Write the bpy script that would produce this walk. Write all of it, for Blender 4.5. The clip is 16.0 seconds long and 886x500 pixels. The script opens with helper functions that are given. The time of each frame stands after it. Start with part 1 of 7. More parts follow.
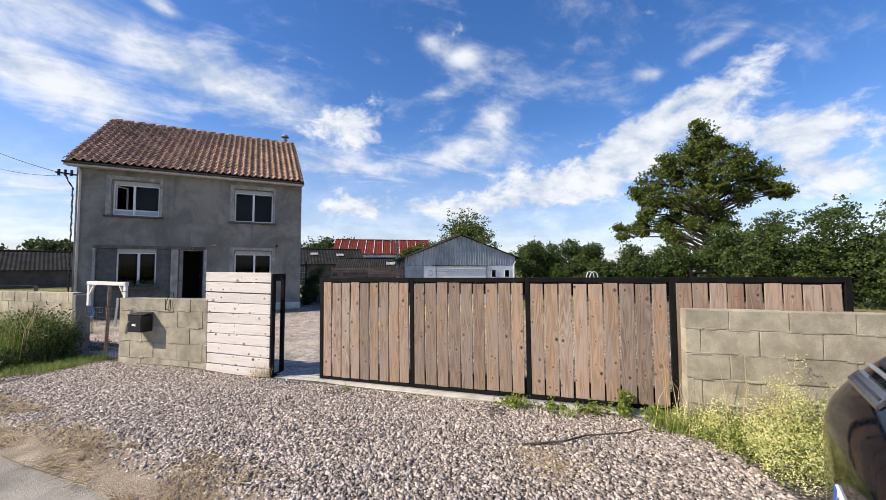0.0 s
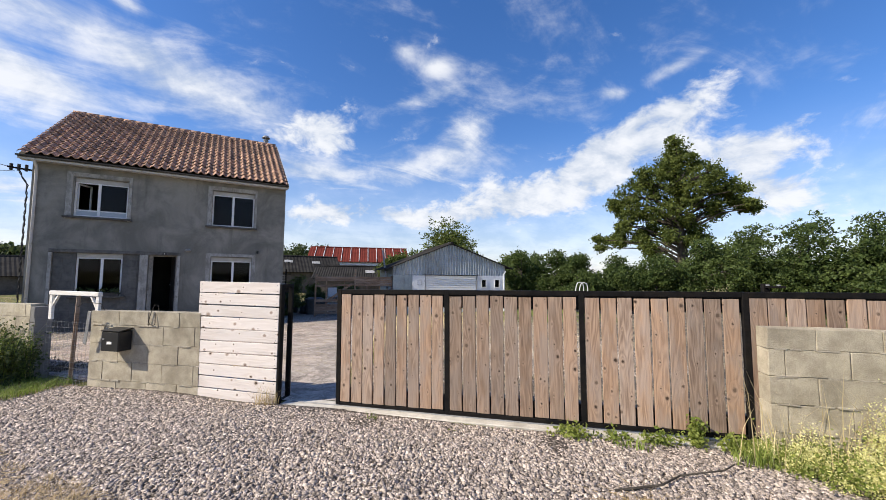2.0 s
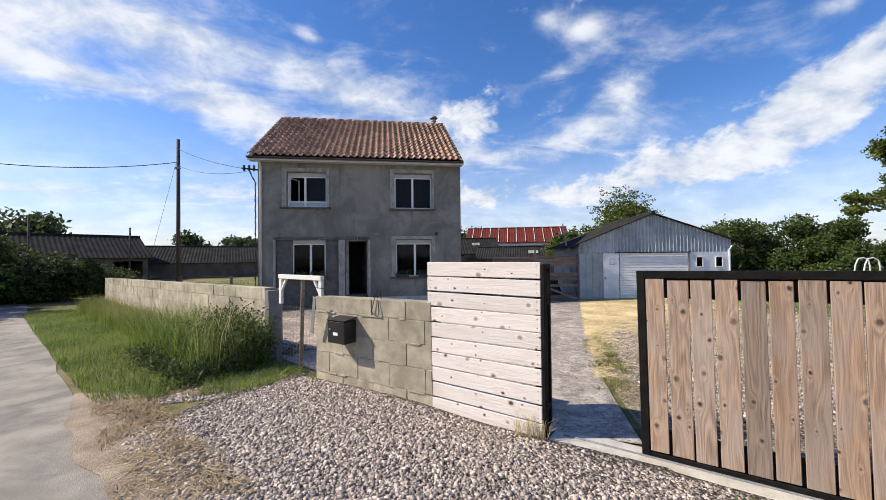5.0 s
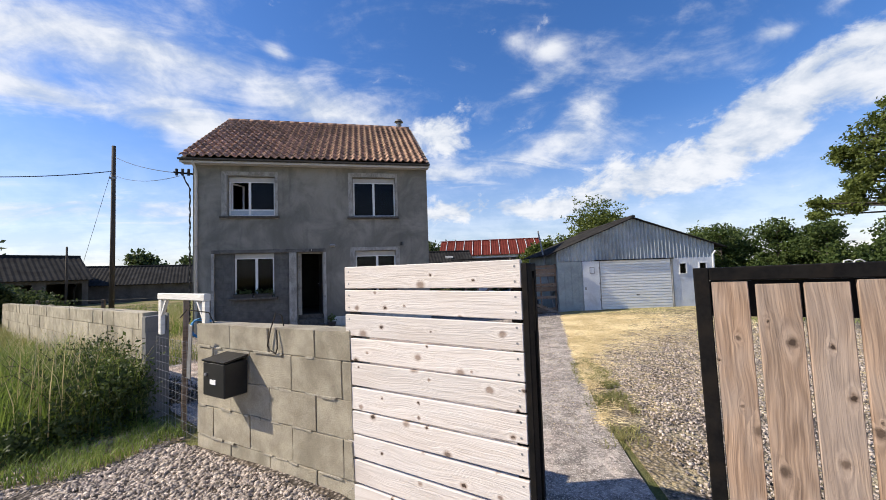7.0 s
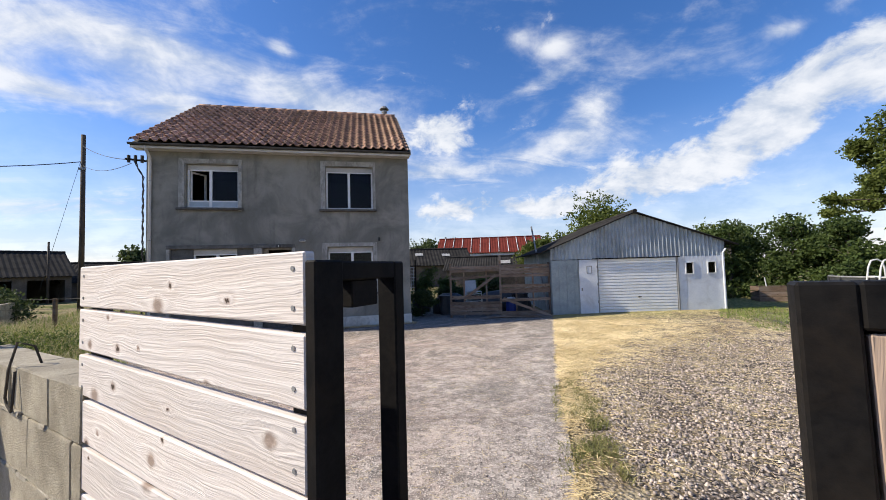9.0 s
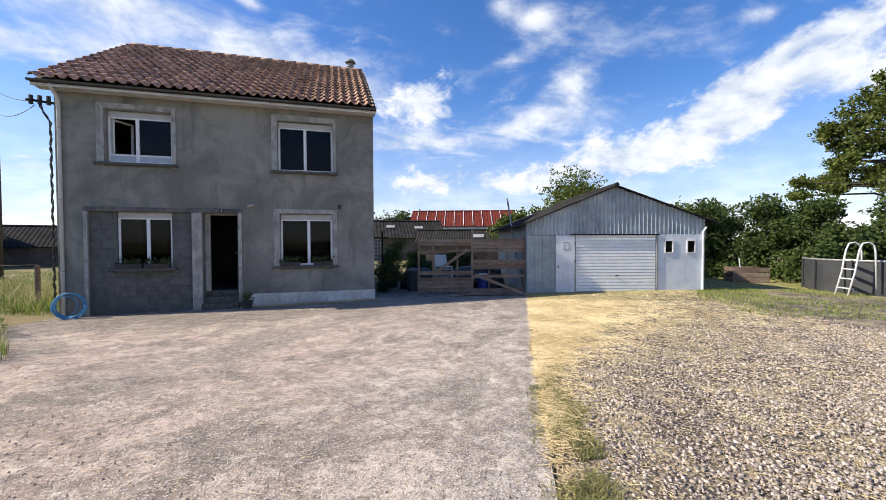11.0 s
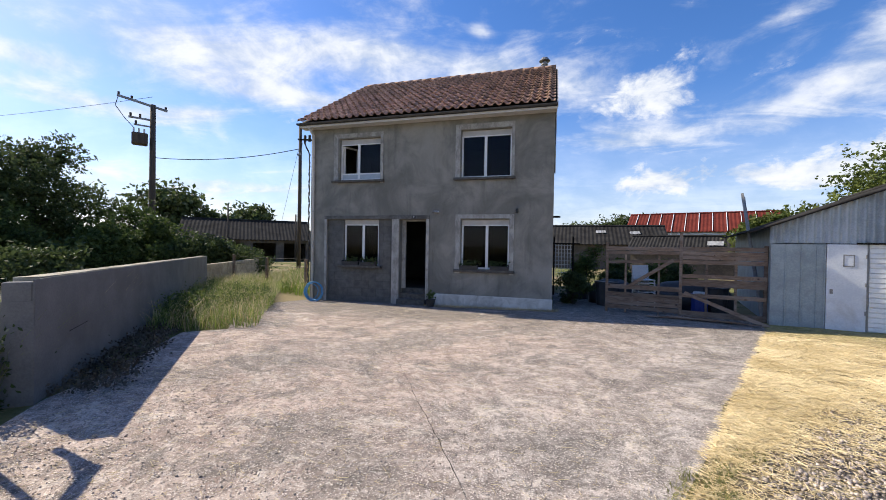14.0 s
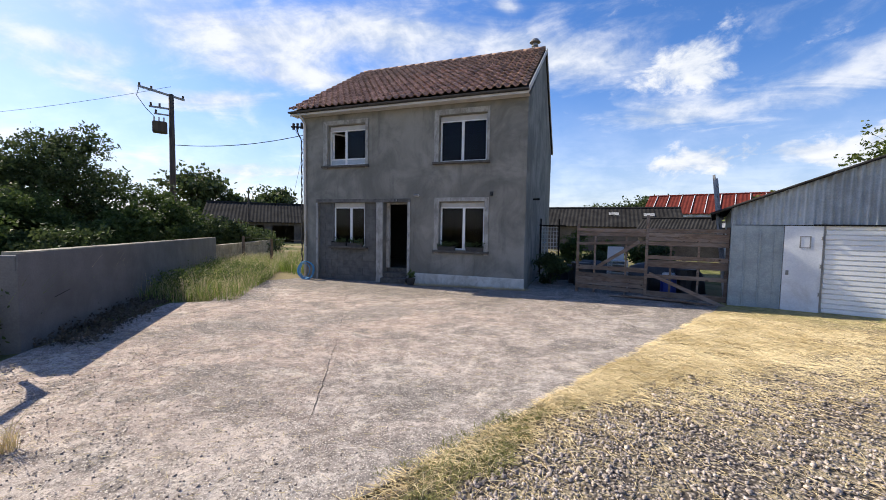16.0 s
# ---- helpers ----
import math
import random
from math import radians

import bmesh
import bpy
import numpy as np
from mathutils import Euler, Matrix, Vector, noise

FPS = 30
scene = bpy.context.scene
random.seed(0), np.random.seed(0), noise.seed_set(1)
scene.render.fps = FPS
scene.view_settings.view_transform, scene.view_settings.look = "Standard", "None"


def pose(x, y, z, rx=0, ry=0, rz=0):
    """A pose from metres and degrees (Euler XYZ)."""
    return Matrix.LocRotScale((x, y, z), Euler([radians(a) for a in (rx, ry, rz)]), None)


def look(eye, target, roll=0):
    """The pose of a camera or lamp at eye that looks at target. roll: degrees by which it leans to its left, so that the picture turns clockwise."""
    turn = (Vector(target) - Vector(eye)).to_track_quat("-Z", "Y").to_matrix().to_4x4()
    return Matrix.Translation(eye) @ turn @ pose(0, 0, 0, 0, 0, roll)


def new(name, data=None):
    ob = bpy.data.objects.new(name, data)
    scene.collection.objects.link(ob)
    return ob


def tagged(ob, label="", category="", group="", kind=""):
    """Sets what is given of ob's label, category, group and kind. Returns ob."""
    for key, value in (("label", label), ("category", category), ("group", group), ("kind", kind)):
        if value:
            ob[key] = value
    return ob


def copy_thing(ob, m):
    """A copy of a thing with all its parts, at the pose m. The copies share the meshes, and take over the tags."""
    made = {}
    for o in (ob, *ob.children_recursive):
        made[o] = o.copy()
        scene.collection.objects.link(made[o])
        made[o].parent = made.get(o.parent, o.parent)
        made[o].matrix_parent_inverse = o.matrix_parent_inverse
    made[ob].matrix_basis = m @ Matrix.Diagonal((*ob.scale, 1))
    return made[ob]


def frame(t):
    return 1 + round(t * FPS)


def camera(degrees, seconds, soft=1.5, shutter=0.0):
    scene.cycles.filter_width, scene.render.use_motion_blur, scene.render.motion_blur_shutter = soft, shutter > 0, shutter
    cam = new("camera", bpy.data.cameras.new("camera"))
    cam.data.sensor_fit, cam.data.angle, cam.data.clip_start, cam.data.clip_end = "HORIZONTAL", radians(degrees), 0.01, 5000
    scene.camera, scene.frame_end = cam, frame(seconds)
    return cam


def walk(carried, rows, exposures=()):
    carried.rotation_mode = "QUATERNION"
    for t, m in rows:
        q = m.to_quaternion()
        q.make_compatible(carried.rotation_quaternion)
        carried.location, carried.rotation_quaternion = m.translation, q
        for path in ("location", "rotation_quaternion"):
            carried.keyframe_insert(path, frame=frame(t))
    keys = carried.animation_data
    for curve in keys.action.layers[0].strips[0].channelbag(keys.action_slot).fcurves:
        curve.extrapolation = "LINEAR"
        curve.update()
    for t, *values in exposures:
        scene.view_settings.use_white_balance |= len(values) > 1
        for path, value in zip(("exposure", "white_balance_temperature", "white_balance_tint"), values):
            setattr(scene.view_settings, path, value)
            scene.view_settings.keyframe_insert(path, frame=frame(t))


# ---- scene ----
cam = camera(98.2, 16.0, soft=0.9)
PATH = [
    (0, (1.159, 0.406, 1.657), (2.044, 2.198, 1.743), 0.2),
    (0.5, (1.117, 0.481, 1.644), (2.076, 2.233, 1.749), 0.4),
    (1, (0.931, 0.678, 1.675), (1.939, 2.401, 1.797), 0.5),
    (1.5, (0.804, 0.946, 1.664), (1.826, 2.66, 1.796), 0.5),
    (2, (0.674, 1.314, 1.677), (1.682, 3.036, 1.81), 0.7),
    (2.5, (0.467, 1.678, 1.676), (1.428, 3.428, 1.798), 0.4),
    (3, (0.25, 2.047, 1.664), (1.045, 3.879, 1.77), -0.3),
    (3.5, (0.156, 2.445, 1.672), (0.773, 4.346, 1.749), 0.5),
    (4, (0.03, 2.815, 1.638), (0.474, 4.765, 1.681), 0.9),
    (4.2, (-0.012, 2.967, 1.639), (0.359, 4.932, 1.671), 1.1),
    (6.3, (0.223, 4.514, 1.541), (0.498, 6.493, 1.632), -1.2),
    (6.5, (0.319, 4.655, 1.534), (0.634, 6.627, 1.637), -1.5),
    (7, (0.573, 5.02, 1.503), (0.998, 6.972, 1.611), -1.9),
    (7.5, (0.876, 5.284, 1.51), (1.302, 7.235, 1.632), -1.6),
    (8, (1.153, 5.496, 1.522), (1.546, 7.453, 1.655), -1.3),
    (8.5, (1.306, 5.804, 1.516), (1.693, 7.762, 1.643), -1.2),
    (9, (1.529, 6.117, 1.506), (1.939, 8.072, 1.603), -1.6),
    (9.2, (1.61, 6.208, 1.505), (2.042, 8.159, 1.591), -1.5),
    (11.3, (2.018, 7.352, 1.494), (2.558, 9.278, 1.444), -0.2),
    (11.5, (2.06, 7.483, 1.497), (2.549, 9.421, 1.455), -0.3),
    (12, (2.092, 7.786, 1.515), (2.392, 9.763, 1.501), -0.3),
    (12.5, (2.208, 7.983, 1.51), (2.159, 9.982, 1.557), 0.5),
    (13, (2.431, 7.964, 1.521), (2.088, 9.934, 1.558), 0.8),
    (13.5, (2.738, 7.884, 1.515), (2.263, 9.827, 1.523), 0.6),
    (14, (3.078, 7.833, 1.502), (2.531, 9.757, 1.479), 1.0),
    (14.5, (3.439, 7.758, 1.519), (2.847, 9.667, 1.454), 1.2),
    (15, (3.84, 7.642, 1.492), (3.207, 9.536, 1.392), 1.2),
    (15.5, (4.203, 7.672, 1.488), (3.55, 9.559, 1.37), 1.1),
    (16, (4.618, 7.707, 1.505), (3.949, 9.589, 1.389), 1.0),
]
EXPOSURES = [(0.0, 0.46), (9.0, 0.42), (11.5, 0.63), (12.5, 0.60), (14.0, 0.55), (16.0, 0.53)]
walk(cam, [(t, look(eye, target, roll)) for t, eye, target, roll in PATH], EXPOSURES)

# ---- world, sun ----
SUN_TO = Vector((-1.0, 0.17, 0.80)).normalized()
SUN_EL = math.asin(SUN_TO.z)
SUN_AZ = math.atan2(SUN_TO.x, SUN_TO.y)          # clockwise from +y

# clouds: azimuth, elevation, half width, half height (degrees), tilt, amount
CUMULUS = [(56.9, 17.6, 5.5, 2.9, 9, .50), (69.4, 15.0, 5.5, 2.1, -10, .55), (51.1, 14.1, 3.7, 2.9, 26, .44), (70.6, 9.7, 4.9, 2.0, -10, .42), (40.1, 11.1, 9.5, 3.0, 4, .52), (14.2, 9.0, 6.6, 1.8, 9, .44),
           (27.6, 8.2, 6.0, 1.3, -1, .36), (62.5, 21.0, 4.0, 2.0, 20, .40), (11.6, 19.6, 5.5, 2.8, -8, .42), (150, 20, 22, 8, 0, .45), (-140, 22, 22, 7, 0, .45)]
VEILS = [(-5.0, 22.6, 11.0, 2.8, -13, .50), (-20.3, 19.4, 7.5, 2.5, -21, .52), (10.0, 14.4, 6.5, 1.2, -3, .40), (27.2, 15.5, 10.0, 2.6, 8, .36), (34.0, 21.0, 4.4, 2.0, 22, .34), (-11.0, 29.0, 1.5, .6, -10, .40),
         (54.8, 24.2, 1.7, .6, -12, .40), (61.7, 25.7, 2.8, .6, 14, .34), (29.0, 29.2, 2.4, 1.2, 6, .34), (24.2, 30.8, 1.7, .9, 1, .30), (100, 14, 16, 5, 0, .4)]
STREAKS = [(-46.6, 22.4, 10.6, 2.8, -2, .52), (-29.9, 26.0, 9.5, 2.2, 3, .46), (-37.0, 19.2, 12.0, 1.1, -2, .42), (-48.5, 15.6, 4.3, .8, 7, .44), (27.2, 25.2, 4.4, .8, 15, .34), (-42.2, 6.9, 14.0, 1.7, 4, .36),
           (-58.0, 14.6, 9.0, 1.1, -3, .42), (-64.0, 17.8, 6.0, 1.0, -2, .36), (-66, 7, 14, 2.2, 0, .34), (-95, 12, 14, 4, 0, .36), (-16, 8, 12, 2.0, 0, .34)]


class Nodes:
    """Small helper to wire node trees."""

    def __init__(self, tree):
        self.tree = tree
        tree.nodes.clear()

    def add(self, kind, operation=None, feature=None):
        node = self.tree.nodes.new(kind)
        if operation:
            node.operation = operation
        if feature:
            node.feature = feature
        return node

    def link(self, a, b):
        self.tree.links.new(a, b)

    def math(self, op, a, b=0.0, c=0.0, clamp=False):
        node = self.add("ShaderNodeMath", operation=op)
        node.use_clamp = clamp
        for k, v in enumerate((a, b, c)):
            if isinstance(v, (int, float)):
                node.inputs[k].default_value = v
            else:
                self.link(v, node.inputs[k])
        return node.outputs[0]

    def ramp(self, value, lo, hi):
        node = self.add("ShaderNodeMapRange")
        node.interpolation_type = "SMOOTHSTEP"
        self.link(value, node.inputs["Value"])
        node.inputs["From Min"].default_value, node.inputs["From Max"].default_value = lo, hi
        return node.outputs[0]

    def noise(self, vector, scale, detail=4.0, rough=0.55, dims="3D", w=None, distort=0.0):
        node = self.add("ShaderNodeTexNoise")
        node.noise_dimensions = dims
        if vector is not None:
            self.link(vector, node.inputs["Vector"])
        node.inputs["Scale"].default_value, node.inputs["Detail"].default_value = scale, detail
        node.inputs["Roughness"].default_value, node.inputs["Distortion"].default_value = rough, distort
        if w is not None:
            self.link(w, node.inputs["W"])
        return node.outputs["Fac"]

    def mix(self, fac, a, b, blend="MIX"):
        node = self.add("ShaderNodeMix")
        node.data_type, node.blend_type = "RGBA", blend
        for key, v in ((0, fac), (6, a), (7, b)):
            if isinstance(v, (int, float)):
                node.inputs[key].default_value = v
            elif isinstance(v, (tuple, list)):
                node.inputs[key].default_value = (*v[:3], 1.0)
            else:
                self.link(v, node.inputs[key])
        return node.outputs[2]

    def scaled(self, vector, scale):
        node = self.add("ShaderNodeMapping")
        self.link(vector, node.inputs["Vector"])
        node.inputs["Scale"].default_value = scale
        return node.outputs[0]


def build_world():
    world = bpy.data.worlds.new("sky")
    scene.world = world
    world.use_nodes = True
    n = Nodes(world.node_tree)
    sky = n.add("ShaderNodeTexSky")
    sky.sky_type, sky.sun_disc, sky.sun_elevation, sky.sun_rotation = "NISHITA", False, SUN_EL, SUN_AZ
    sky.air_density, sky.dust_density, sky.ozone_density = 1.0, 0.4, 3.0
    hue = n.add("ShaderNodeHueSaturation")
    hue.inputs["Saturation"].default_value = 1.25
    hue.inputs["Value"].default_value = 1.0
    n.link(n.mix(1.0, sky.outputs[0], SKY_TINT, "MULTIPLY"), hue.inputs["Color"])
    geo = n.add("ShaderNodeTexCoord")
    sep = n.add("ShaderNodeSeparateXYZ")
    n.link(geo.outputs["Generated"], sep.inputs[0])
    x, y, z = sep.outputs
    az = n.math("MULTIPLY", n.math("ARCTAN2", x, y), 57.2958)
    el = n.math("MULTIPLY", n.math("ARCSINE", z), 57.2958)
    # cloud plane
    zz = n.math("ADD", n.math("MAXIMUM", z, 0.0), 0.16)
    comb = n.add("ShaderNodeCombineXYZ")
    n.link(n.math("DIVIDE", x, zz), comb.inputs[0])
    n.link(n.math("DIVIDE", y, zz), comb.inputs[1])
    sweep = n.noise(n.scaled(comb.outputs[0], (1.0, 1.7, 1.0)), 1.6, 9.0, 0.62, distort=0.9)
    puff = n.noise(n.scaled(geo.outputs["Generated"], (1, 1, 1.7)), 11.0, 10.0, 0.60, distort=0.25)

    def gathered(rows):
        total = None
        for a, e, wa, we, tilt, amount in rows:
            da, de = n.math("SUBTRACT", az, a), n.math("SUBTRACT", el, e)
            c, s = math.cos(radians(tilt)), math.sin(radians(tilt))
            u = n.math("MULTIPLY", n.math("ADD", n.math("MULTIPLY", da, c), n.math("MULTIPLY", de, s)), 0.85 / wa)
            v = n.math("MULTIPLY", n.math("SUBTRACT", n.math("MULTIPLY", de, c), n.math("MULTIPLY", da, s)), 0.80 / we)
            r = n.math("ADD", n.math("MULTIPLY", u, u), n.math("MULTIPLY", v, v))
            g = n.math("MULTIPLY", n.math("EXPONENT", n.math("MULTIPLY", r, -1.0)), amount)
            total = g if total is None else n.math("ADD", total, g)
        return n.math("MINIMUM", total, 0.50)

    heap = n.math("ADD", gathered(CUMULUS), n.math("MULTIPLY", n.math("SUBTRACT", puff, 0.5), 1.25))
    thin = n.math("ADD", n.math("ADD", gathered(VEILS), gathered(STREAKS)), n.math("ADD", n.math("MULTIPLY", n.math("SUBTRACT", sweep, 0.5), 1.0), n.math("MULTIPLY", n.math("SUBTRACT", puff, 0.5), 0.55)))
    body = n.ramp(heap, 0.14, 0.46)
    veil = n.math("MULTIPLY", n.ramp(thin, -0.02, 0.62), 0.92)
    haze = n.math("MULTIPLY", n.ramp(el, 21.0, -2.0), 0.6)
    cover = n.math("MAXIMUM", n.math("MAXIMUM", n.math("MULTIPLY", body, 0.96), veil), haze)
    shade = n.ramp(n.math("ADD", puff, n.math("MULTIPLY", sweep, 0.6)), 0.62, 1.0)
    cloud = n.mix(shade, CLOUD_DARK, CLOUD_LIGHT)
    out = n.mix(cover, hue.outputs[0], cloud)
    back = n.add("ShaderNodeBackground")
    back.inputs["Strength"].default_value = SKY_STRENGTH
    n.link(out, back.inputs["Color"])
    n.link(back.outputs[0], n.add("ShaderNodeOutputWorld").inputs[0])


SKY_STRENGTH = 0.12
SKY_TINT = (1.02, 0.95, 1.05)
CLOUD_DARK, CLOUD_LIGHT = (3.5, 4.0, 4.85), (5.9, 6.0, 6.25)
build_world()
sun = new("sun", bpy.data.lights.new("sun", "SUN"))
sun.data.energy, sun.data.angle, sun.data.color = 5.0, radians(0.6), (1.0, 0.905, 0.745)
sun.matrix_world = look(SUN_TO * 50, (0, 0, 0))


# ---- materials ----
def surface(name, dark, light, scale=6.0, rough=0.8, bump=0.3, fine=40.0, metal=0.0, stain=None, stain_scale=0.6, random_amount=0.0, spec=0.4,
            stretch=(1, 1, 1), local=False, bump_size=0.01, island=0.0):
    """Two colours mixed by noise at two scales, a stain layer, relief and a shift per piece."""
    m = bpy.data.materials.new(name)
    m.use_nodes = True
    n = Nodes(m.node_tree)
    if local:
        vec = n.add("ShaderNodeTexCoord").outputs["Object"]
    else:
        vec = n.add("ShaderNodeNewGeometry").outputs["Position"]
    vec = n.scaled(vec, stretch)
    a, b = n.noise(vec, scale, 5.0, 0.6), n.noise(vec, fine, 4.0, 0.6)
    fac = n.ramp(n.math("ADD", n.math("MULTIPLY", a, 0.6), n.math("MULTIPLY", b, 0.4)), 0.33, 0.67)
    color = n.mix(fac, dark, light)
    if stain:
        color = n.mix(n.math("MULTIPLY", n.ramp(n.noise(vec, stain_scale, 6.0, 0.65, distort=0.6), 0.46, 0.68), stain[3] if len(stain) > 3 else 0.8), color, stain)
    if random_amount or island:
        rnd = n.add("ShaderNodeObjectInfo").outputs["Random"] if random_amount else n.add("ShaderNodeNewGeometry").outputs["Random Per Island"]
        amount = random_amount or island
        k = n.math("ADD", n.math("MULTIPLY", rnd, 2 * amount), 1.0 - amount)
        hsv = n.add("ShaderNodeHueSaturation")
        n.link(k, hsv.inputs["Value"])
        n.link(color, hsv.inputs["Color"])
        color = hsv.outputs[0]
    p = n.add("ShaderNodeBsdfPrincipled")
    n.link(color, p.inputs["Base Color"])
    n.link(n.math("ADD", n.math("MULTIPLY", b, 0.25), rough - 0.12, clamp=True), p.inputs["Roughness"])
    p.inputs["Metallic"].default_value = metal
    p.inputs["Specular IOR Level"].default_value = spec
    if bump:
        bn = n.add("ShaderNodeBump")
        bn.inputs["Strength"].default_value, bn.inputs["Distance"].default_value = bump, bump_size
        n.link(n.math("ADD", b, n.math("MULTIPLY", a, 0.6)), bn.inputs["Height"])
        n.link(bn.outputs[0], p.inputs["Normal"])
    n.link(p.outputs[0], n.add("ShaderNodeOutputMaterial").inputs[0])
    return m


def wood(name, dark, light, upright=False, knots=1.0, rough=0.75, random_amount=0.15, grey=(0.34, 0.32, 0.30), warm=None, rings=0.5, knot_rate=0.5, knot=(0.075, 0.048, 0.034), knot_size=1.0, ripple=85.0):
    """Sawn boards: arched grain along each piece that flows round its knots, grey weathering; every piece differs."""
    m = bpy.data.materials.new(name)
    m.use_nodes = True
    n = Nodes(m.node_tree)
    tex = n.add("ShaderNodeTexCoord").outputs["Object"]
    info = n.add("ShaderNodeObjectInfo").outputs["Random"]
    sep = n.add("ShaderNodeSeparateXYZ")
    n.link(tex, sep.inputs[0])
    across, along = (sep.outputs[0], sep.outputs[2]) if upright else (sep.outputs[2], sep.outputs[0])
    a = n.math("ADD", across, n.math("MULTIPLY", info, 13.7))
    b = n.math("ADD", along, n.math("MULTIPLY", info, 41.3))

    def plane(u, v):
        c = n.add("ShaderNodeCombineXYZ")
        n.link(u, c.inputs[0])
        n.link(v, c.inputs[1])
        n.link(n.math("MULTIPLY", info, 5.0), c.inputs[2])
        return c.outputs[0]

    vor = n.add("ShaderNodeTexVoronoi", feature="F1")
    vor.voronoi_dimensions = "2D"
    n.link(plane(a, n.math("MULTIPLY", b, 0.5)), vor.inputs["Vector"])
    vor.inputs["Scale"].default_value = 7.5
    at = n.add("ShaderNodeSeparateXYZ")
    n.link(vor.outputs["Position"], at.inputs[0])
    pick = n.add("ShaderNodeSeparateColor")
    n.link(vor.outputs["Color"], pick.inputs[0])
    on = n.math("LESS_THAN", pick.outputs[0], knot_rate)
    size = n.math("ADD", n.math("MULTIPLY", n.math("MULTIPLY", pick.outputs[1], pick.outputs[1]), 0.95 * knot_size), 0.38 * knot_size)
    ragged = n.math("MULTIPLY", n.math("SUBTRACT", n.noise(plane(a, b), 55.0, 3.0, 0.6), 0.5), 0.022)
    da = n.math("ADD", n.math("SUBTRACT", a, at.outputs[0]), ragged)
    db = n.math("SUBTRACT", n.math("SUBTRACT", b, n.math("MULTIPLY", at.outputs[1], 2.0)), ragged)

    def spot(ra, rb):
        u = n.math("DIVIDE", n.math("DIVIDE", da, ra), size)
        v = n.math("DIVIDE", n.math("DIVIDE", db, rb), size)
        r = n.math("ADD", n.math("MULTIPLY", u, u), n.math("MULTIPLY", v, v))
        return n.math("MULTIPLY", n.math("EXPONENT", n.math("MULTIPLY", r, -1.0)), on)

    halo = spot(0.035, 0.085)
    wander = n.math("MULTIPLY", n.math("SUBTRACT", n.noise(plane(n.math("MULTIPLY", a, 2.0), n.math("MULTIPLY", b, 1.6)), 1.0, 2.0), 0.5), 0.10)
    g = n.math("ADD", n.math("SUBTRACT", a, n.math("MULTIPLY", n.math("MULTIPLY", da, halo), 0.85)), wander)
    arch = n.noise(plane(n.math("MULTIPLY", g, 9.0), n.math("MULTIPLY", b, 0.75)), 1.0, 1.5, 0.4)
    ring = n.math("ADD", n.math("MULTIPLY", n.math("SINE", n.math("ADD", n.math("MULTIPLY", arch, ripple), n.math("MULTIPLY", halo, 9.0))), 0.5), 0.5)
    fibre = n.noise(plane(n.math("MULTIPLY", g, 130.0), n.math("MULTIPLY", b, 4.0)), 1.0, 3.0, 0.6)
    broad = n.noise(plane(n.math("MULTIPLY", a, 6.0), n.math("MULTIPLY", b, 1.8)), 1.0, 4.0, 0.6)
    v = n.math("ADD", n.math("MULTIPLY", ring, rings), n.math("MULTIPLY", n.ramp(fibre, 0.3, 0.7), 1.0 - rings))
    lot = n.math("FRACT", n.math("MULTIPLY", info, 17.3))
    color = n.mix(v, dark, light)
    if warm:
        color = n.mix(n.math("MULTIPLY", lot, 0.75), color, n.mix(v, tuple(c * 0.62 for c in warm), warm))
    color = n.mix(n.math("MULTIPLY", n.ramp(broad, 0.40, 0.66), 0.6), color, grey)
    color = n.mix(n.math("MULTIPLY", n.ramp(n.noise(plane(n.math("MULTIPLY", a, 11.0), n.math("MULTIPLY", b, 0.9)), 1.0, 5.0, 0.7), 0.56, 0.74), 0.5), color, tuple(c * 0.55 for c in dark))
    color = n.mix(n.math("MULTIPLY", spot(0.040, 0.050), 0.45 * knots), color, tuple(min(1.0, c * 1.12) for c in light))
    color = n.mix(n.math("MULTIPLY", n.ramp(spot(0.026, 0.031), 0.10, 0.85), 0.8 * knots), color, knot)
    color = n.mix(n.math("MULTIPLY", n.math("MULTIPLY", n.ramp(spot(0.014, 0.018), 0.30, 0.55), n.ramp(pick.outputs[2], 0.2, 0.7)), 0.9 * knots), color, (0.035, 0.022, 0.015))
    hsv = n.add("ShaderNodeHueSaturation")
    n.link(n.math("ADD", n.math("MULTIPLY", info, 2 * random_amount), 1 - random_amount), hsv.inputs["Value"])
    n.link(color, hsv.inputs["Color"])
    p = n.add("ShaderNodeBsdfPrincipled")
    n.link(hsv.outputs[0], p.inputs["Base Color"])
    p.inputs["Roughness"].default_value = rough
    p.inputs["Specular IOR Level"].default_value = 0.25
    bn = n.add("ShaderNodeBump")
    bn.inputs["Strength"].default_value, bn.inputs["Distance"].default_value = 0.5, 0.003
    n.link(n.math("ADD", v, n.math("MULTIPLY", fibre, 0.8)), bn.inputs["Height"])
    n.link(bn.outputs[0], p.inputs["Normal"])
    n.link(p.outputs[0], n.add("ShaderNodeOutputMaterial").inputs[0])
    return m


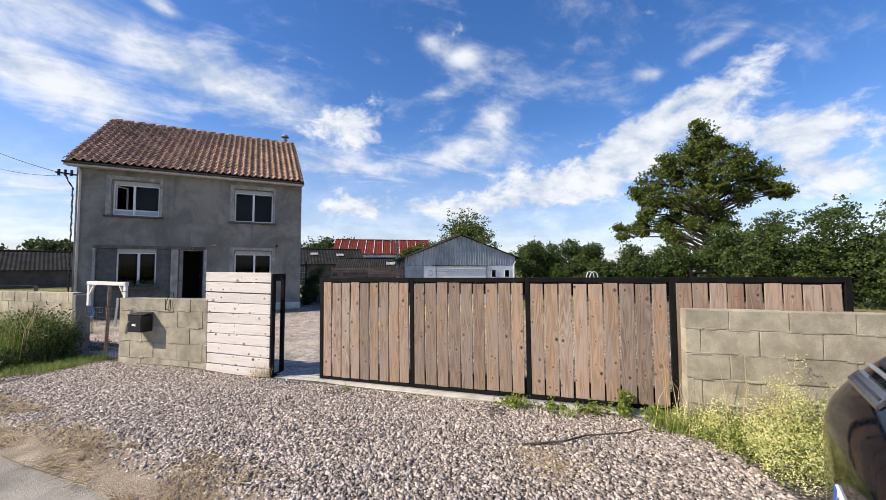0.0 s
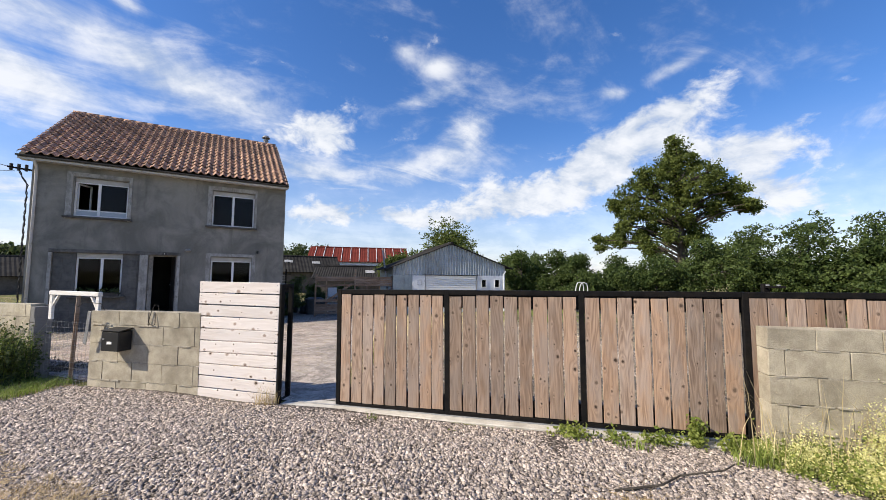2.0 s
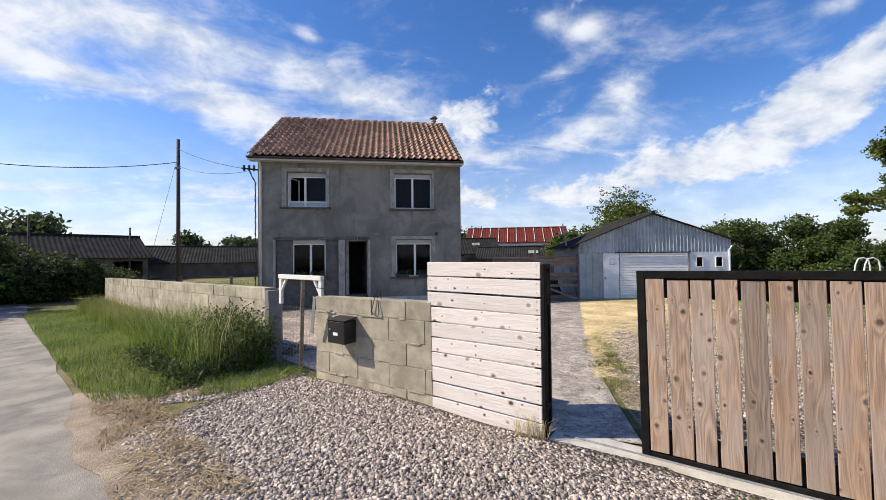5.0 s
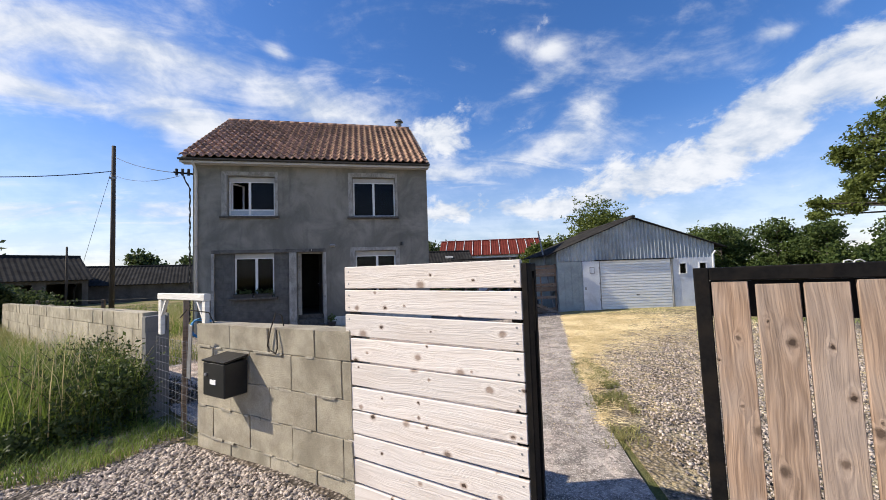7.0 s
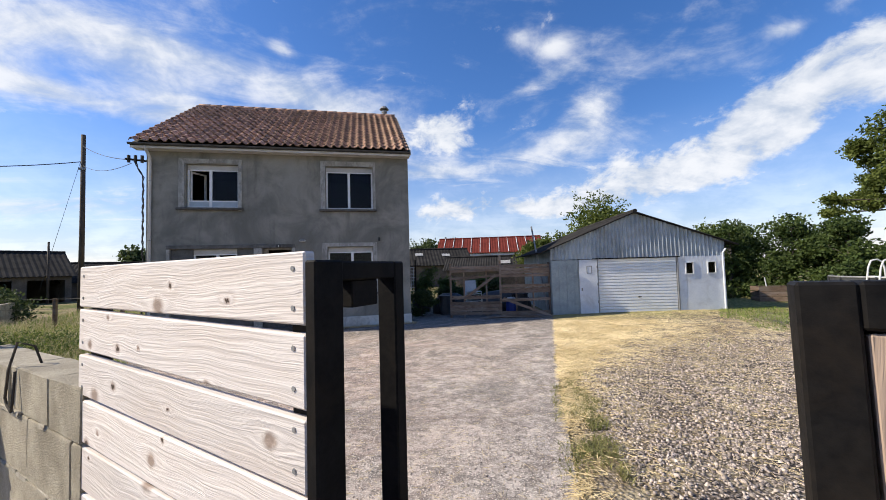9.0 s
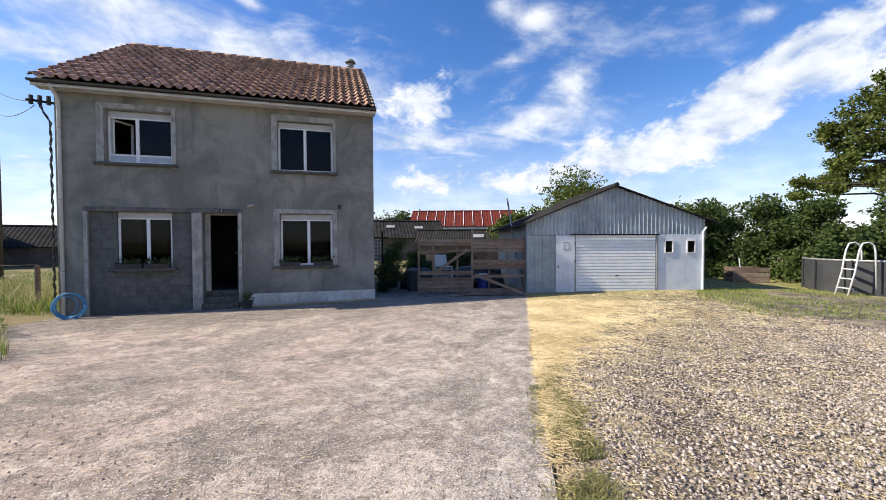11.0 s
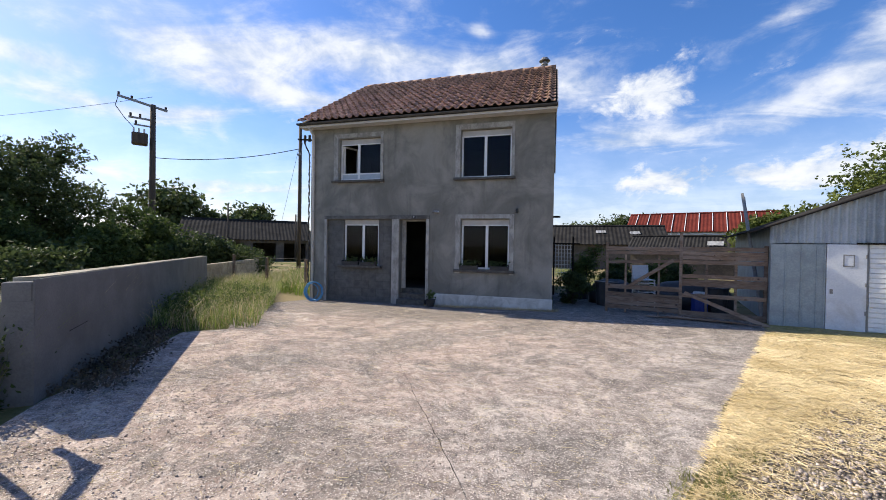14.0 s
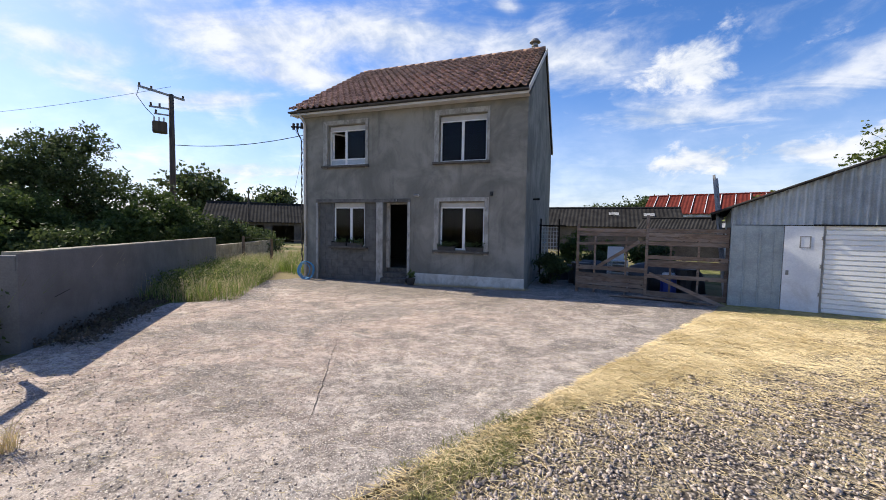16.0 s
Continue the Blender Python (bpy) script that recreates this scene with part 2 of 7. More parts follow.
def facade_material():
    """Old cement render: warm grey, cloudy, with dark weather streaks and patched lighter areas."""
    m = bpy.data.materials.new("cement_render")
    m.use_nodes = True
    n = Nodes(m.node_tree)
    pos = n.add("ShaderNodeNewGeometry").outputs["Position"]
    cloud = n.noise(pos, 0.75, 6.0, 0.62, distort=0.8)
    blot = n.noise(n.scaled(pos, (1.0, 1.0, 0.7)), 2.1, 7.0, 0.7, distort=0.5)
    drip = n.noise(n.scaled(pos, (1.0, 1.0, 0.10)), 3.2, 5.0, 0.65)
    grit = n.noise(pos, 70.0, 4.0, 0.7)
    color = n.mix(n.ramp(cloud, 0.34, 0.66), (0.168, 0.163, 0.142), (0.305, 0.290, 0.252))
    color = n.mix(n.math("MULTIPLY", n.ramp(blot, 0.50, 0.72), 0.45), color, (0.125, 0.122, 0.110))
    color = n.mix(n.math("MULTIPLY", n.ramp(blot, 0.42, 0.28), 0.3), color, (0.33, 0.315, 0.275))
    color = n.mix(n.math("MULTIPLY", n.ramp(drip, 0.53, 0.74), 0.45), color, (0.085, 0.083, 0.074))
    color = n.mix(n.math("MULTIPLY", n.ramp(grit, 0.45, 0.7), 0.25), color, (0.09, 0.087, 0.078))
    p = n.add("ShaderNodeBsdfPrincipled")
    n.link(color, p.inputs["Base Color"])
    p.inputs["Roughness"].default_value = 0.93
    p.inputs["Specular IOR Level"].default_value = 0.2
    bn = n.add("ShaderNodeBump")
    bn.inputs["Strength"].default_value, bn.inputs["Distance"].default_value = 0.4, 0.008
    n.link(n.math("ADD", grit, n.math("MULTIPLY", blot, 0.6)), bn.inputs["Height"])
    n.link(bn.outputs[0], p.inputs["Normal"])
    n.link(p.outputs[0], n.add("ShaderNodeOutputMaterial").inputs[0])
    return m


def leaf_material(name, dark, light, translucent=0.35, rough=0.6):
    m = bpy.data.materials.new(name)
    m.use_nodes = True
    n = Nodes(m.node_tree)
    geo = n.add("ShaderNodeNewGeometry")
    a = n.noise(geo.outputs["Position"], 0.9, 3.0, 0.6)
    fac = n.math("ADD", n.math("MULTIPLY", geo.outputs["Random Per Island"], 0.6), n.math("MULTIPLY", n.ramp(a, 0.35, 0.65), 0.4))
    color = n.mix(fac, dark, light)
    p = n.add("ShaderNodeBsdfPrincipled")
    n.link(color, p.inputs["Base Color"])
    p.inputs["Roughness"].default_value = rough
    p.inputs["Specular IOR Level"].default_value = 0.25
    t = n.add("ShaderNodeBsdfTranslucent")
    n.link(color, t.inputs["Color"])
    mixer = n.add("ShaderNodeMixShader")
    mixer.inputs[0].default_value = translucent
    n.link(p.outputs[0], mixer.inputs[1])
    n.link(t.outputs[0], mixer.inputs[2])
    n.link(mixer.outputs[0], n.add("ShaderNodeOutputMaterial").inputs[0])
    return m


def glass_material(name, tint=(0.38, 0.40, 0.40)):
    m = bpy.data.materials.new(name)
    m.use_nodes = True
    n = Nodes(m.node_tree)
    g = n.add("ShaderNodeBsdfGlossy")
    g.inputs["Roughness"].default_value = 0.02
    t = n.add("ShaderNodeBsdfTransparent")
    t.inputs["Color"].default_value = (*tint, 1)
    f = n.add("ShaderNodeFresnel")
    f.inputs["IOR"].default_value = 1.5
    mixer = n.add("ShaderNodeMixShader")
    n.link(n.math("MULTIPLY", f.outputs[0], 0.42, clamp=True), mixer.inputs[0])
    n.link(t.outputs[0], mixer.inputs[1])
    n.link(g.outputs[0], mixer.inputs[2])
    n.link(mixer.outputs[0], n.add("ShaderNodeOutputMaterial").inputs[0])
    return m


M = {
    "render": facade_material(),
    "infill": surface("bare_block_infill", (0.085, 0.083, 0.078), (0.15, 0.147, 0.138), 5, 0.95, 0.6, 90, random_amount=0.10),
    "surround": surface("flaking_white_surround", (0.26, 0.25, 0.225), (0.44, 0.425, 0.39), 7, 0.85, 0.3, 60, stain=(0.13, 0.125, 0.112, 0.6), stain_scale=6.0, stretch=(1, 1, 0.5)),
    "lintel": surface("dark_weathered_lintel", (0.075, 0.072, 0.065), (0.19, 0.182, 0.165), 5, 0.9, 0.3, 60, stain=(0.05, 0.048, 0.043, 0.7), stain_scale=2.5),
    "shutter_box": surface("grey_shutter_box", (0.40, 0.39, 0.365), (0.52, 0.51, 0.48), 4, 0.6, 0.1, 50),
    "sill": surface("mossy_cement_sill", (0.055, 0.050, 0.043), (0.13, 0.12, 0.105), 9, 0.9, 0.3, 80),
    "plinth": surface("painted_plinth", (0.5, 0.49, 0.45), (0.68, 0.66, 0.62), 4, 0.85, 0.2, 50, stain=(0.3, 0.28, 0.24, 0.7), stain_scale=2.5),
    "pvc": surface("white_pvc", (0.70, 0.70, 0.70), (0.80, 0.80, 0.79), 5, 0.4, 0.0),
    "fascia": surface("grey_fascia", (0.50, 0.48, 0.45), (0.62, 0.60, 0.57), 3, 0.7, 0.1),
    "zinc": surface("zinc", (0.20, 0.20, 0.20), (0.32, 0.32, 0.32), 5, 0.55, 0.1, metal=0.4),
    "old_zinc": surface("tarnished_zinc", (0.055, 0.053, 0.05), (0.11, 0.105, 0.10), 5, 0.6, 0.1, metal=0.2),
    "tile": surface("clay_tile", (0.19, 0.104, 0.068), (0.60, 0.38, 0.265), 9, 0.85, 0.35, 60, stain=(0.085, 0.055, 0.042, 0.5), stain_scale=2.2, random_amount=0.26),
    "tile_far": surface("clay_tile_far", (0.19, 0.104, 0.068), (0.60, 0.38, 0.265), 9, 0.85, 0.35, 60, stain=(0.085, 0.055, 0.042, 0.5), stain_scale=2.2, island=0.26),
    # near black: the dimness of the rooms is put into this colour
    "dark_room": surface("shaded_room_plaster", (0.035, 0.033, 0.03), (0.06, 0.055, 0.05), 2, 0.9, 0.0),
    "door_dark": surface("dark_door", (0.03, 0.028, 0.028), (0.06, 0.055, 0.05), 4, 0.5, 0.1),
    "block": surface("concrete_block", (0.285, 0.248, 0.185), (0.50, 0.445, 0.34), 5, 0.95, 0.9, 110, random_amount=0.13, stain=(0.20, 0.175, 0.125, 0.6), stain_scale=1.6),
    "grey_coat": surface("grey_cement_coat", (0.125, 0.123, 0.12), (0.195, 0.19, 0.184), 1.5, 0.92, 0.3, 50, stain=(0.12, 0.115, 0.105, 0.6), stain_scale=1.2),
    "mortar": surface("mortar", (0.26, 0.23, 0.18), (0.44, 0.40, 0.32), 12, 0.95, 0.7, 120),
    "plank": wood("weathered_planks", (0.15, 0.105, 0.080), (0.40, 0.300, 0.228), True, grey=(0.315, 0.258, 0.220), random_amount=0.24, warm=(0.46, 0.295, 0.19), rings=0.5, knot_rate=0.8, knot_size=0.72, ripple=60.0),
    "pale_board": wood("bleached_pine_boards", (0.60, 0.53, 0.48), (0.72, 0.66, 0.615), grey=(0.66, 0.615, 0.585), random_amount=0.07, rings=0.5, knot_rate=0.66, knot=(0.24, 0.16, 0.115), knot_size=0.95, ripple=40.0),
    "pallet": wood("old_pallet_boards", (0.105, 0.070, 0.048), (0.25, 0.175, 0.125), grey=(0.26, 0.215, 0.18), random_amount=0.28, knot_rate=0.2),
    "white_wood": wood("white_painted_wood", (0.62, 0.60, 0.56), (0.78, 0.76, 0.72), knots=0.2, grey=(0.66, 0.64, 0.6), random_amount=0.05),
    "black_steel": surface("black_painted_steel", (0.0045, 0.0045, 0.005), (0.013, 0.012, 0.0115), 8, 0.6, 0.1, 60, spec=0.09, stain=(0.022, 0.017, 0.013, 0.5), stain_scale=7.0),
    "black_plastic": surface("black_mailbox", (0.012, 0.012, 0.013), (0.02, 0.02, 0.02), 8, 0.38, 0.0),
    "label_white": surface("paper_label", (0.7, 0.7, 0.68), (0.8, 0.8, 0.78), 8, 0.7, 0.0),
    "gravel": surface("gravel_stones", (0.14, 0.115, 0.100), (0.61, 0.52, 0.45), 22, 0.9, 0.5, 110, island=0.5),
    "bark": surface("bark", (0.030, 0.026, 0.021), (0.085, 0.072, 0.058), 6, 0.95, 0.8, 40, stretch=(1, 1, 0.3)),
    "pole_wood": surface("creosoted_pole", (0.05, 0.04, 0.032), (0.11, 0.085, 0.065), 6, 0.9, 0.4, 40, stretch=(1, 1, 0.15)),
    "slate": surface("fibre_cement_roof", (0.020, 0.019, 0.0185), (0.046, 0.044, 0.042), 1.2, 0.95, 0.3, 20, spec=0.04),
    "red_roof": surface("red_roof", (0.10, 0.020, 0.015), (0.17, 0.036, 0.026), 1.0, 0.9, 0.2, 10, spec=0.1),
    "barn_wall": surface("barn_wall", (0.075, 0.062, 0.052), (0.16, 0.135, 0.11), 1.2, 0.95, 0.3, 12),
    "white_wall": surface("white_garage_wall", (0.60, 0.63, 0.68), (0.76, 0.78, 0.81), 2.5, 0.75, 0.15, 30, stain=(0.42, 0.40, 0.37, 0.5), stain_scale=1.4),
    "garage_door": surface("white_garage_door", (0.74, 0.75, 0.75), (0.84, 0.84, 0.83), 3, 0.45, 0.05, 30),
    "corrugated": surface("galvanised_sheet", (0.30, 0.345, 0.375), (0.52, 0.56, 0.585), 1.6, 0.6, 0.1, 30, metal=0.1, stain=(0.25, 0.26, 0.26, 0.5), stain_scale=1.2),
    "grey_panel": surface("grey_blue_panel", (0.25, 0.30, 0.32), (0.40, 0.45, 0.465), 2.2, 0.6, 0.1, 30, metal=0.1, stain=(0.22, 0.24, 0.24, 0.5), stain_scale=3.0),
    "chrome": surface("aluminium", (0.6, 0.6, 0.6), (0.75, 0.75, 0.75), 5, 0.3, 0.0, metal=0.9),
    "blue_hose": surface("blue_hose", (0.05, 0.22, 0.45), (0.09, 0.34, 0.60), 8, 0.45, 0.0),
    "black_rubber": surface("black_rubber", (0.012, 0.012, 0.012), (0.022, 0.022, 0.022), 8, 0.6, 0.1),
    "pool": surface("pool_liner", (0.035, 0.037, 0.04), (0.06, 0.062, 0.066), 3, 0.5, 0.1),
    "car_paint": surface("dark_car_paint", (0.002, 0.0025, 0.005), (0.003, 0.004, 0.008), 3, 0.06, 0.0, spec=0.07),
    "lamp_glass": surface("tail_lamp_glass", (0.025, 0.022, 0.023), (0.05, 0.045, 0.046), 30, 0.12, 0.0, spec=0.4),
    "plate_blue": surface("plate_blue", (0.01, 0.08, 0.42), (0.015, 0.10, 0.48), 8, 0.4, 0.0),
    "guard": surface("frosted_guard", (0.36, 0.41, 0.46), (0.45, 0.50, 0.54), 5, 0.35, 0.0),
    "glass": glass_material("window_glass"),
    "oak_leaf": leaf_material("oak_leaves", (0.045, 0.070, 0.014), (0.165, 0.195, 0.045)),
    "hedge_leaf": leaf_material("hedge_leaves", (0.024, 0.048, 0.012), (0.120, 0.162, 0.044)),
    "dark_leaf": leaf_material("dark_leaves", (0.028, 0.048, 0.017), (0.105, 0.135, 0.048)),
    "weed_leaf": leaf_material("weed_leaves", (0.045, 0.075, 0.018), (0.14, 0.18, 0.05)),
    "pale_flower": leaf_material("pale_flowers", (0.62, 0.60, 0.20), (0.98, 0.94, 0.55)),
    "lush_leaf": leaf_material("yellow_green_leaves", (0.10, 0.15, 0.025), (0.33, 0.37, 0.09)),
    "strip": surface("pale_track_concrete", (0.40, 0.37, 0.315), (0.60, 0.565, 0.50), 6, 0.92, 0.4, 80, stain=(0.30, 0.27, 0.22, 0.6), stain_scale=2.0),
    "grass": leaf_material("grass_blades", (0.085, 0.14, 0.022), (0.33, 0.40, 0.095)),
    "leaf_litter": leaf_material("leaf_litter", (0.045, 0.040, 0.030), (0.17, 0.14, 0.10), 0.1),
    "olive_grass": leaf_material("olive_grass_blades", (0.10, 0.12, 0.03), (0.42, 0.38, 0.16)),
    "dry_grass": leaf_material("dry_grass_blades", (0.36, 0.28, 0.14), (0.80, 0.67, 0.40), 0.2),
    "straw": leaf_material("cut_straw", (0.42, 0.305, 0.13), (0.96, 0.81, 0.50), 0.1),
    "dead_grass": leaf_material("dead_grass", (0.20, 0.145, 0.075), (0.56, 0.43, 0.25), 0.15),
    "terracotta": surface("dark_planter", (0.03, 0.028, 0.026), (0.06, 0.055, 0.05), 6, 0.7, 0.1),
    "blue_plastic": surface("blue_plastic", (0.02, 0.04, 0.2), (0.03, 0.06, 0.3), 6, 0.4, 0.0),
    "white_plastic": surface("white_plastic", (0.5, 0.5, 0.5), (0.66, 0.66, 0.65), 6, 0.5, 0.0),
}


# ---- mesh helpers ----
def link_mesh(name, bm, material, parent=None, label="", smooth=False):
    data = bpy.data.meshes.new(name)
    bmesh.ops.recalc_face_normals(bm, faces=bm.faces)
    bm.to_mesh(data)
    bm.free()
    if material is not None:
        data.materials.append(material)
    if smooth:
        data.shade_smooth()
    ob = new(name, data)
    ob.parent = parent
    return tagged(ob, label)


def part(name, bm, material, parent, label="", smooth=False):
    return link_mesh(name, bm, material, parent, label, smooth)


def thing(name, m, label, category, group="", kind=""):
    """An Empty at the base of a thing."""
    ob = new(name)
    ob.empty_display_size = 0.2
    ob.matrix_basis = m
    return tagged(ob, label, category, group, kind)


def box(x0, x1, y0, y1, z0, z1, bevel=0.0, m=None, bm=None, rough=0.0, seed=0):
    """A box, with bevelled edges where asked; added to bm if there is one."""
    tmp = bmesh.new()
    bmesh.ops.create_cube(tmp, size=1.0)
    for v in tmp.verts:
        v.co = Vector(((x0 + x1) / 2 + v.co.x * (x1 - x0), (y0 + y1) / 2 + v.co.y * (y1 - y0), (z0 + z1) / 2 + v.co.z * (z1 - z0)))
    if bevel:
        bmesh.ops.bevel(tmp, geom=tmp.edges[:], offset=bevel, segments=1, affect="EDGES")
    if m is not None:
        tmp.transform(m)
    if bm is None:
        return tmp
    return merge(bm, tmp)


def merge(bm, tmp):
    data = bpy.data.meshes.new("tmp")
    tmp.to_mesh(data)
    tmp.free()
    bm.from_mesh(data)
    bpy.data.meshes.remove(data)
    return bm


def rod(a, b, r0, r1=None, sides=8, bm=None, caps=True):
    """A straight round bar from a to b."""
    bm = bm or bmesh.new()
    a, b, r1 = Vector(a), Vector(b), r0 if r1 is None else r1
    z = (b - a).normalized()
    x = z.orthogonal().normalized()
    y = z.cross(x)
    rings = []
    for p, r in ((a, r0), (b, r1)):
        rings.append([bm.verts.new(p + r * (math.cos(k * math.tau / sides) * x + math.sin(k * math.tau / sides) * y)) for k in range(sides)])
    for k in range(sides):
        bm.faces.new((rings[0][k], rings[0][(k + 1) % sides], rings[1][(k + 1) % sides], rings[1][k]))
    if caps:
        bm.faces.new(rings[0][::-1])
        bm.faces.new(rings[1])
    return bm


def tube(points, radius, sides=6, bm=None, closed=False, taper=None):
    """A bent round bar through points."""
    bm = bm or bmesh.new()
    pts = [Vector(p) for p in points]
    rings, last = [], None
    for i, p in enumerate(pts):
        d = (pts[min(i + 1, len(pts) - 1)] - pts[max(i - 1, 0)]).normalized()
        x = d.orthogonal().normalized() if last is None else (last - d * last.dot(d)).normalized()
        last = x
        y = d.cross(x)
        r = radius if taper is None else radius * (1 + (taper - 1) * i / (len(pts) - 1))
        rings.append([bm.verts.new(p + r * (math.cos(k * math.tau / sides) * x + math.sin(k * math.tau / sides) * y)) for k in range(sides)])
    for a, b in zip(rings, rings[1:]):
        for k in range(sides):
            bm.faces.new((a[k], a[(k + 1) % sides], b[(k + 1) % sides], b[k]))
    if not closed:
        bm.faces.new(rings[0][::-1])
        bm.faces.new(rings[-1])
    return bm


def prism(profile, y0, y1, bm=None, m=None):
    """A profile of (x, z) pushed from y0 to y1."""
    tmp = bmesh.new()
    a = [tmp.verts.new((x, y0, z)) for x, z in profile]
    b = [tmp.verts.new((x, y1, z)) for x, z in profile]
    k = len(profile)
    for i in range(k):
        tmp.faces.new((a[i], a[(i + 1) % k], b[(i + 1) % k], b[i]))
    tmp.faces.new(a[::-1])
    tmp.faces.new(b)
    if m is not None:
        tmp.transform(m)
    return tmp if bm is None else merge(bm, tmp)


def pierced(x0, x1, z0, z1, y0, y1, holes, bm=None):
    """A wall from y0 to y1 with rectangular holes (x0, x1, z0, z1) right through it."""
    bm = bm or bmesh.new()
    xs = sorted({x0, x1, *[h[0] for h in holes], *[h[1] for h in holes]})
    zs = sorted({z0, z1, *[h[2] for h in holes], *[h[3] for h in holes]})

    def solid(i, j):
        if not (0 <= i < len(xs) - 1 and 0 <= j < len(zs) - 1):
            return False
        cx, cz = (xs[i] + xs[i + 1]) / 2, (zs[j] + zs[j + 1]) / 2
        return not any(h[0] < cx < h[1] and h[2] < cz < h[3] for h in holes)

    def quad(*c):
        bm.faces.new([bm.verts.new(p) for p in c])

    for i in range(len(xs) - 1):
        for j in range(len(zs) - 1):
            if not solid(i, j):
                continue
            a, b, c, d = xs[i], xs[i + 1], zs[j], zs[j + 1]
            quad((a, y0, c), (b, y0, c), (b, y0, d), (a, y0, d))
            quad((a, y1, c), (a, y1, d), (b, y1, d), (b, y1, c))
            if not solid(i - 1, j):
                quad((a, y0, c), (a, y0, d), (a, y1, d), (a, y1, c))
            if not solid(i + 1, j):
                quad((b, y0, c), (b, y1, c), (b, y1, d), (b, y0, d))
            if not solid(i, j - 1):
                quad((a, y0, c), (a, y1, c), (b, y1, c), (b, y0, c))
            if not solid(i, j + 1):
                quad((a, y0, d), (b, y0, d), (b, y1, d), (a, y1, d))
    bmesh.ops.remove_doubles(bm, verts=bm.verts[:], dist=1e-4)
    return bm


def many(name, verts, faces, material, parent=None, label="", category="", kind="stuff", smooth=False):
    """One mesh from numpy arrays: verts (n, 3), faces (m, k)."""
    data = bpy.data.meshes.new(name)
    m, k = faces.shape
    data.vertices.add(len(verts))
    data.vertices.foreach_set("co", np.ascontiguousarray(verts, dtype=np.float32).ravel())
    data.loops.add(m * k)
    data.loops.foreach_set("vertex_index", np.ascontiguousarray(faces, dtype=np.int32).ravel())
    data.polygons.add(m)
    data.polygons.foreach_set("loop_start", np.arange(0, m * k, k, dtype=np.int32))
    data.polygons.foreach_set("loop_total", np.full(m, k, dtype=np.int32))
    data.update(calc_edges=True)
    data.validate()
    data.materials.append(material)
    if smooth:
        data.shade_smooth()
    ob = new(name, data)
    ob.parent = parent
    return tagged(ob, label, category, kind=kind)


# the fitted frames of the street side and of the back of the yard
NEAR = pose(0.56, 0.212, 0.015, 0, 0, 1.19) @ Matrix.Scale(1.031, 4)
FAR = pose(0.215, 0.31, 0.178)


def near(x, y):
    p = NEAR @ Vector((x, y, 0))
    return p.x, p.y


# ---- ground ----
def smooth01(v):
    v = np.clip(v, 0.0, 1.0)
    return v * v * (3 - 2 * v)


def ground_z(x, y):
    """Height of the ground: level before the gate, hollowed along its track, falling a little into the yard."""
    x, y = np.asarray(x, dtype=float), np.asarray(y, dtype=float)
    d = 0.697 * (x - 1.41) + 0.716 * (y - 6.94)
    s = 0.716 * (x - 1.41) - 0.697 * (y - 6.94)
    dip = 0.07 * smooth01((d + 1.0) / 0.9) * (1.0 - smooth01((d - 0.3) / 2.5)) * smooth01((s + 2.0) / 1.6)
    return -0.14 * smooth01(d / 5.0) - dip + 0.022 * np.clip(s, -13.0, 0.0)


def gz(x, y):
    return float(ground_z(x, y))


def sheet(name, outline, step, lift, material, kind="structure", label="", category="", jag=0.0, bumps=0.0, seed=3):
    """A piece of ground cover inside an outline, laid on the ground."""
    rng = np.random.default_rng(seed)
    bm = bmesh.new()
    pts = []
    for (ax, ay), (bx, by) in zip(outline, outline[1:] + outline[:1]):
        n = max(1, int(math.hypot(bx - ax, by - ay) / step))
        for i in range(n):
            f = i / n
            pts.append((ax + (bx - ax) * f + rng.uniform(-jag, jag), ay + (by - ay) * f + rng.uniform(-jag, jag)))
    poly = [bm.verts.new((x, y, 0)) for x, y in pts]
    bm.faces.new(poly)
    xs, ys = [p[0] for p in pts], [p[1] for p in pts]
    for axis, lo, hi in ((0, min(xs), max(xs)), (1, min(ys), max(ys))):
        k = math.floor(lo / step) + 1
        while k * step < hi:
            co, no = [0, 0, 0], [0, 0, 0]
            co[axis], no[axis] = k * step, 1
            bmesh.ops.bisect_plane(bm, geom=bm.verts[:] + bm.edges[:] + bm.faces[:], plane_co=co, plane_no=no, dist=1e-5)
            k += 1
    for v in bm.verts:
        v.co.z = gz(v.co.x, v.co.y) + lift + bumps * (noise.noise((v.co.x * 1.3, v.co.y * 1.3, 0.3)))
    ob = link_mesh(name, bm, material, None, label, smooth=True)
    return tagged(ob, label, category, kind=kind)


def line_mask(n, pos, ax, ay, bx, by):
    """Signed distance in metres to a line on the plan (positive to its left)."""
    sep = n.add("ShaderNodeSeparateXYZ")
    n.link(pos, sep.inputs[0])
    ln = math.hypot(bx - ax, by - ay)
    nx, ny = -(by - ay) / ln, (bx - ax) / ln
    return n.math("ADD", n.math("ADD", n.math("MULTIPLY", sep.outputs[0], nx), n.math("MULTIPLY", sep.outputs[1], ny)), -(ax * nx + ay * ny))


